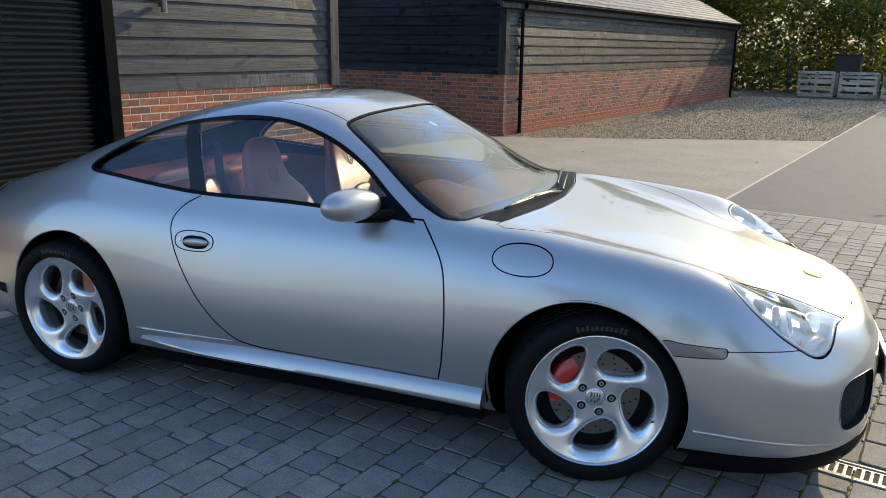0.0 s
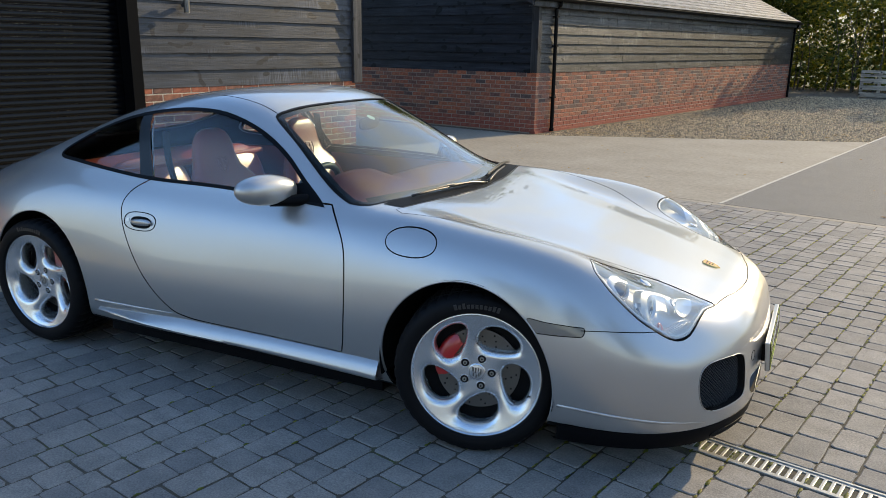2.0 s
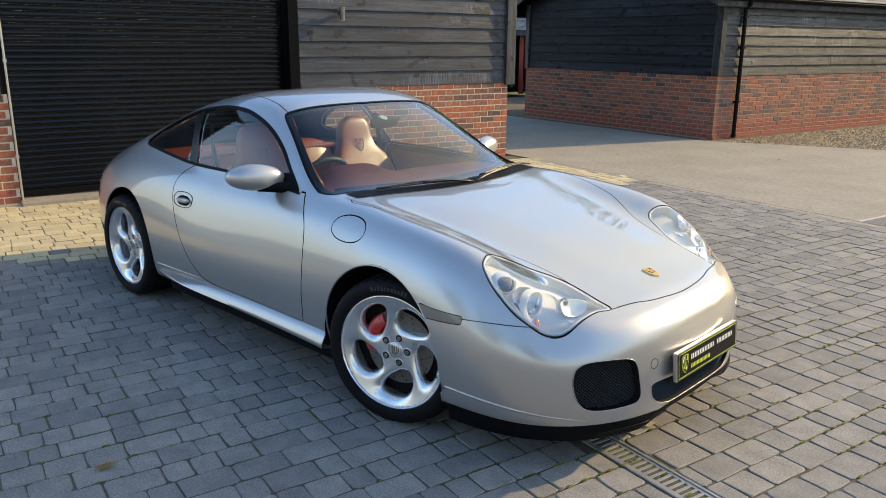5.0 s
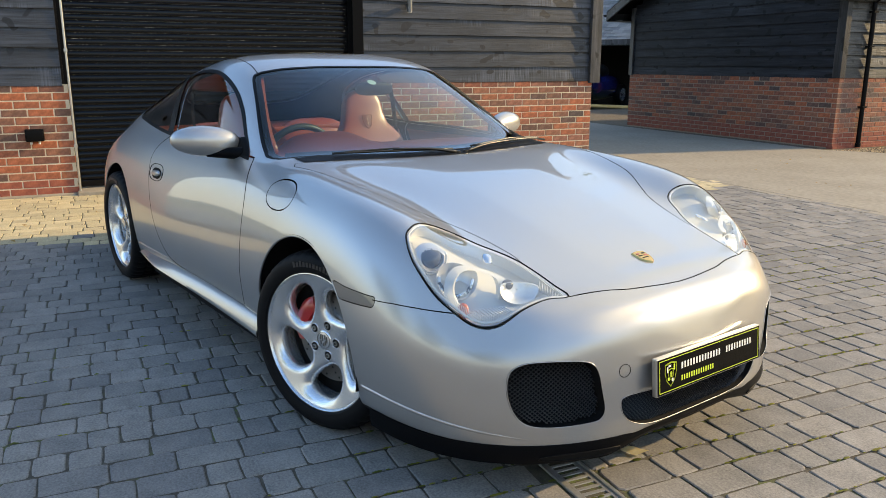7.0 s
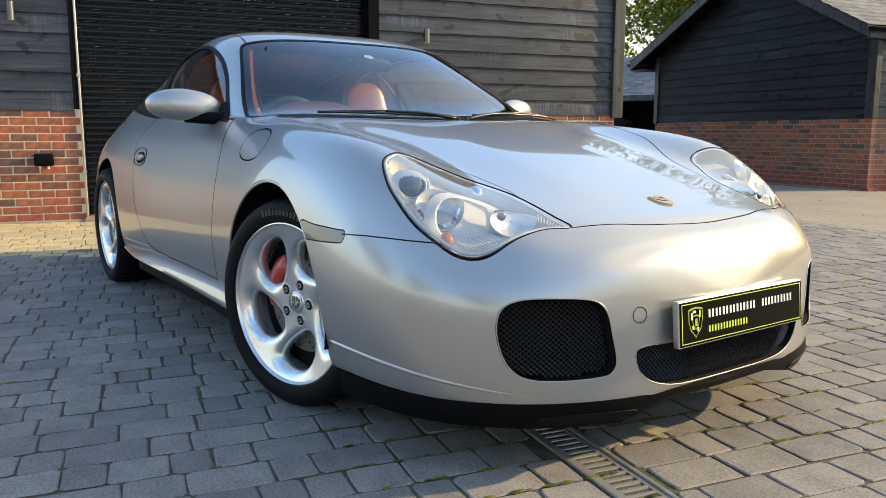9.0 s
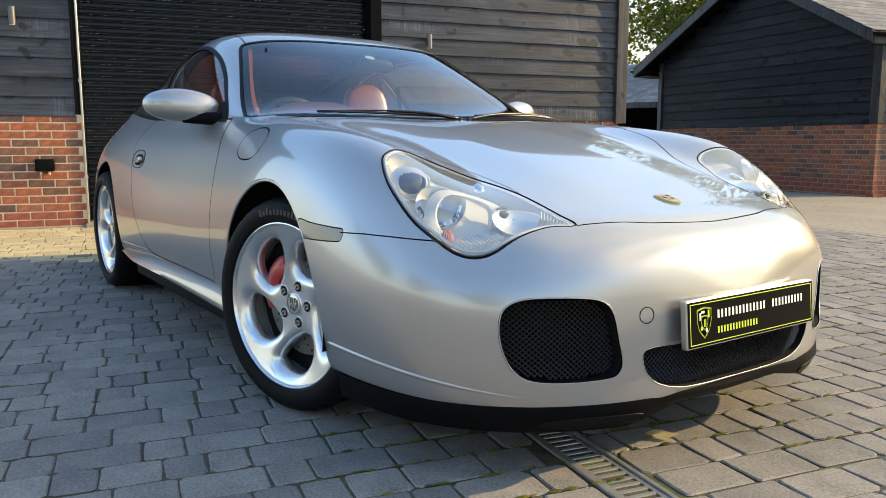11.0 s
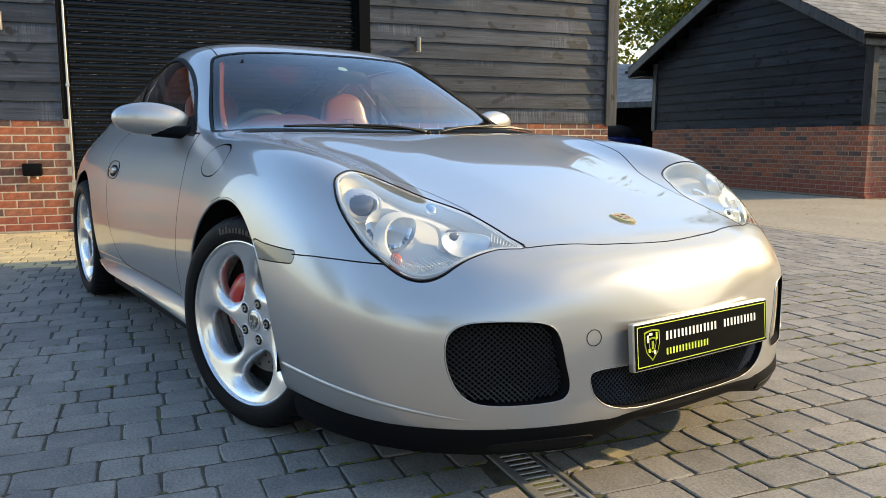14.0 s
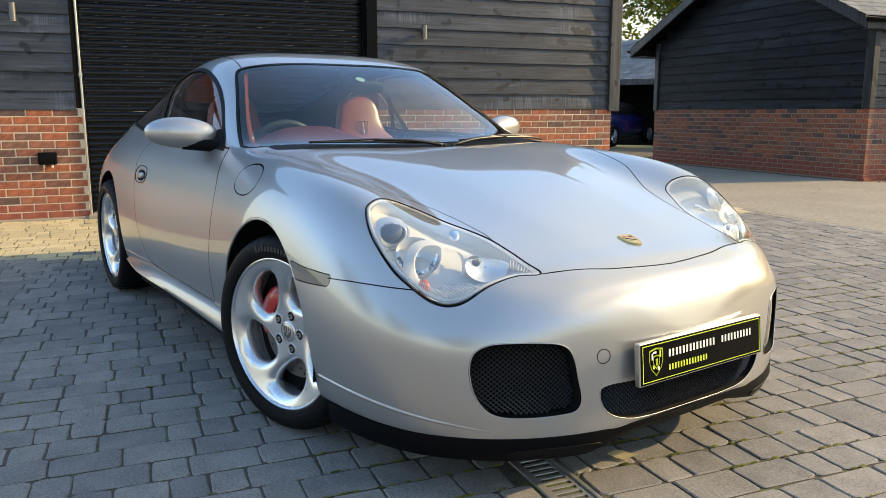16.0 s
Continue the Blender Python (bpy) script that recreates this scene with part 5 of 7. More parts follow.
for sgn in (1, -1):
    for c in np.arange(-.6, .6, .0125):
        run = []
        for t in np.arange(.195, .322, .006):
            y = c + sgn * (t - .26)
            if inside(opening, abs(y), t):
                p = skin_from((1.4, abs(y), t), (-1, 0, 0))[0]
                run.append((p.x - .020 + .0012 * sgn, y, t))
        if len(run) > 2:
            tube(run, .0016, 4, bm=wire)
tagged(part("wire_mesh", wire, WIRE, grille), kind="stuff")
# towing-eye cap, a thin round joint in the bumper
cap = [skin_from((1.4, .335 + .019 * math.cos(a), .395 + .019 * math.sin(a)), (-1, 0, 0))[0] for a in np.linspace(0, 2 * math.pi, 33)[:-1]]
part("towing_eye_cover", tube([Vector((p.x, -p.y, p.z)) for p in cap], .0012, 5, closed=True), GAP, bumper, smooth=True, angle=180)
# pressed crease low on the bumper
for s in (-1, 1):
    cr = []
    for x in np.linspace(.352, .830, 30):
        t = (x - .352) / .478
        cr.append(on_skin(x, z=.281 - .068 * t ** 1.6, s=s, lift=-.0052)[0])
    part("bumper_crease", tube(cr, [.0088 - .0034 * (k / 29) ** 3 for k in range(30)], 14), PAINT, bumper, smooth=True, angle=180)
# chin lip
lip = bmesh.new()
rows = []
pl = [(x, on_skin(x, z=.192)[0]) for x in np.r_[np.linspace(.345, .80, 14), np.linspace(.82, .951, 14)]]
path = [Vector((p.x, p.y, 0)) for _, p in pl]
tipx = path[-1].x + .006
path = path + [Vector((tipx, 0, 0))] + [Vector((p.x, -p.y, 0)) for p in path[::-1]]
for p in path:
    o = Vector((p.x + .35, p.y, 0)).normalized() if p.x > .3 else Vector((0, p.y, 0)).normalized()
    rise = .034 * max(0, min(1, (.36 - abs(p.y)) / .12))
    rows.append([lip.verts.new(q) for q in (p + Vector((0, 0, .196)) - o * .012, p + Vector((0, 0, .192)) + o * .002, p + Vector((0, 0, .165 + rise * .5)) + o * .004, p + Vector((0, 0, .128 + rise)) - o * .012, p + Vector((0, 0, .120 + rise)) - o * .05)])
for a, b in zip(rows, rows[1:]):
    for j in range(4):
        lip.faces.new((a[j], a[j + 1], b[j + 1], b[j]))
chin = part("chin_spoiler", lip, TRIM_SOFT, bumper, "black plastic chin spoiler", smooth=True, angle=45)
# recessed slots in the chin lip
for s in (-1, 1):
    slot = []
    for k in range(28):
        a = 2 * math.pi * k / 28
        y = .447 + .120 * math.copysign(abs(math.cos(a)) ** .6, math.cos(a))
        z = .150 + .012 * math.copysign(abs(math.sin(a)) ** .6, math.sin(a))
        slot.append((y, z))
    hit = BVHTree.FromObject(chin, bpy.context.evaluated_depsgraph_get()) if s < 0 else hit
    pts = []
    for y, z in slot:
        loc = hit.ray_cast(Vector((1.4, s * y, z)), Vector((-1, 0, 0)))[0]
        pts.append(loc + Vector((.0012, 0, 0)))
    bm = bmesh.new()
    mid_ = sum(pts, Vector()) / len(pts)
    for a, b in zip(range(1, 14), range(27, 14, -1)):
        if a + 1 <= 14:
            bm.faces.new([bm.verts.new(pts[i]) for i in (a, a + 1, b - 1, b) if True]) if a + 1 != b - 1 else bm.faces.new([bm.verts.new(pts[i]) for i in (a, a + 1, b)])
    part("chin_slot", bm, GAP, bumper)
    part("slot_rim", tube(pts, .0022, 6, closed=True), TRIM, bumper, smooth=True, angle=180)

# show plate on the bumper
plate = part("number_plate", boxed(-.009, .009, -.262, .262, -.0575, .0575, bevel=.004), STEEL, bumper, "black show plate with a lime border")
plate.matrix_basis = Matrix.Translation((.990, 0, .368)) @ Matrix.Rotation(radians(-5), 4, "Y")
part("plate_face", boxed(.0088, .0108, -.258, .258, -.0535, .0535), PLATE_BLACK, plate)
for y0, y1, z0, z1 in ((-.252, .252, .0466, .0486), (-.252, .252, -.0486, -.0466), (-.252, -.250, -.0466, .0466), (.250, .252, -.0466, .0466)):
    part("plate_border", boxed(.0106, .0114, y0, y1, z0, z1), PLATE_LIME, plate)
# dealer's lettering as plain bars
for first_, last_, n0, wide, z0, z1, mt in ((0, 7, -.150, .0285, .006, .026, PLATE_WHITE), (8, 13, -.154, .0285, .006, .026, PLATE_WHITE), (0, 7, -.150, .0235, -.030, -.014, PLATE_LIME)):
    for j in range(first_, last_):
        y = n0 + j * wide
        part("letter_bar", boxed(.0106, .0112, y, y + wide * .26, z0, z1), mt, plate)
        part("letter_bar", boxed(.0106, .0112, y + wide * .50, y + wide * .74, z0, z1), mt, plate)
# a plain shield: lime rim, black field, lime and white patches
shield_ = lambda k: [(-.2005 + k * a_, .001 + k * b_) for a_, b_ in ((-.027, .033), (-.014, .036), (0, .038), (.014, .036), (.027, .033), (.027, .004), (.020, -.018), (0, -.038), (-.020, -.018), (-.027, .004))]
for name_, k_, x_, mt in (("plate_shield", 1.0, .0112, PLATE_LIME), ("shield_field", .88, .0116, PLATE_BLACK), ("shield_core", .50, .0120, PLATE_LIME), ("shield_heart", .40, .0124, PLATE_BLACK)):
    bm = bmesh.new()
    bm.faces.new([bm.verts.new((x_, y, z)) for y, z in shield_(k_)])
    bmesh.ops.solidify(bm, geom=bm.faces[:], thickness=.0006)
    part(name_, bm, mt, plate)
for y0, y1, z0, z1, mt in ((-.219, -.213, .008, .026, PLATE_WHITE), (-.188, -.182, .012, .030, PLATE_LIME), (-.212, -.200, .024, .030, PLATE_WHITE), (-.196, -.189, -.022, -.012, PLATE_WHITE), (-.215, -.207, -.016, -.006, PLATE_LIME)):
    part("shield_patch", boxed(.0116, .0121, y0, y1, z0, z1), mt, plate)
for y_ in (-.200, -.197, -.203):
    part("shield_patch", boxed(.0124, .0128, y_ - .0009, y_ + .0009, -.008, .010), PLATE_LIME, plate)
part("plate_holder", boxed(-.06, -.008, -.20, .20, -.04, .03, bevel=.006), TRIM, plate)

# ---- cabin ----
part("cabin_floor", boxed(-2.3, -.45, -.66, .66, .24, .30), CARPET, car)
part("centre_tunnel", boxed(-1.75, -.62, -.11, .11, .30, .52, bevel=.03), LEATHER_DARK, car, smooth=True)
part("rear_bulkhead", boxed(-2.35, -2.25, -.60, .60, .28, .86, bevel=.03), LEATHER_DARK, car)
part("parcel_shelf", boxed(-2.55, -2.08, -.58, .58, .84, .875, bevel=.012), LEATHER, car, "terracotta rear shelf")
part("front_bulkhead", boxed(-.47, -.44, -.66, .66, .26, .84), TRIM, car)


def seat(s):
    """A high-backed sports seat: cushion, bolstered back with the headrest in one, a pressed crest."""
    prof = [(.30, .235, .10), (.42, .245, .115), (.56, .25, .115), (.70, .25, .11), (.78, .235, .10), (.85, .20, .085), (.91, .150, .07), (.97, .132, .066), (1.02, .124, .060), (1.055, .108, .052), (1.08, .083, .042), (1.096, .048, .024)]
    bm = bmesh.new()
    rows = []
    for z, w, d in prof:
        x = -1.40 - (z - .35) * .36 if z < .96 else -1.6196 - (z - .96) * .12
        row = []
        for k in range(24):
            a = 2 * math.pi * k / 24
            c, sn = math.cos(a), math.sin(a)
            bol = .035 * abs(sn) ** 3 * (1 if z < .86 else .3) if c > 0 else 0
            row.append(bm.verts.new((x + d * .62 * math.copysign(abs(c) ** .7, c) + bol, s * .36 + w * math.copysign(abs(sn) ** .75, sn), z)))
        rows.append(row)
    for a, b in zip(rows, rows[1:]):
        for j in range(24):
            bm.faces.new((a[j], a[(j + 1) % 24], b[(j + 1) % 24], b[j]))
    bm.faces.new(rows[0])
    bm.faces.new(rows[-1])
    root = part("front_seat", bm, LEATHER, car, "terracotta leather sports seat", smooth=True, angle=180)
    part("cushion", blob(.29, .25, .10, 28, 14, 3.0), LEATHER, root, smooth=True, angle=180, m=Matrix.Translation((-1.13, s * .36, .42)) @ Matrix.Rotation(radians(-8), 4, "Y"))
    part("backrest_panel", blob(.02, .13, .18, 20, 12, 3.0), LEATHER_DARK, root, smooth=True, angle=180, m=Matrix.Translation((-1.43, s * .36, .62)) @ Matrix.Rotation(radians(-20), 4, "Y"))
    ring = [(-.030, .036), (.030, .036), (.030, 0), (.018, -.030), (0, -.042), (-.018, -.030), (-.030, 0)]
    m = Matrix.Translation((-1.563, s * .36, .925)) @ Matrix.Rotation(radians(-17), 4, "Y")
    part("headrest_crest", tube([m @ Vector((.006, y, z)) for y, z in ring], .0026, 6, closed=True), LEATHER, root)
    for y0, z0, y1, z1 in ((-.022, .022, -.004, .022), (.006, .026, .022, .014), (-.020, .004, .018, .004), (0, .030, 0, -.030), (-.016, -.014, -.004, -.012), (.006, -.010, .014, -.018)):
        part("crest_stitch", tube([m @ Vector((.006, y0, z0)), m @ Vector((.006, y1, z1))], .0018, 5), LEATHER, root)
    return root


for s in (-1, 1):
    seat(s)
    part("rear_seat", blob(.09, .27, .26, 24, 14, 3.2), LEATHER, car, "terracotta rear seat back", smooth=True, angle=180, m=Matrix.Translation((-2.10, s * .31, .66)) @ Matrix.Rotation(radians(-18), 4, "Y"))
    part("rear_cushion", blob(.20, .24, .09, 24, 12, 3.0), LEATHER, car, smooth=True, angle=180, m=Matrix.Translation((-1.88, s * .31, .46)))
    # door trim with an armrest
    bm = bmesh.new()
    rows = [[bm.verts.new((x, s * (on_skin(x, z=min(z, .84))[0].y * -1 - .075 - .02 * (z < .6)), z)) for x in np.linspace(-1.64, -.62, 12)] for z in (.32, .5, .6, .7, .80, .862)]
    for a, b in zip(rows, rows[1:]):
        for j in range(11):
            bm.faces.new((a[j], a[j + 1], b[j + 1], b[j]))
    part("door_trim", bm, LEATHER, doors[s], smooth=True)
    part("armrest", boxed(-1.45, -.85, s * .70 - .05, s * .70 + .05, .56, .63, bevel=.02), LEATHER_DARK, doors[s], smooth=True)
    # side trim beside the rear seats
    bm = bmesh.new()
    rows = [[bm.verts.new((x, s * (on_skin(x, z=min(z, .86))[0].y * -1 - .09), z)) for x in np.linspace(-2.36, -1.70, 8)] for z in (.32, .6, .80, .872)]
    for a, b in zip(rows, rows[1:]):
        for j in range(7):
            bm.faces.new((a[j], a[j + 1], b[j + 1], b[j]))
    part("rear_side_trim", bm, LEATHER, car, smooth=True)
    # pillar trims and seat belt
    pts = [on_skin(x, w=w, s=s, lift=-.035)[0] for x, w in ((-.66, .655), (-.78, .625), (-.93, .570), (-1.06, .515), (-1.12, .49))]
    # left lining's shade is put into its colour: darker leather, thinner tube
    part("pillar_trim", tube(spline(pts, 4), .022 if s < 0 else .012, 8), LEATHER if s < 0 else LEATHER_DARK, car, "leather pillar lining", smooth=True, angle=180)
    belt = spline([(-1.68, s * .60, 1.10), (-1.66, s * .61, .95), (-1.60, s * .60, .75), (-1.50, s * .60, .45)], 5)
    bm = bmesh.new()
    L = [(bm.verts.new((p[0] - .022, p[1], p[2])), bm.verts.new((p[0] + .022, p[1], p[2]))) for p in belt]
    for a, b in zip(L, L[1:]):
        bm.faces.new((a[0], a[1], b[1], b[0]))
    part("seat_belt", bm, TRIM, car)

# dashboard, with the instrument hood before the driver
bm = bmesh.new()
rows = []
for y in np.linspace(-.66, .66, 45):
    hood = math.exp(-((y + .36) / .20) ** 4)
    row = []
    for x, z in ((-.50, .855), (-.58, .874), (-.66, .890), (-.74, .896), (-.80, .888), (-.84, .855), (-.86, .78), (-.84, .66), (-.80, .50)):
        lift = hood * (.060 if x < -.70 else .03 if x < -.60 else 0) * (1 if z > .8 else 0)
        row.append(bm.verts.new((x - .05 * hood * (x < -.7), y * (1 - .04 * (x < -.6)), z + lift - .02 * (abs(y) / .66) ** 3)))
    rows.append(row)
for a, b in zip(rows, rows[1:]):
    for j in range(8):
        bm.faces.new((a[j], a[j + 1], b[j + 1], b[j]))
part("dashboard", bm, DASH_LEATHER, car, "terracotta leather dashboard", smooth=True, angle=60)
part("centre_console", boxed(-.95, -.80, -.12, .12, .40, .80, bevel=.03), TRIM, car, smooth=True)
# steering wheel
m = Matrix.Translation((-1.02, -.36, .80)) @ Matrix.Rotation(radians(-68), 4, "Y")
ring = [m @ Vector((.178 * math.cos(a), .178 * math.sin(a), 0)) for a in np.linspace(0, 2 * math.pi, 49)[:-1]]
sw = part("steering_wheel", tube(ring, .0155, 12, closed=True), material("dark_grey_leather", (.045, .05, .05), .45), car, "dark leather three-spoke steering wheel", smooth=True, angle=180)
part("steering_boss", blob(.055, .07, .035, 20, 12, 2.6), TRIM, sw, smooth=True, angle=180, m=m)
for a in (90, 210, 330):
    part("steering_spoke", tube([m @ Vector((.04 * math.cos(radians(a + 90)), .04 * math.sin(radians(a + 90)), 0)), m @ Vector((.172 * math.cos(radians(a + 90)), .172 * math.sin(radians(a + 90)), 0))], .013, 8), TRIM, sw, smooth=True)
part("steering_column", cyl(bmesh.new(), (-1.0, -.36, .79), (-.80, -.36, .72), .035, .045, 14), TRIM, car)
# rear-view mirror, sun visors, headlining
rv = part("rear_view_mirror", blob(.016, .115, .032, 24, 12, 3.0), TRIM, car, "black rear-view mirror", smooth=True, angle=180, m=Matrix.Translation((-.955, .03, 1.128)) @ Matrix.Rotation(radians(8), 4, "Z"))
part("mirror_stem", tube([(-.95, .02, 1.15), (-.945, .01, 1.185), (-.96, 0, 1.215)], .010, 8), TRIM, rv, smooth=True)
sticker = bmesh.new()
ctr = on_skin(-.925, w=.0, s=1, lift=-.004)[0]
sticker.faces.new([sticker.verts.new(on_skin(-.925 + .020 * math.cos(a), w=abs(.022 * math.sin(a)), s=1 if math.sin(a) > 0 else -1, lift=-.004)[0]) for a in np.linspace(.1, 2 * math.pi + .1, 21)[:-1]])
part("windscreen_sticker", sticker, material("pale_green_sticker", (.55, .68, .58), .5), car, "pale green round windscreen sticker")
lin = bmesh.new()
rows = []
for x in np.linspace(-1.13, -1.72, 12):
    rows.append([lin.verts.new(on_skin(x, w=abs(w), s=1 if w > 0 else -1, lift=-.028)[0]) for w in np.linspace(-.47, .47, 15)])
for a, b in zip(rows, rows[1:]):
    for j in range(14):
        lin.faces.new((a[j], a[j + 1], b[j + 1], b[j]))
part("headlining", lin, LINING, car, smooth=True)
for s in (-1, 1):
    bm = bmesh.new()
    rows = [[bm.verts.new(on_skin(x, w=w, s=s, lift=-.034)[0]) for w in (.06, .18, .28, .36)] for x in (-1.11, -1.14, -1.18, -1.22)]
    for a, b in zip(rows, rows[1:]):
        for j in range(3):
            bm.faces.new((a[j], a[j + 1], b[j + 1], b[j]))
    part("sun_visor", bm, LINING, car, smooth=True)
    edge = [on_skin(-1.672 - .115 * t, z=.905 + .262 * t, s=s, lift=-.022)[0] for t in np.linspace(0, 1, 8)]
    part("pillar_edge", tube(edge, .0035, 6), CHROME, car, "bright edge of the door pillar", smooth=True, angle=180)

# ---- ground ----
def sheet(name, mat, corners, z, label, category="ground", thick=0.25):
    """A slab of ground with the plan given in u, v."""
    bm = bmesh.new()
    top = [bm.verts.new((u, v, z)) for u, v in corners]
    low = [bm.verts.new((u, v, z - thick)) for u, v in corners]
    bm.faces.new(top)
    bm.faces.new(low[::-1])
    n = len(corners)
    for k in range(n):
        bm.faces.new((top[k], low[k], low[(k + 1) % n], top[(k + 1) % n]))
    ob = part(name, bm, mat, m=YARD)
    return tagged(ob, label, category, kind="structure")


EDGE_V = 4.72            # where the blocks meet the concrete
sheet("ground", GRASS, [(-900, -900), (900, -900), (900, 900), (-900, 900)], -0.30, "open grassy ground reaching the horizon", thick=1.0)
sheet("pavement_bed", JOINT, [(-5.9, -14), (14, -14), (14, EDGE_V - .10), (-5.9, EDGE_V - .10)], -0.0042, "dark sandy joint bed under block paving", "paving")
sheet("rear_yard", CONCRETE, [(-16, -60), (60, -60), (60, -5.26), (-16, -5.26)], -0.004, "pale concrete yard", "concrete")
sheet("side_yard", CONCRETE, [(7.42, -5.26), (60, -5.26), (60, EDGE_V - .1), (7.42, EDGE_V - .1)], -0.004, "pale concrete yard", "concrete")
sheet("concrete_apron", CONCRETE, [(-16, EDGE_V), (-.864, EDGE_V), (-.864, 11.75), (-5.60, 8.55), (-16, 8.55)], 0.0, "pale smooth concrete apron with scattered leaves", "concrete")
sheet("concrete_road", BRUSHED, [(-.846, EDGE_V), (14, EDGE_V), (14, 60), (-.846, 60)], 0.0, "grey brushed concrete driveway", "road")
sheet("expansion_joint", JOINT_PALE, [(-.870, EDGE_V), (-.838, EDGE_V), (-.838, 34), (-.870, 34)], 0.003, "pale mortar joint between concrete bays", "joint")
sheet("gravel_bed", GRAVEL_BED, [(-5.60, 8.57), (-.87, 11.77), (-.87, 34), (-16, 34), (-16, 8.57)], -0.015, "brown pea gravel yard", "gravel")

# ---- the barns ----
def board_mesh(length, height, thick=.024, along="y", seed=0, steps=14):
    """A lapped, sawn board standing on its lower edge, tipped out at the foot, with a slightly wandering edge."""
    rng = random.Random(seed)
    bm = bmesh.new()
    rows = []
    for k in range(steps + 1):
        p = length * k / steps
        w = rng.uniform(-.0035, .0035)
        o = rng.uniform(-.0015, .0015)
        ring = [(.003 + o, height), (.003 + thick * .55 + o, height), (.015 + thick * .95 + o, .003 + w), (.014 + thick * .95 + o, w), (.010 + o, w + .002)]
        rows.append([bm.verts.new((a, p, b) if along == "y" else (-p, -a, b)) for a, b in ring])
    for a, b in zip(rows, rows[1:]):
        for j in range(5):
            bm.faces.new((a[j], a[(j + 1) % 5], b[(j + 1) % 5], b[j]))
    bm.faces.new(rows[0])
    bm.faces.new(rows[-1])
    return bm


def cladding(parent, mat, face, start, length, z0, z1, pitch=.176, along="y", seed=0, roof=None, joints=False, thick=.024):
    """Courses of boards on a wall face. face: u of the wall (along y) or v (along x)."""
    z, k = z0, 0
    while z < z1:
        a, b = start, start + length
        if roof:
            a, b = roof(z + pitch * .9)
            if b - a < .15:
                break
        cuts = [a]
        if joints and b - a > 4:
            r = random.Random(seed + 7 * k)
            while b - cuts[-1] > 4.6:
                cuts.append(cuts[-1] + r.uniform(2.2, 4.2))
        for p, q in zip(cuts, cuts[1:] + [b + .003]):
            me = board_mesh(q - p - .003, pitch + .028, thick, along=along, seed=seed + k + round(p * 10))
            m = YARD @ (Matrix.Translation((face, p, z)) if along == "y" else Matrix.Translation((q, face, z)))
            part("board", me, mat, parent, m=m)
        z += pitch
        k += 1


BRICK_L, BRICK_H, BRICK_J = .215, .065, .010
_brick_shapes = {}


def brick_mesh(length, depth=.06):
    key = round(length, 3)
    if key not in _brick_shapes:
        bm = boxed(-depth, 0, 0, length, 0, BRICK_H)
        es = [e for e in bm.edges if all(v.co.x > -.001 for v in e.verts)]
        bmesh.ops.bevel(bm, geom=es, offset=.004, segments=1, affect="EDGES")
        _brick_shapes[key] = finish(bm)
        _brick_shapes[key].materials.append(BRICK)
    return _brick_shapes[key]


def courses(start, end, n):
    """Stretcher bond: (row, from, to) for each brick."""
    for row in range(n):
        at = start - (.1125 if row % 2 else 0)
        while at < end - .02:
            a, b = max(at, start), min(at + BRICK_L, end)
            if b - a > .04:
                yield row, a, b
            at += BRICK_L + BRICK_J


def brick_face(parent, m, start, end, n, seed=3, red=2):
    """Single bricks, proud of the mortar by a few millimetres."""
    rng = random.Random(seed)
    for row, a, b in courses(start, end, n):
        ob = new("brick", brick_mesh(b - a) if row >= red else red_brick(b - a))
        ob.matrix_basis = m @ Matrix.Translation((rng.uniform(.0025, .005), a, row * .075 + .005 + rng.uniform(-.0015, .0015)))
        ob.parent = parent


_red = {}


def red_brick(length):
    key = round(length, 3)
    if key not in _red:
        me = brick_mesh(length).copy()
        me.materials.clear()
        me.materials.append(BRICK_RED)
        _red[key] = me
    return _red[key]


def brick_bulk(parent, m, start, end, n, red=3):
    """Bricks of the long far wall, joined."""
    V, F, S = [], [], []
    rng = random.Random(9)
    for row, a, b in courses(start, end, n):
        d, z = rng.uniform(.002, .006), row * .075 + .005
        k = len(V)
        V += [(0, a, z), (0, b, z), (0, b, z + BRICK_H), (0, a, z + BRICK_H), (d, a + .004, z + .004), (d, b - .004, z + .004), (d, b - .004, z + BRICK_H - .004), (d, a + .004, z + BRICK_H - .004)]
        F += [(k + 4, k + 5, k + 6, k + 7), (k, k + 1, k + 5, k + 4), (k + 1, k + 2, k + 6, k + 5), (k + 2, k + 3, k + 7, k + 6), (k + 3, k, k + 4, k + 7)]
        S += [1 if row < red else 0] * 5
    me = raw_mesh(V, F)
    me.polygons.foreach_set("material_index", S)
    return tagged(part("brickwork", me, [BRICK_BULK, BRICK_RED], parent, m=m), kind="stuff")


# near barn: brick plinth, boards above, a wide roller door
FACE = -5.66
SOUTH = -4.00              # where the near barn ends
near = thing("barn_wall_near", "black weatherboard barn wall on a red brick plinth", "barn", kind="structure")
for v0, v1 in ((SOUTH, -1.61), (1.30, 4.37)):
    part("plinth_core", boxed(FACE - .30, FACE - .002, v0, v1 - .004, -.25, 1.05), MORTAR, near, m=YARD)
    part("wall_core", boxed(FACE - .28, FACE - .03, v0, v1 - .03, 1.05, 3.42), GAP, near, m=YARD)
part("header_wall", boxed(FACE - .28, FACE - .03, -1.61, 1.30, 3.12, 3.42), GAP, near, m=YARD)
part("end_wall", boxed(FACE - 7.0, FACE - .28, 4.10, 4.34, -.25, 3.42), GAP, near, m=YARD)
cladding(near, BOARD, FACE - .03, SOUTH, -1.66 - SOUTH, 1.035, 3.36, seed=20)
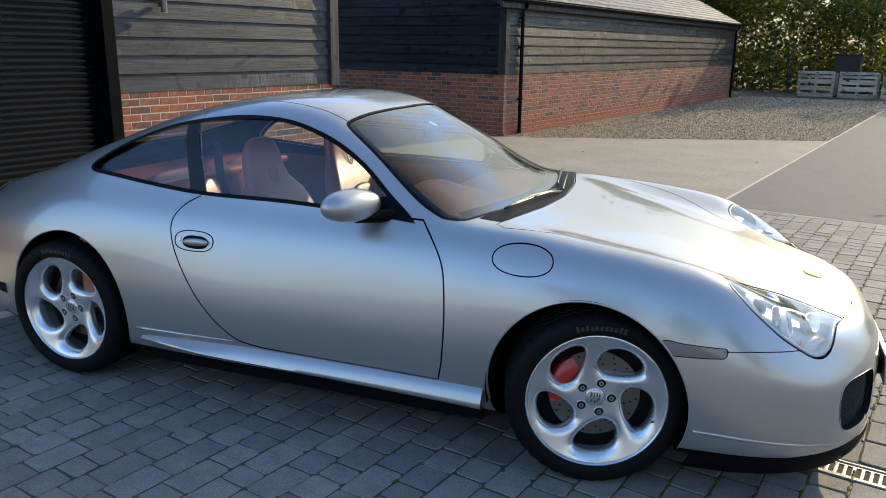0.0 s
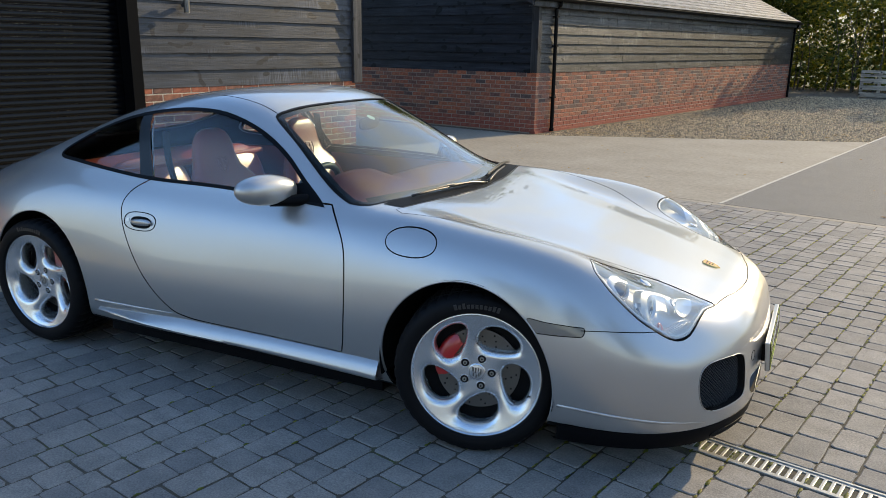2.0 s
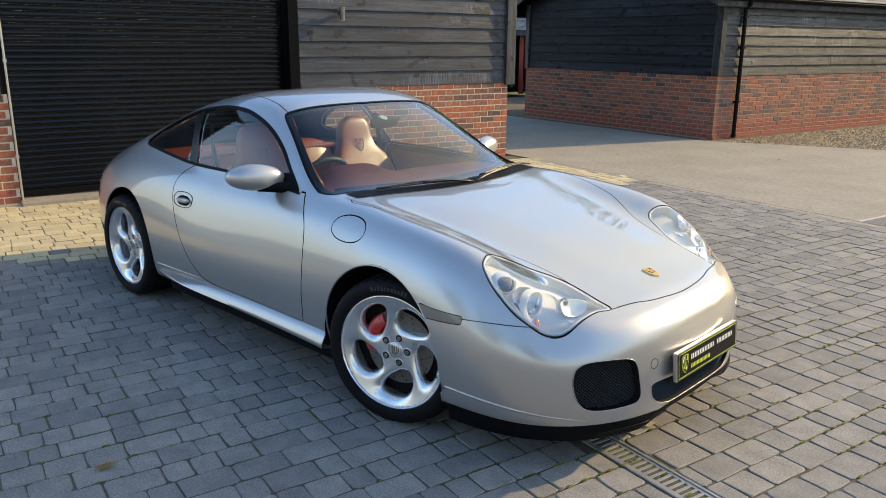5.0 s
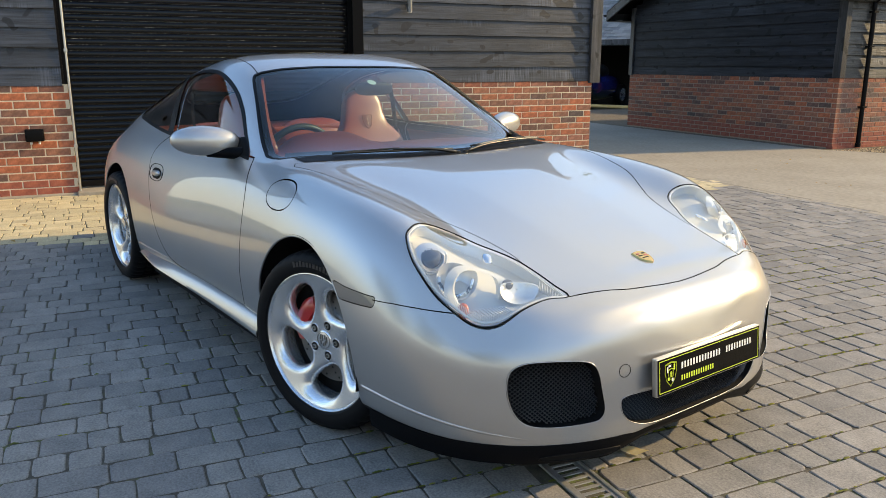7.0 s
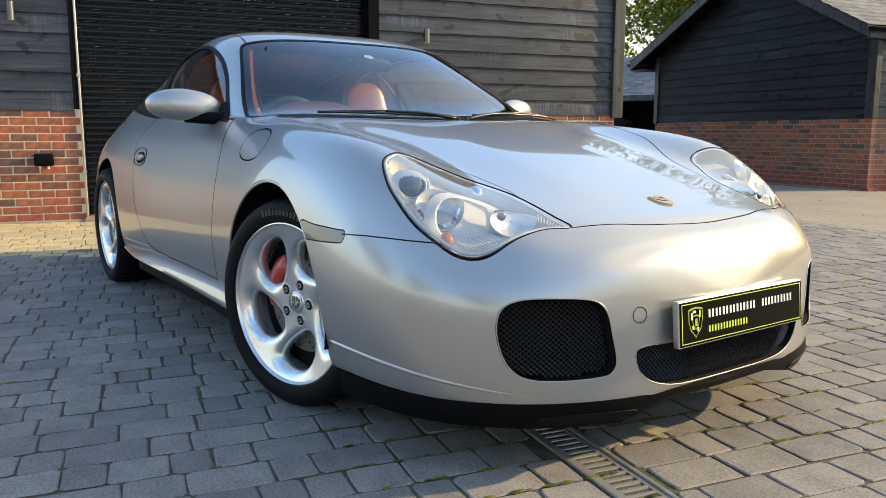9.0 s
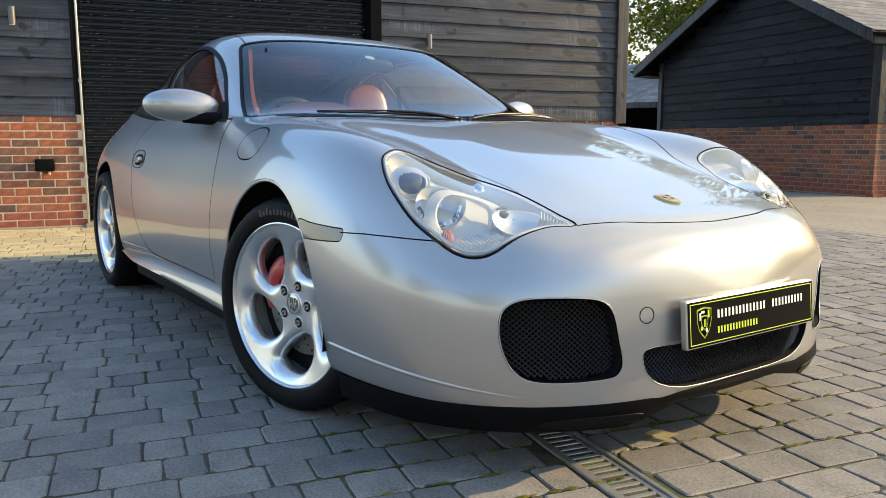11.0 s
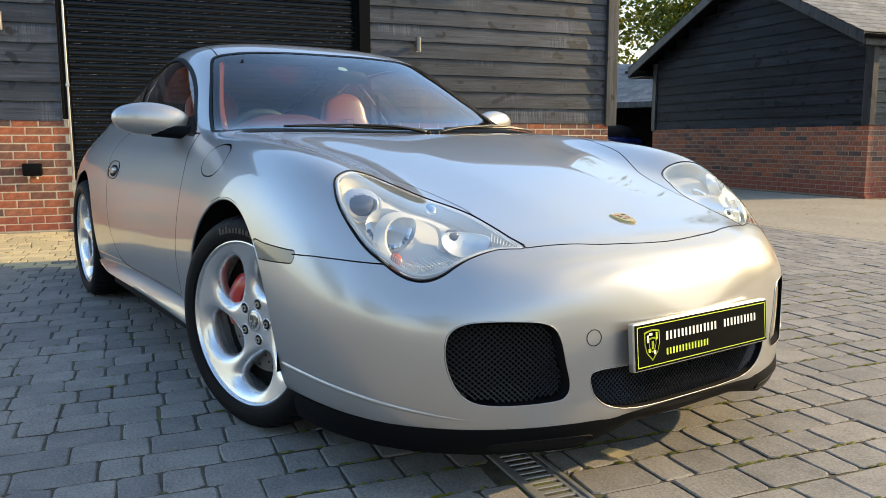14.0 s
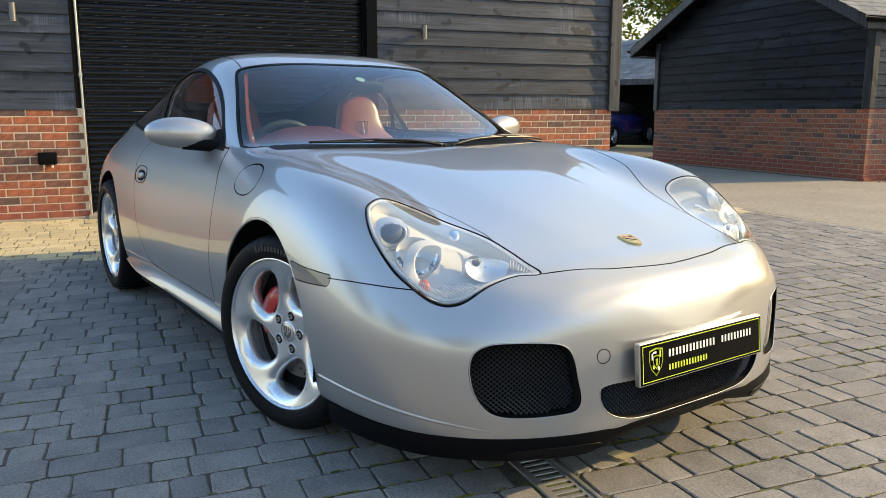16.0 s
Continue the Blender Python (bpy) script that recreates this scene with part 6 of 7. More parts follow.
part("end_wall", boxed(FACE - 7.0, FACE - .30, SOUTH, SOUTH + .24, -.25, 3.42), GAP, near, m=YARD)
cladding(near, BOARD, FACE - .03, 1.345, 2.965, 1.035, 3.36, seed=60)
cladding(near, BOARD, FACE - .03, -1.66, 3.0, 3.15, 3.36, seed=90)
part("corner_post", boxed(FACE - .06, FACE + .045, 4.305, 4.455, 1.015, 3.41, bevel=.006), POST_WOOD, near, m=YARD)
part("door_jamb", boxed(FACE - .20, FACE + .03, 1.225, 1.345, 0, 3.2, bevel=.004), TRIM_SOFT, near, "black steel door guide", m=YARD)
part("door_jamb", boxed(FACE - .20, FACE - .05, -1.66, -1.585, 0, 3.2, bevel=.004), TRIM_SOFT, near, m=YARD)
part("eaves_soffit", boxed(FACE - .3, FACE + .40, SOUTH - .2, 4.6, 3.42, 3.46), POST_WOOD, near, m=YARD)
bm = bmesh.new()
a = [bm.verts.new(p) for p in ((FACE + .45, SOUTH - .3, 3.47), (FACE + .45, 4.7, 3.47), (FACE - 3.6, 4.7, 5.33), (FACE - 3.6, SOUTH - .3, 5.33))]
b = [bm.verts.new(v.co - Vector((0, 0, .08))) for v in a]
bm.faces.new(a)
bm.faces.new(b)
for k in range(4):
    bm.faces.new((a[k], b[k], b[(k + 1) % 4], a[(k + 1) % 4]))
part("roof_slope", bm, SLATE, near, m=YARD)
bm = bmesh.new()
q = ((FACE - .28, 3.43), (FACE - 6.9, 3.43), (FACE - 3.6, 5.24))
a = [bm.verts.new((u, SOUTH + .02, z)) for u, z in q]
b = [bm.verts.new((u, 4.33, z)) for u, z in q]
bm.faces.new(a)
bm.faces.new(b)
for k in range(3):
    bm.faces.new((a[k], b[k], b[(k + 1) % 3], a[(k + 1) % 3]))
part("gable_core", bm, GAP, near, m=YARD)

shutter = thing("roller_door", "closed black steel roller shutter door", "roller door")
bm = bmesh.new()
prof = [(0, .003), (.006, .0055), (.0085, .011), (.0092, .022), (.0088, .033), (.0074, .041), (.0045, .0475), (0, .0515), (-.001, .054), (0, .057)]
prof = [(0, 0)] + prof
L = [bm.verts.new((a, -1.60, b)) for a, b in prof]
R = [bm.verts.new((a, 1.25, b)) for a, b in prof]
for k in range(len(prof) - 1):
    bm.faces.new((L[k], R[k], R[k + 1], L[k + 1]))
slat = finish(bm, True, 40)
slat.materials.append(SHUTTER)
for k in range(53):
    o = part("slat", slat, None, shutter)
    o.matrix_basis = YARD @ Matrix.Translation((FACE - .155, 0, .105 + .0572 * k))
part("bottom_bar", boxed(FACE - .17, FACE - .135, -1.60, 1.25, .045, .108, bevel=.004), SHUTTER, shutter, m=YARD)
tagged(part("threshold", boxed(FACE - .35, FACE + .16, -1.62, 1.30, -.2, .03, bevel=.008), CONCRETE, m=YARD), "pale concrete door threshold", "threshold", kind="structure")
tagged(part("wall_footing", boxed(FACE - .05, FACE + .10, SOUTH, -1.62, -.2, .012, bevel=.006), CONCRETE, m=YARD), "narrow concrete footing along the wall", "footing", kind="structure")

conduit = thing("conduit_pipe", "thin grey conduit pipe clipped up the wall", "pipe")
part("pipe", cyl(bmesh.new(), (FACE + .012, -1.598, .03), (FACE + .012, -1.598, 3.2), .011, n=12), STEEL, conduit, m=YARD)
for z in (.45, 1.35, 2.2):
    part("clip", boxed(FACE + .0, FACE + .026, -1.615, -1.581, z, z + .03, bevel=.003), STEEL, conduit, m=YARD)


LIGHT_STEEL = material("dull_grey_steel", (0.16, 0.16, 0.16), 0.38, 0.8)


def wall_light(v, z0, z1):
    t = thing("wall_light", "brushed steel up-and-down wall light", "wall light", group="barn wall lights")
    part("tube", cyl(bmesh.new(), (FACE + .085, v, z0), (FACE + .085, v, z1), .030, n=24), LIGHT_STEEL, t, m=YARD, smooth=True)
    part("bracket", boxed(FACE + .015, FACE + .07, v - .02, v + .02, (z0 + z1) / 2 - .02, (z0 + z1) / 2 + .02, bevel=.004), LIGHT_STEEL, t, m=YARD)
    part("lamp_glass", cyl(bmesh.new(), (FACE + .085, v, z0 - .001), (FACE + .085, v, z0 - .004), .026, n=20), WHITE_PLASTIC, t, m=YARD)


wall_light(1.865, 1.80, 1.945)
wall_light(-2.115, 1.835, 1.99)
sock = thing("outdoor_socket", "black weatherproof outdoor socket box on the brick", "socket")
part("box", boxed(FACE, FACE + .075, -2.02, -1.86, .525, .640, bevel=.012), TRIM_SOFT, sock, m=YARD, smooth=True)
part("flap", boxed(FACE + .074, FACE + .084, -2.013, -1.867, .532, .633, bevel=.006), TRIM, sock, m=YARD, smooth=True)
for v in (-1.975, -1.905):
    part("cable_gland", cyl(bmesh.new(), (FACE + .04, v, .527), (FACE + .04, v, .497), .012, .010, 12), WHITE_PLASTIC, sock, m=YARD)

# far barn: gable towards the yard, long side running away
CU, CV, WU, LV = -5.725, 8.87, -10.76, 24.1
APEX_U, APEX_Z, EAVE_Z, PITCH = -8.24, 3.63, 2.34, .46
far = thing("barn_wall_far", "black boarded barn with a brick plinth and slate roof", "barn", kind="structure")
part("plinth_core", boxed(WU, CU - .002, CV + .002, LV, -.3, 1.05), MORTAR_FAR, far, m=YARD)
part("wall_core", boxed(WU + .03, CU - .035, CV + .035, LV - .03, 1.05, EAVE_Z), GAP, far, m=YARD)
bm = bmesh.new()
pts = [(WU + .03, EAVE_Z), (CU - .035, EAVE_Z), (APEX_U, APEX_Z - .08)]
a = [bm.verts.new((u, CV + .035, z)) for u, z in pts]
b = [bm.verts.new((u, LV - .03, z)) for u, z in pts]
bm.faces.new(a)
bm.faces.new(b)
for k in range(3):
    bm.faces.new((a[k], b[k], b[(k + 1) % 3], a[(k + 1) % 3]))
part("gable_core", bm, GAP, far, m=YARD)


def gable_span(z):
    if z < EAVE_Z:
        return WU + .06, CU - .10
    half = (APEX_Z - .06 - z) / PITCH
    return max(WU + .06, APEX_U - half), min(CU - .10, APEX_U + half * PITCH / .504)


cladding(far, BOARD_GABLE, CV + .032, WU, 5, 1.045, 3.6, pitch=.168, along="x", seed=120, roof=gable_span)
cladding(far, BOARD_GREY, CU - .032, CV + .06, LV - CV - .1, 1.045, 2.36, pitch=.168, seed=200, joints=True, thick=.028)
part("corner_board", boxed(CU - .115, CU + .028, CV - .032, CV + .075, 1.05, EAVE_Z + .02, bevel=.005), POST_WOOD, far, m=YARD)
part("corner_board", boxed(WU - .02, WU + .09, CV - .03, CV + .06, 1.03, EAVE_Z + .02, bevel=.005), POST_WOOD, far, m=YARD)
for sgn in (1, -1):
    # slate slopes in courses, gutter boards and barge boards
    eave_u, eave_z = (APEX_U - 2.98, APEX_Z - 2.98 * PITCH + .02) if sgn < 0 else (APEX_U + 2.60, 2.34)
    V, F = [], []
    rows = 16
    for r in range(rows):
        t0, t1 = r / rows, (r + 1) / rows
        u0, u1 = eave_u + (APEX_U - eave_u) * t0, eave_u + (APEX_U - eave_u) * (t1 + .35 / rows)
        z0, z1 = eave_z + (APEX_Z + .06 - eave_z) * t0 + .022, eave_z + (APEX_Z + .06 - eave_z) * (t1 + .35 / rows) + .006
        v = CV - .34 - (.15 if r % 2 else 0)
        while v < LV + .3:
            a, b = max(v, CV - .34) + .003, min(v + .297, LV + .3)
            if b - a > .03:
                k = len(V)
                V += [(u0, a, z0), (u0, b, z0), (u1, b, z1), (u1, a, z1), (u0, a, z0 - .012), (u0, b, z0 - .012)]
                F += [(k, k + 1, k + 2, k + 3), (k, k + 4, k + 5, k + 1)]
            v += .30
    me = raw_mesh(V, F)
    tagged(part("slates", me, SLATE, far, m=YARD), kind="stuff")
    bm = bmesh.new()
    q = [(eave_u, eave_z), (APEX_U, APEX_Z + .06), (APEX_U, APEX_Z - .10), (eave_u, eave_z - .16)]
    a = [bm.verts.new((u, CV - .33, z)) for u, z in q]
    b = [bm.verts.new((u, CV - .29, z)) for u, z in q]
    bm.faces.new(a)
    bm.faces.new(b)
    for k in range(4):
        bm.faces.new((a[k], b[k], b[(k + 1) % 4], a[(k + 1) % 4]))
    part("barge_board", bm, POST_WOOD, far, m=YARD)
    bm = bmesh.new()
    q = [(eave_u, eave_z - .01), (APEX_U, APEX_Z + .045)]
    a = [bm.verts.new((u, v, z)) for u, z in q for v in (CV - .30, LV + .3)]
    bm.faces.new((a[0], a[1], a[3], a[2]))
    part("roof_deck", bm, GAP, far, m=YARD)
    part("fascia", boxed(eave_u - .015, eave_u + .015, CV - .30, LV + .3, eave_z - .17, eave_z - .01), POST_WOOD, far, m=YARD)
    part("soffit", boxed(min(eave_u, APEX_U + sgn * 2.5), max(eave_u, APEX_U + sgn * 2.5), CV - .30, LV + .3, eave_z - .18, eave_z - .165), POST_WOOD, far, m=YARD)
    g = [(eave_u + sgn * (.055 + .042 * math.cos(t)), eave_z - .03 - .05 * math.sin(t)) for t in np.linspace(0, math.pi, 10)]
    bm = bmesh.new()
    a = [bm.verts.new((u, CV - .34, z)) for u, z in g]
    b = [bm.verts.new((u, LV + .3, z)) for u, z in g]
    for k in range(9):
        bm.faces.new((a[k], b[k], b[k + 1], a[k + 1]))
    bm.faces.new(a)
    part("gutter", bm, TRIM, far, "black half-round gutter", m=YARD, smooth=True)
for v in (9.38, 23.95):
    p = thing("downpipe", "black round rainwater downpipe on the barn wall", "pipe", group="barn downpipes")
    part("pipe", cyl(bmesh.new(), (CU + .05, v, .0), (CU + .05, v, 2.13), .034, n=14), TRIM, p, m=YARD, smooth=True)
    part("swan_neck", tube([(CU + .05, v, 2.12), (CU + .055, v, 2.16), (CU + .13, v, 2.21), (CU + .14, v, 2.28)], .034, 10), TRIM, p, m=YARD, smooth=True)
    part("shoe", cyl(bmesh.new(), (CU + .05, v, .0), (CU + .05, v, .06), .042, n=14), TRIM, p, m=YARD)
    for z in (.6, 1.5, 2.0):
        part("clip", boxed(CU + .0, CU + .09, v - .045, v + .045, z, z + .025), TRIM, p, m=YARD)
tagged(part("wall_footing", boxed(CU - .1, CU + .02, CV, LV, -.2, .03), BRICK_RED, m=YARD), "red brick footing of the barn", "footing", kind="structure")

# ---- open shed beyond, with a parked blue car's tail ----
SHED = YARD @ Matrix.Translation((-17.2, 13.4, 0)) @ Matrix.Rotation(radians(32), 4, "Z")
shed = thing("open_shed", "open-fronted cart shed with a slate roof", "shed", kind="structure")
part("back_wall", boxed(-5, 5, 4.2, 4.4, -.2, 2.2), SHADOW_BLACK, shed, m=SHED)
part("end_wall", boxed(-5.2, -5.0, 0, 4.4, -.2, 2.2), SHADOW_BLACK, shed, m=SHED)
part("end_wall", boxed(5.0, 5.2, 0, 4.4, -.2, 2.2), SHADOW_BLACK, shed, m=SHED)
part("ceiling_boards", boxed(-5.2, 5.2, -.1, 4.4, 1.95, 2.05), SHADOW_BLACK, shed, m=SHED)
for x in (-4.9, -2.3, .45, 2.9, 4.9):
    part("post", boxed(x - .07, x + .07, 0, .14, 0, 2.0, bevel=.006), ENAMEL_RED if x == .45 else SHADOW_BLACK, shed, m=SHED)
V, F = [], []
for r in range(14):
    y0, y1 = -.35 + r * .2, -.35 + (r + 1.3) * .2
    for c in range(34):
        x0 = -5.3 + c * .31 + (.155 if r % 2 else 0)
        k = len(V)
        V += [(x0, y0, 1.95 + (y0 + .35) * .5 + .02), (x0 + .305, y0, 1.95 + (y0 + .35) * .5 + .02), (x0 + .305, y1, 1.95 + (y1 + .35) * .5), (x0, y1, 1.95 + (y1 + .35) * .5)]
        F.append((k, k + 1, k + 2, k + 3))
tagged(part("slates", raw_mesh(V, F), SLATE, shed, m=SHED), kind="stuff")
part("fascia", boxed(-5.3, 5.3, -.36, -.33, 1.80, 1.96), POST_WOOD, shed, m=SHED)
BC = YARD @ Matrix.Translation((-17.75, 12.35, 0)) @ Matrix.Rotation(radians(-60), 4, "Z")
blue = thing("parked_car", "dark blue car parked under the open shed", "car")
bm = blob(2.0, .88, .42, 40, 20, 3.0)
part("body", bm, BLUE_PAINT, blue, smooth=True, angle=180, m=BC @ Matrix.Translation((0, 0, .58)))
part("cabin", blob(1.1, .70, .32, 32, 16, 2.6), GAP, blue, smooth=True, angle=180, m=BC @ Matrix.Translation((-.1, 0, 1.0)))
for x in (-1.25, 1.25):
    for y in (-.80, .80):
        wh = part("wheel", revolve([(.20, -.10), (.30, -.11), (.32, -.06), (.32, .06), (.30, .11), (.20, .10)], n=40), RUBBER, blue, smooth=True, m=BC @ Matrix.Translation((x, y, .32)))
        part("rim", revolve([(.0001, -.09), (.06, -.095), (.07, -.08), (.18, -.085), (.205, -.10), (.205, .1)], n=40), ALLOY, wh, smooth=True)

# ---- gravel, drain, hedge, pallets, leaves ----
rng = random.Random(5)
V, F = [], []
for _ in range(36000):
    v = 8.6 + 16.5 * rng.random() ** 1.6
    u = rng.uniform(-5.55, -.88)
    if v < 8.57 + (u + 5.6) / 4.73 * 3.2:
        continue
    s = rng.uniform(.008, .022) * (1 + (v - 8) * .05)
    k = len(V)
    a = rng.random() * 6.28
    for j in range(5):
        t = a + j * 1.2566
        V.append((u + s * math.cos(t) * rng.uniform(.7, 1.1), v + s * math.sin(t) * rng.uniform(.7, 1.1), -.016))
    V.append((u, v, -.016 + s * rng.uniform(.7, 1.1)))
    F += [(k + j, k + (j + 1) % 5, k + 5) for j in range(5)]
me = raw_mesh(V, F)
me.shade_smooth()
tagged(part("gravel_stones", me, GRAVEL, m=YARD), "loose brown and buff pea gravel", "gravel", kind="stuff")

drain = thing("drain_channel", "galvanised slotted drain channel across the paving", "drain")
D0, D1, U0, U1 = -.236, -.104, -5.2, 9.0
part("channel_bed", boxed(U0, U1, D0 + .008, D1 - .008, -.14, -.05), GAP, drain, m=YARD)
for v in (D0, D1 - .012):
    part("edge_rail", boxed(U0, U1, v, v + .012, -.12, .003, bevel=.002), GALV, drain, m=YARD)
for v in (D0 + .014, D1 - .027):
    part("grate_margin", boxed(U0, U1, v, v + .013, -.012, -.001), GALV, drain, m=YARD)
bar = boxed(-.0068, .0068, D0 + .024, D1 - .024, -.016, .0, bevel=.003)
bar = finish(bar)
bar.materials.append(GALV)
for k in range(300):
    o = part("grate_bar", bar, None, drain)
    o.matrix_basis = YARD @ Matrix.Translation((-1.0 + k * .0295, 0, -.001))


def leaf_cloud(name, mat, count, place, size, parent=None, m=YARD, seed=1):
    """Many small bent leaves."""
    r = np.random.RandomState(seed)
    V, F = [], []
    for _ in range(count):
        p = place(r)
        if p is None:
            continue
        s = size * r.uniform(.6, 1.3)
        a, b, c = r.uniform(0, 6.28), r.uniform(-1, 1), r.uniform(0, 6.28)
        e = Euler((b * 1.2, r.uniform(-1, 1), a)).to_matrix()
        k = len(V)
        for q in ((-.5, 0, 0), (0, -.32, .06), (.55, 0, 0), (0, .32, .06)):
            V.append(tuple(Vector(p) + e @ (Vector(q) * s)))
        F += [(k, k + 1, k + 2), (k, k + 2, k + 3)]
    ob = part(name, raw_mesh(V, F), mat, parent, m=m)
    return ob


def hedge_place(r):
    u = r.uniform(-11.5, 13)
    top = 4.1 + .5 * math.sin(u * .9) + .4 * math.sin(u * 2.3 + 1) + (1.2 if u < -6 else 0) + (.9 if -2.5 < u < 1 else 0)
    z = top * r.uniform(0, 1) ** .62
    depth = r.uniform(0, 2.4)
    v = 28.4 + depth + .5 * math.sin(u * 1.7 + z) + .35 * math.sin(z * 2.2 + u * .6)
    if math.sin(u * 3.1 + z * 2.3) + math.sin(u * 1.3 - z * 3.7) > 1.7:
        return None
    return (u, v, z)


hedge = thing("hedge", "tall mixed autumn hedge along the boundary", "hedge", kind="stuff")


def hedge_dark(r):
    q = hedge_place(r)
    if q and q[0] + 1.0 * math.sin(q[2] * 1.9) > -2.7 and q[2] > 1.0 and r.uniform() < .8:
        return None
    return q


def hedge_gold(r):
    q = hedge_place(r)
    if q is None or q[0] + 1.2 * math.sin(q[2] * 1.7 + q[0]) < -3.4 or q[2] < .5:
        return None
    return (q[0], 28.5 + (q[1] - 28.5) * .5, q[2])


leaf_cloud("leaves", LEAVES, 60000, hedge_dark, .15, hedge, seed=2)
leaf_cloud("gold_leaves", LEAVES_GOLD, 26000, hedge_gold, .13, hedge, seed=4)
for k in range(46):
    u, v = rng.uniform(-11, 12), rng.uniform(28.7, 29.9)
    top = rng.uniform(2.2, 3.8)
    pts = [(u, v, -.2), (u + rng.uniform(-.2, .2), v, top * .4), (u + rng.uniform(-.5, .5), v - .2, top)]
    part("stem", tube(spline(pts, 3), [.035 - .0045 * j for j in range(7)], 5), BARK, hedge, m=YARD)
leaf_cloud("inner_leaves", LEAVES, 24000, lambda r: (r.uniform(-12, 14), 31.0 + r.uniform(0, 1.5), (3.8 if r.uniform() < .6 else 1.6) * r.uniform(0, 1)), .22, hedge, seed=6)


def tree(u, v, height, spread, leaves, seed, base=2.0, size=.26, mat=None):
    r = random.Random(seed)
    t = thing("tree", "broadleaf tree turning yellow-green in autumn", "tree", group="trees behind the barns")
    pts = [(u, v, -.3), (u + r.uniform(-.1, .1), v, height * .3), (u + r.uniform(-.3, .3), v + .1, height * .65), (u + r.uniform(-.4, .4), v, height * .95)]
    line = spline(pts, 5)
    part("trunk", tube(line, [.20 * (1 - .9 * k / 15) * height / 8 for k in range(16)], 9), BARK, t, m=YARD, smooth=True)
    tips = []
    for k in range(13):
        s = line[5 + k * 10 // 13]
        a, l = r.uniform(0, 6.28), spread * r.uniform(.5, 1.0)
        q = [s, s + np.array((math.cos(a) * l * .5, math.sin(a) * l * .5, l * .25)), s + np.array((math.cos(a) * l, math.sin(a) * l, l * .55))]
        lim = spline(q, 4)
        part("limb", tube(lim, [.055 * (1 - .85 * j / 8) for j in range(9)], 6), BARK, t, m=YARD, smooth=True)
        tips += [lim[4], lim[6], lim[8]]
    tips = np.array(tips)

    def place(rr):
        c = tips[rr.randint(len(tips))]
        p = c + rr.normal(0, 1, 3) * np.array((.55, .55, .45)) * spread * .38
        return tuple(p) if p[2] > base else None
    leaf_cloud("crown", mat or LEAVES_TREE, leaves, place, size, t, seed=seed)


tree(-21.0, 22.0, 9.5, 3.2, 9000, 11)
tree(-26.0, 23.5, 11.0, 3.6, 9000, 12)
tree(-16.5, 24.0, 10.0, 3.2, 8000, 13)
tree(-31.0, 20.0, 10.0, 3.4, 7000, 14)
tree(-9.0, 31.0, 7.5, 2.4, 6000, 15)
tree(-2.4, 30.8, 6.5, 1.6, 1500, 16, base=3.0)
tree(5.5, 31.5, 7.0, 2.4, 5000, 17)
# unseen trees added behind the viewer to darken the horizon mirrored in the paint
tree(9.0, -17.0, 8.0, 3.2, 5000, 21)
tree(1.0, -20.0, 9.0, 3.4, 5000, 22)
tree(16.0, -10.0, 8.0, 3.2, 5000, 23)


def pallet_bin(u, v):
    t = thing("pallet_bin", "weathered grey pallet stood on edge as a bin", "pallet", group="pallet bins at the yard's end")
    for k, z in enumerate((.0, .22, .44, .64, .76)):
        part("slat", boxed(u, u + 1.13, v - .02, v, z + .02, z + .02 + (.15 if k < 3 else .09), bevel=.004), PALLET, t, m=YARD)
    for a in (0, .52, 1.04):
        part("post", boxed(u + a, u + a + .09, v, v + .09, 0, .86, bevel=.004), PALLET, t, m=YARD)
    part("side_slats", boxed(u + 1.06, u + 1.10, v + .09, v + 1.1, .05, .8), PALLET, t, m=YARD)


for k in range(4):
    pallet_bin(-3.98 + k * 1.27, 25.9)
hut = thing("water_tank", "dark brown tank behind the pallets", "tank")
part("tank_body", boxed(-3.1, -2.3, 27.2, 27.9, 0, 1.38, bevel=.03), material("rusty_brown", (.035, .022, .018), .8), hut, m=YARD)
part("tank_lid", boxed(-3.14, -2.26, 27.16, 27.94, 1.38, 1.42, bevel=.01), bpy.data.materials["rusty_brown"], hut, m=YARD)


# fallen leaves and bits on the ground
def fallen(u, v, size, seed, z=.004, mat=DRY_LEAF, label="curled brown autumn leaf on the ground"):
    r = random.Random(seed)
    bm = bmesh.new()
    n = 9
    c = bm.verts.new((0, 0, .004 + r.random() * .006))
    ring = []
    for k in range(n):
        a = 2 * math.pi * k / n
        d = size * (.5 + .25 * math.cos(a) ** 2 + .12 * math.cos(5 * a)) * r.uniform(.8, 1.15)
        ring.append(bm.verts.new((d * math.cos(a), d * .62 * math.sin(a), r.uniform(0, .4) * size * .6)))
    for k in range(n):
        bm.faces.new((c, ring[k], ring[(k + 1) % n]))
    ob = part("fallen_leaf", bm, mat, m=YARD @ Matrix.Translation((u, v, z)) @ Matrix.Rotation(r.uniform(0, 6.28), 4, "Z"), smooth=True)
    tagged(ob, label, "leaf", "fallen leaves")


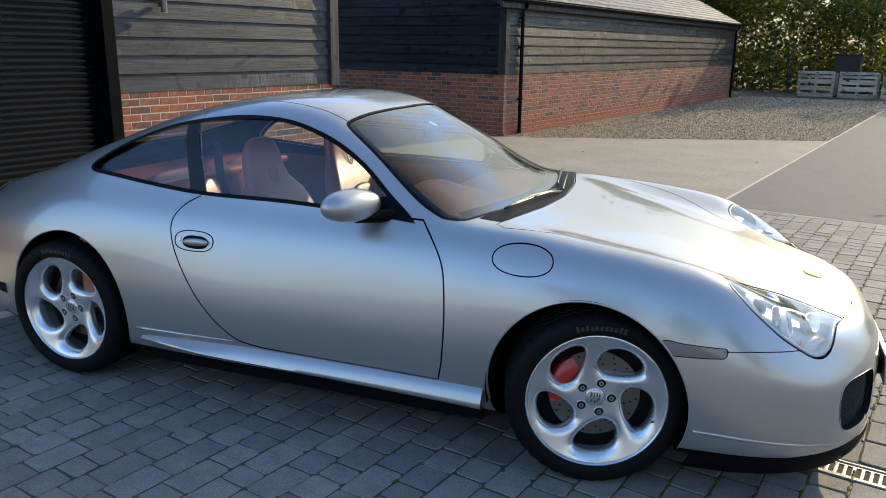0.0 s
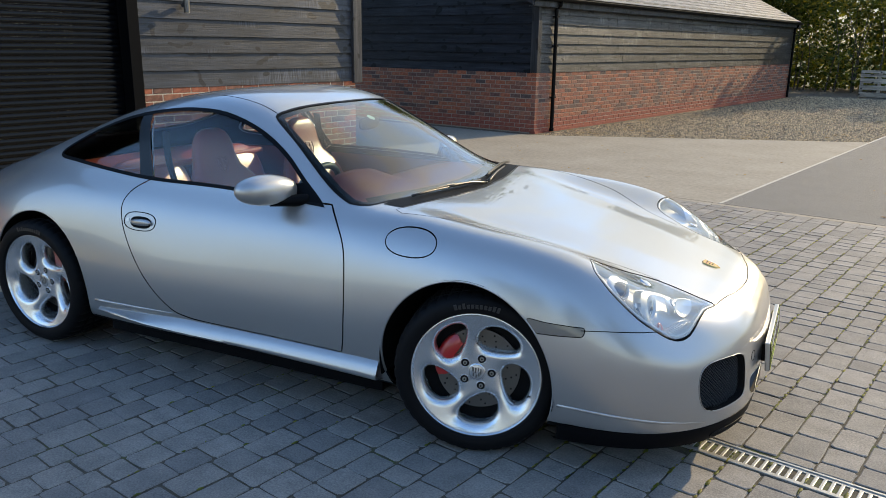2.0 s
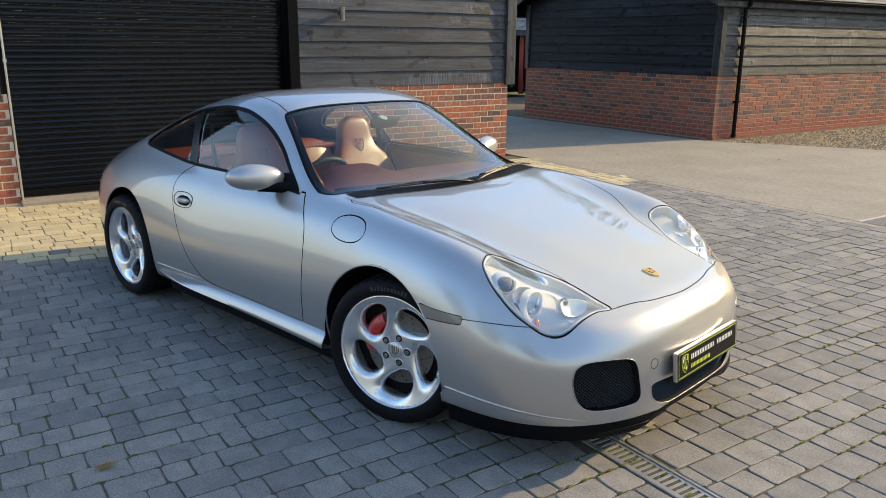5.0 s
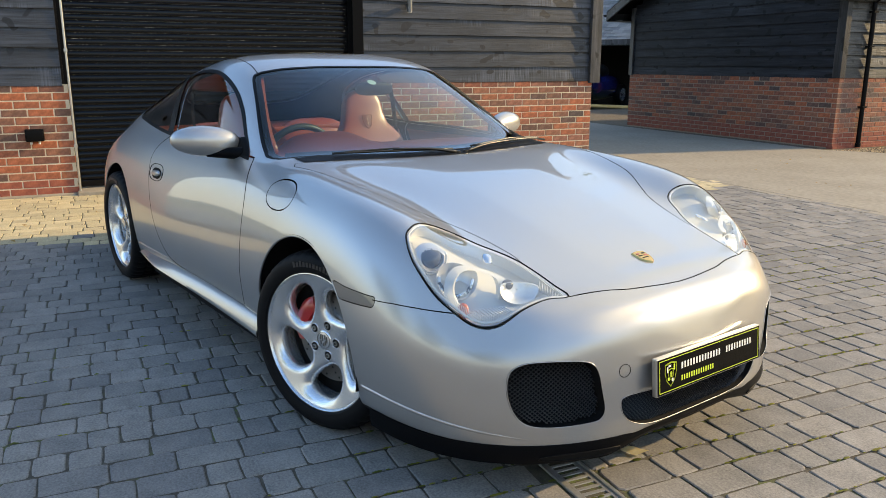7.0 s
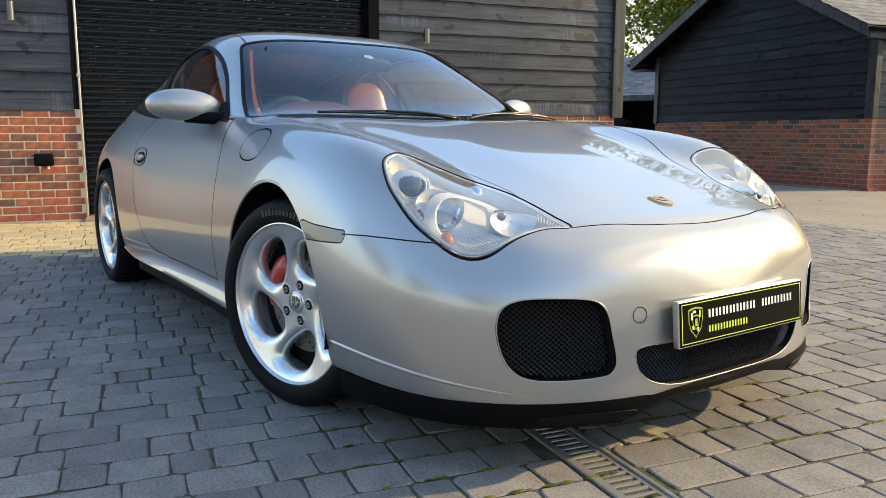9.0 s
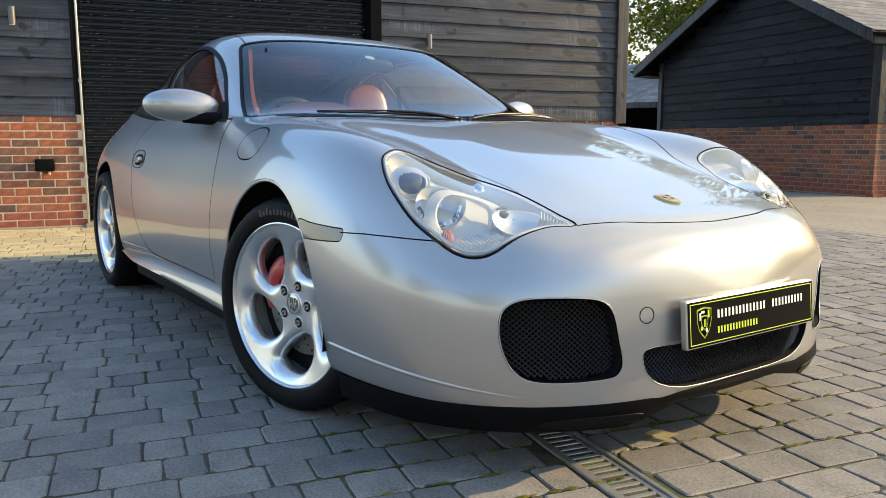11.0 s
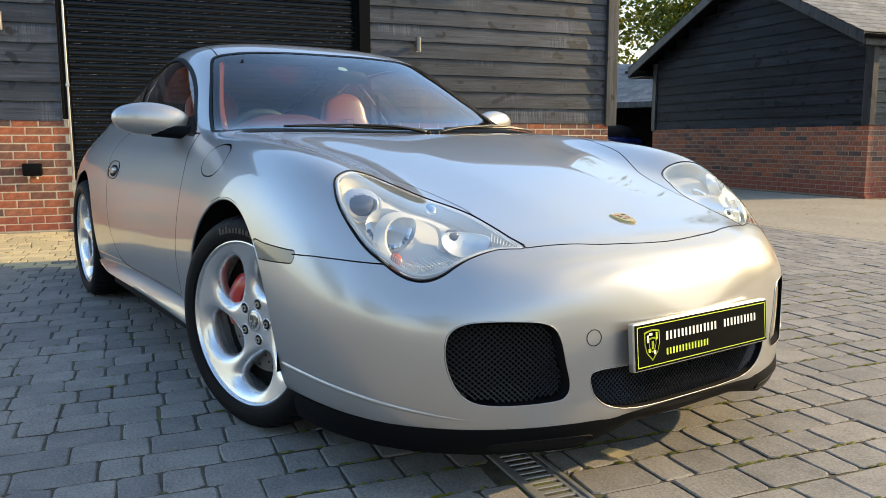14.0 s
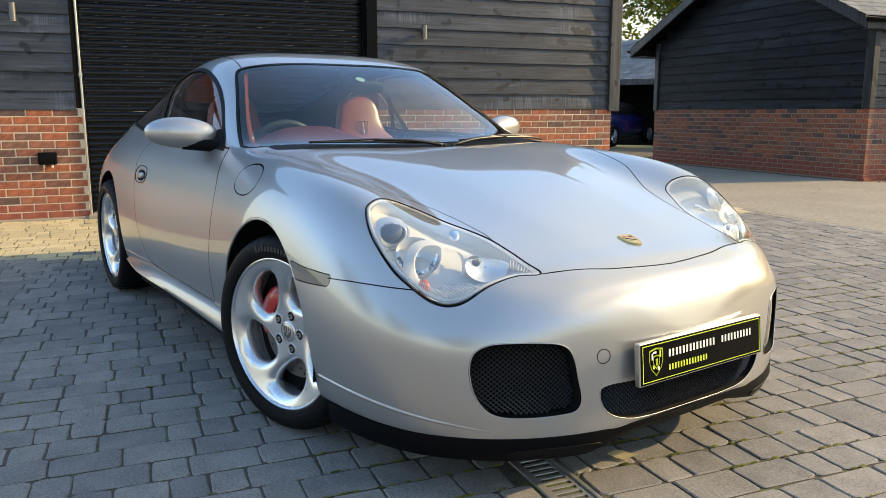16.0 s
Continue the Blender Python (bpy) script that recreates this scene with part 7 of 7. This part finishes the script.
for k in range(60):
    u = rng.uniform(-5.3, 3.5)
    fallen(u, rng.uniform(4.9, 8.3 if u < -1 else 12), rng.uniform(.02, .042), 300 + k)
for k in range(26):
    fallen(rng.uniform(-5.4, -3.4), rng.uniform(-3.4, 3), rng.uniform(.025, .045), 400 + k, .006)
for k in range(30):
    fallen(rng.uniform(-5.5, -1.0), rng.uniform(9.0, 16), rng.uniform(.04, .08), 500 + k, .02)
for k in range(34):
    u = rng.uniform(-5.4, -1.2)
    fallen(u, 8.75 + (u + 5.6) / 4.73 * 3.2 + rng.random() ** 2 * 1.5, rng.uniform(.04, .08), 560 + k, .018)
fallen(-.051, -1.885, .055, 601, .006)
fallen(.812, .08, .062, 602, .006, PALE_LEAF, "pale curled dead leaf on the paving")

# small cushions of moss in the joints
def moss_field():
    r = random.Random(31)
    V, F = [], []
    for _ in range(12000):
        row = int(r.uniform(0, 46))
        on_course = r.random() < .75
        u = -5.610 + .1345 * (row + 34) if on_course else r.uniform(-1.0, 5)
        v = r.uniform(-2.2, 4.2)
        if on_course and (math.sin(u * 3.3 + v * 2.1) + math.sin(v * 5.3 - u * 1.7)) < -.7:
            continue
        if not on_course:
            continue
        if v < -.75 and r.random() < .85:
            continue
        s = r.uniform(.003, .012)
        k = len(V)
        for j in range(6):
            t = j * 1.0472
            V.append((u + s * .7 * math.cos(t) * r.uniform(.6, 1.2), v + s * 1.8 * math.sin(t) * r.uniform(.6, 1.2), .0012))
        V.append((u, v, .003 + s * .30))
        F += [(k + j, k + (j + 1) % 6, k + 6) for j in range(6)]
    me = raw_mesh(V, F)
    me.shade_smooth()
    tagged(part("joint_moss", me, MOSS, m=YARD), "yellow-green moss tufts in the paving joints", "moss", kind="stuff")


MOSS = leaf_material("joint_moss", (.07, .09, .012), (.15, .165, .02), (.24, .22, .04))
moss_field()

# ---- block paving: rumbled blocks in courses along v ----
COURSE = .1345
BLOCKS = []
r = random.Random(77)
u = -5.610
row = 0
while u < 7.4:
    v = -5.2 - r.random() * .2
    while v < EDGE_V - .13:
        l = r.choice((.105, .105, .145, .145, .203, .203))
        a, b = v, v + l
        # blocks are cut along the drain
        spans = [(a, b)] if b < D0 - .004 or a > D1 + .004 else [(a, D0 - .006), (D1 + .006, b)]
        for p, q in spans:
            if q - p > .045:
                BLOCKS.append((u + .0030, u + COURSE - .0030, p + .0030, q - .0030))
        v += l
    u += COURSE
    row += 1


def block_geometry(u0, u1, v0, v1, rr, V, F):
    """A rumbled block: clipped corners, worn shoulders, slightly tilted top."""
    c = rr.uniform(.006, .014)
    ring = [(u0 + c, v0), (u1 - c, v0), (u1, v0 + c), (u1, v1 - c), (u1 - c, v1), (u0 + c, v1), (u0, v1 - c), (u0, v0 + c)]
    ring = [(a + rr.uniform(-.003, .003), b + rr.uniform(-.003, .003)) for a, b in ring]
    full = []
    for (a, b), (c0, d0) in zip(ring, ring[1:] + ring[:1]):
        t = rr.uniform(.35, .65)
        full += [(a, b), (a + (c0 - a) * t + rr.uniform(-.0028, .0022), b + (d0 - b) * t + rr.uniform(-.0028, .0022))]
    ring = full
    mu, mv = (u0 + u1) / 2, (v0 + v1) / 2
    h, tu, tv = rr.uniform(-.0015, .0015), rr.uniform(-.012, .012), rr.uniform(-.012, .012)
    k = len(V)
    V += [(a, b, -.03) for a, b in ring]
    V += [(a, b, -.0030 + h) for a, b in ring]
    V += [(mu + (a - mu) * (1 - .0042 / abs(u1 - u0) * 2), mv + (b - mv) * (1 - .0042 / abs(v1 - v0) * 2), h + (a - mu) * tu + (b - mv) * tv) for a, b in ring]
    F.append(tuple(k + 32 + j for j in range(16)))
    for j in range(16):
        i = (j + 1) % 16
        F += [(k + j, k + i, k + 16 + i, k + 16 + j), (k + 16 + j, k + 16 + i, k + 32 + i, k + 32 + j)]


def dirty_sided(me):
    """The sides of the blocks are caked with dark joint sand."""
    n = np.arange(len(me.polygons)) % 33
    me.polygons.foreach_set("material_index", ((n % 2) == 1).astype(int))
    return me


paving = thing("block_paving", "charcoal rumbled block paving with mossy joints", "paving", kind="structure")
rr = random.Random(8)
V, F, VS, FS, single = [], [], [], [], 0
for blk in BLOCKS:
    near_by = -.5 < blk[0] < 1.6 and -2.0 < blk[2] < -.1
    if near_by and single < 300:
        v_, f_ = [], []
        block_geometry(*blk, rr, v_, f_)
        part("paver", dirty_sided(raw_mesh(v_, f_)), [PAVER, JOINT_WALL], paving, m=YARD)
        single += 1
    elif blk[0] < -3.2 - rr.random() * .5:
        # past the car's shadow, blocks carry the sunlit tone in their colour
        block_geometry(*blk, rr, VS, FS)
    else:
        block_geometry(*blk, rr, V, F)
tagged(part("sandy_paver_field", dirty_sided(raw_mesh(VS, FS)), [PAVER_SUNLIT, JOINT_WALL], paving, m=YARD), kind="stuff")
tagged(part("paver_field", dirty_sided(raw_mesh(V, F)), [PAVER_BULK, JOINT_WALL], paving, m=YARD), kind="stuff")
tagged(part("edging", boxed(-5.6, 12, EDGE_V - .105, EDGE_V - .005, -.2, .0, bevel=.006), CONCRETE, m=YARD), "flush concrete edging between blocks and slab", "edging", kind="structure")

# bricks, one by one
brick_face(near, YARD @ Matrix.Translation((FACE - .002, 0, 0)), SOUTH, -1.612, 14, 3)
brick_face(near, YARD @ Matrix.Translation((FACE - .002, 0, 0)), 1.345, 4.366, 14, 4)
brick_face(far, YARD @ Matrix.Translation((0, CV + .002, 0)) @ Matrix.Rotation(radians(-90), 4, "Z"), WU, CU, 14, 5, 3)
brick_bulk(far, YARD @ Matrix.Translation((CU - .002, 0, 0)), CV, LV, 14)
